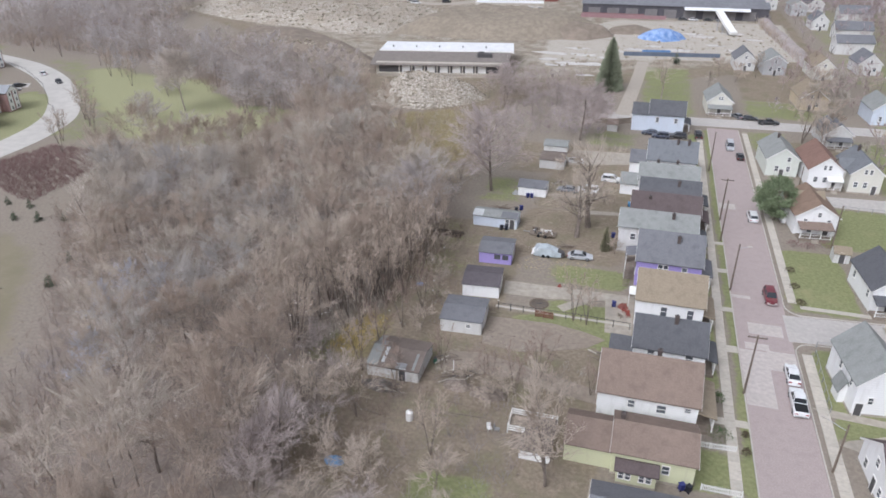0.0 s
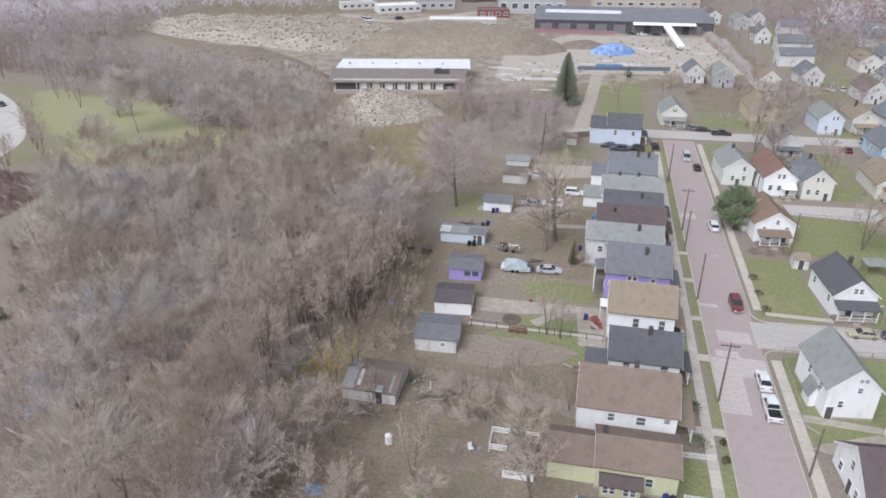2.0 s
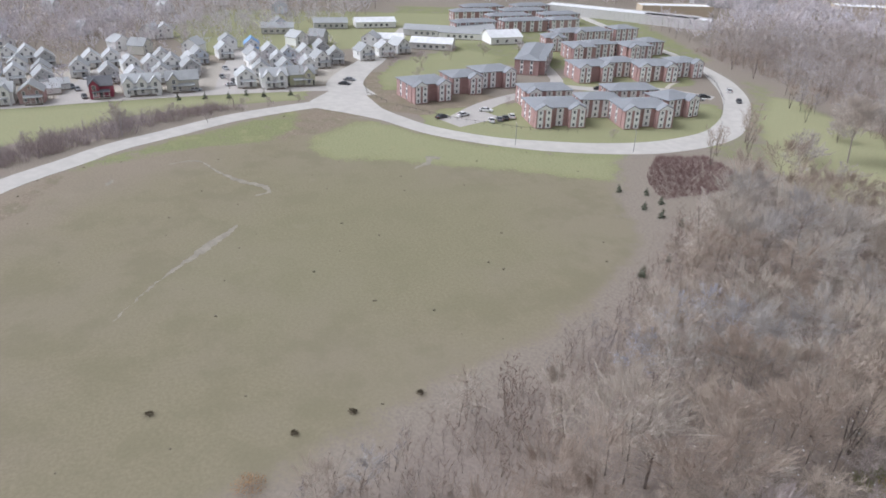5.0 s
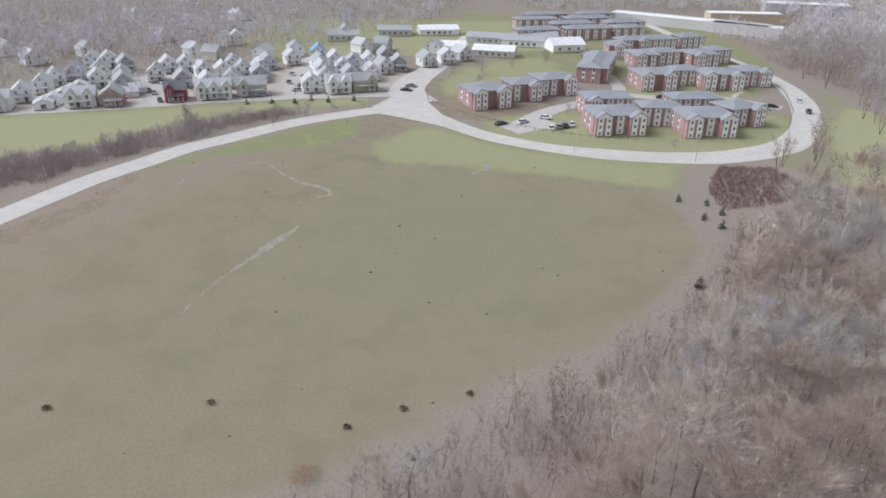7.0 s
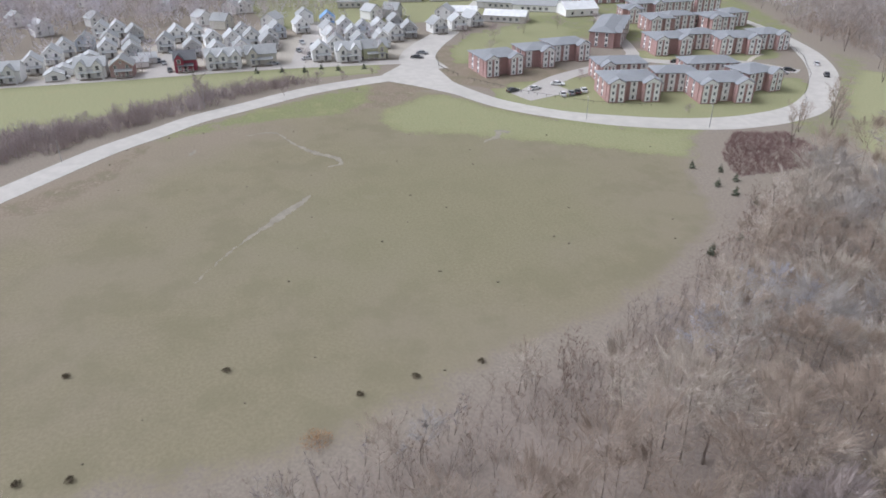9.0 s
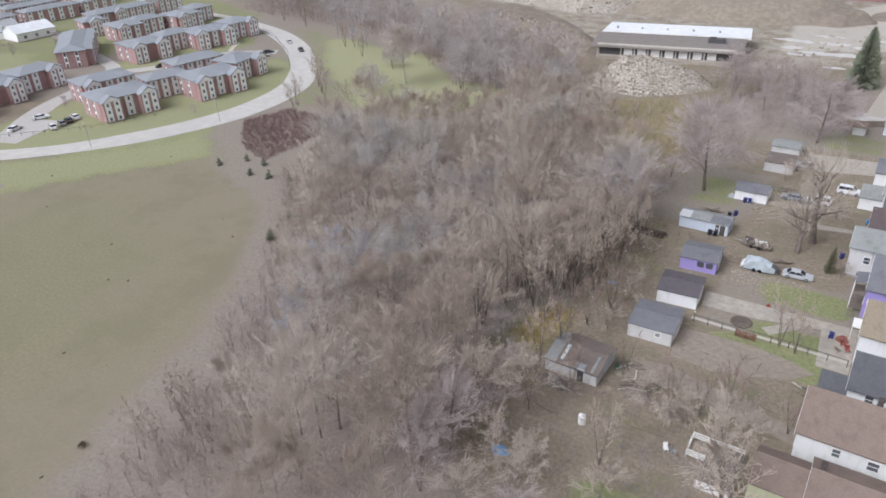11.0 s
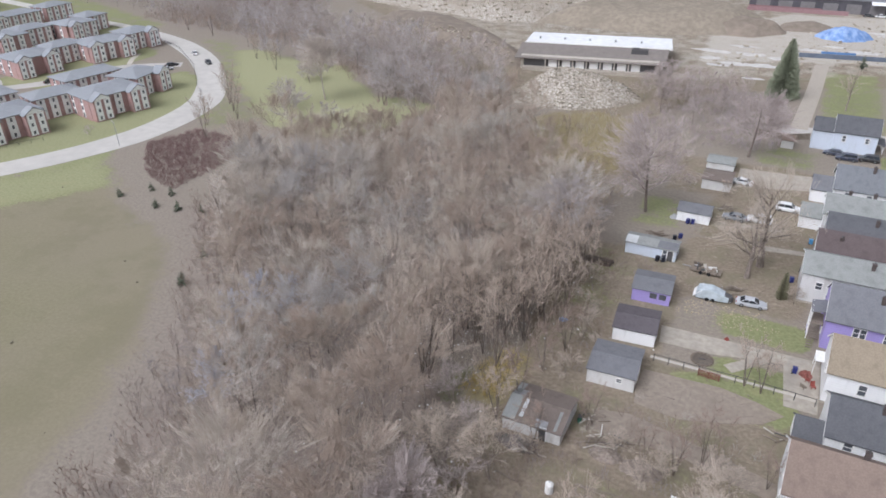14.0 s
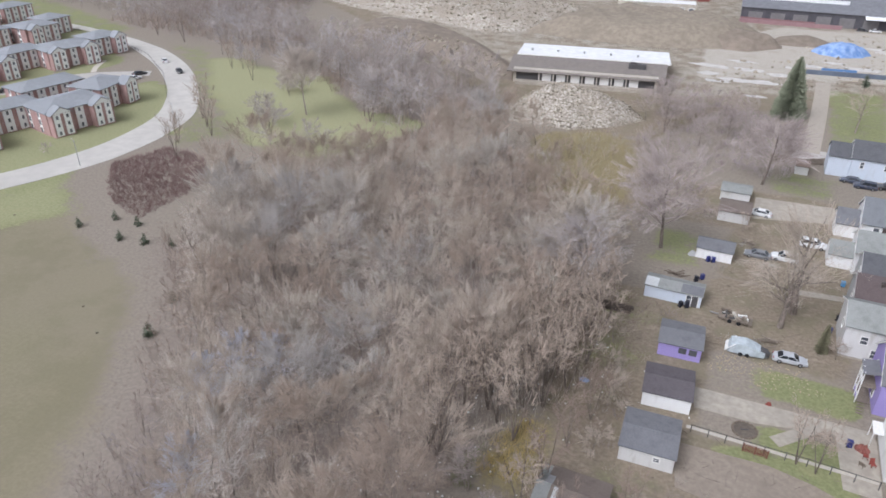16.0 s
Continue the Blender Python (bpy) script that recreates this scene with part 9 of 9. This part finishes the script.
def timber(x, y, n, spread, label, seed):
    """Old boards and posts thrown down over one another."""
    rnd = random.Random(seed)
    t = thing("timber_stack", x, y, label, "timber", group="old timber")
    for k in range(n):
        m = pose(rnd.gauss(0, spread), rnd.gauss(0, spread * 0.5), 0.08 + 0.05 * k, rnd.uniform(-6, 6), rnd.uniform(-8, 8), rnd.gauss(10, 35))
        part("board", Geo().box(-rnd.uniform(0.6, 1.7), -0.09, -0.03, rnd.uniform(0.6, 1.7), 0.09, 0.03), rnd.choice([PLANK, PLANK, PLANK, WOODPOLE, WOODPOLE, DARKTRIM, CONCRETE]), t, at=m)


for n, (x, y, c, sp) in enumerate([(-17.5, 77.3, 18, 1.3), (-26.4, 72.6, 14, 1.2), (2.4, 88.6, 10, 0.7), (-20.4, 81.6, 8, 0.8), (-7.6, 122.4, 10, 1.0), (-23.2, 137.0, 8, 0.8), (-12.6, 153.8, 10, 1.2), (-3.4, 148.4, 8, 1.0)]):
    timber(x, y, c, sp, "jumble of weathered boards on the rough ground", 300 + n)


def junk_trailer(x, y, deg):
    """A flat trailer heaped with scrap."""
    t = thing("junk_trailer", x, y, "flat trailer heaped with pale scrap and boards", "trailer", deg)
    part("bed", Geo().box(-2.6, -1.05, 0.45, 2.6, 1.05, 0.6), PLANK, t)
    part("drawbar", Geo().box(2.6, -0.08, 0.45, 4.0, 0.08, 0.56), METALGREY, t)
    for u in (-0.7, 0.7):
        for v in (-1, 1):
            part("wheel", Geo().tube((u, v * 0.95, 0.33), (u, v * 1.15, 0.33), 0.33, 0.33, 12), RUBBER, t)
    rnd = random.Random(77)
    for k in range(26):
        a, b, c = rnd.uniform(0.2, 0.8), rnd.uniform(0.1, 0.35), rnd.uniform(0.06, 0.3)
        m = pose(rnd.uniform(-2.3, 2.3), rnd.uniform(-0.8, 0.8), 0.6 + c * 0.7 + 0.5 * rnd.random() * (k > 10), rnd.uniform(-14, 14), rnd.uniform(-14, 14), rnd.uniform(0, 180))
        part("scrap", Geo().box(-a, -b, -c, a, b, c), rnd.choice([TRIM, METALGREY, PLANK, CONCRETE, PLANK, DARKTRIM, WOODPOLE]), t, at=m)


junk_trailer(-12.6, 126.4, 176)


def patio_deck():
    """A raised worn deck with a white skirt and a railed corner."""
    t = thing("patio_deck", -4.0, 68.0, "raised brown deck with white skirting and railing", "deck")
    for k in range(22):
        y = -3.6 + 0.33 * k
        part("plank", Geo().box(-2.0, y, 0.86, 1.9, y + 0.3, 0.92), R_OLD_PLANK, t)
    part("skirt", Geo().box(-2.0, -3.68, 0.1, 1.9, -3.6, 1.3), TRIM, t, "white board skirt")
    # this side's board takes a dark colour in place of shade
    part("skirt", Geo().box(-2.06, -3.6, 0.0, -2.0, 0.6, 0.86), DARKTRIM, t, "side board coloured dark for shade")
    part("landing", Geo().box(-4.2, 0.6, 0.4, -2.06, 3.6, 0.5), PLANK, t)
    for x0, y0, x1, y1 in ((-4.3, 0.5, -4.2, 3.7), (-4.3, 3.7, 1.9, 3.8), (-4.3, 0.4, -2.1, 0.5)):
        for z in (0.6, 0.95, 1.3):
            part("rail", Geo().box(x0, y0, z, x1, y1, z + 0.16), TRIM, t)
    for x, y in ((-4.3, 0.4), (-4.3, 2.0), (-4.3, 3.7), (-2.1, 3.7), (0.0, 3.7), (1.8, 3.7), (-2.1, 0.4)):
        part("post", Geo().box(x, y, 0, x + 0.12, y + 0.12, 1.5), TRIM, t)


R_OLD_PLANK = plain("worn_deck_boards", lin(124, 114, 107), 0.95, 0.16, 2.0, tint=0.3)
patio_deck()
for x0, y0, x1, y1 in ((-19.0, 69.7, -15.3, 69.6), (-28.2, 67.6, -25.6, 67.1), (-17.5, 72.3, -15.3, 72.1)):
    solo("pole_log", Geo().tube((x0, y0, 0.12), (x1, y1, 0.14), 0.11, 0.08, 7), PLANK, "pale bare log lying on the rough lot", "log", "logs on the rough lot")
ladder = thing("ladder", -18.3, 78.6, "white leaning post among old timber", "post")
part("post", Geo().box(-0.05, -0.05, 0, 0.05, 0.05, 2.3), TRIM, ladder)
fallen = Geo()
rnd = random.Random(91)
for area, count in ((rect(-34, 56, 2, 97), 420), (rect(-35, 97, -23, 128), 160), (rect(-16, 118, 3, 160), 200), (rect(-46, 46, -34, 80), 160)):
    for _ in range(count):
        x, y = rnd.uniform(area[0][0], area[1][0]), rnd.uniform(area[0][1], area[2][1])
        a, l = rnd.uniform(0, 6.28), rnd.uniform(0.4, 1.9)
        fallen.tube((x, y, 0.05), (x + l * math.cos(a), y + l * math.sin(a), rnd.uniform(0.05, 0.35)), 0.035, 0.012, 3)
solo("fallen_branches", fallen, plain("fallen_wood", lin(128, 116, 106), 0.95, 0.25, 1.5), "fallen branches and sticks strewn over the back yards", "branches", kind="stuff")
thicket("undergrowth", BRUSH, spots(np.vstack([scatter(p, 1.25, 151 + n, 0.75) for n, p in enumerate(([(-12, 71.5), (-4, 71), (-3, 74), (-10, 75.5)], [(-20, 84.2), (-6, 82.6), (-6, 84), (-20, 86)], [(-33, 70), (-20, 70.5), (-19, 74), (-32, 74.5)], [(-30, 90), (-24.5, 90), (-24.5, 112), (-29, 112)], [(-33, 60), (-24, 60), (-24, 68), (-33, 68)], [(-30, 118), (-20, 119.5), (-20, 126), (-30, 127)]))]), 152, range(4), 0.25, 0.7), "tangled bare brush in the back yards", TWIG_FRINGE)
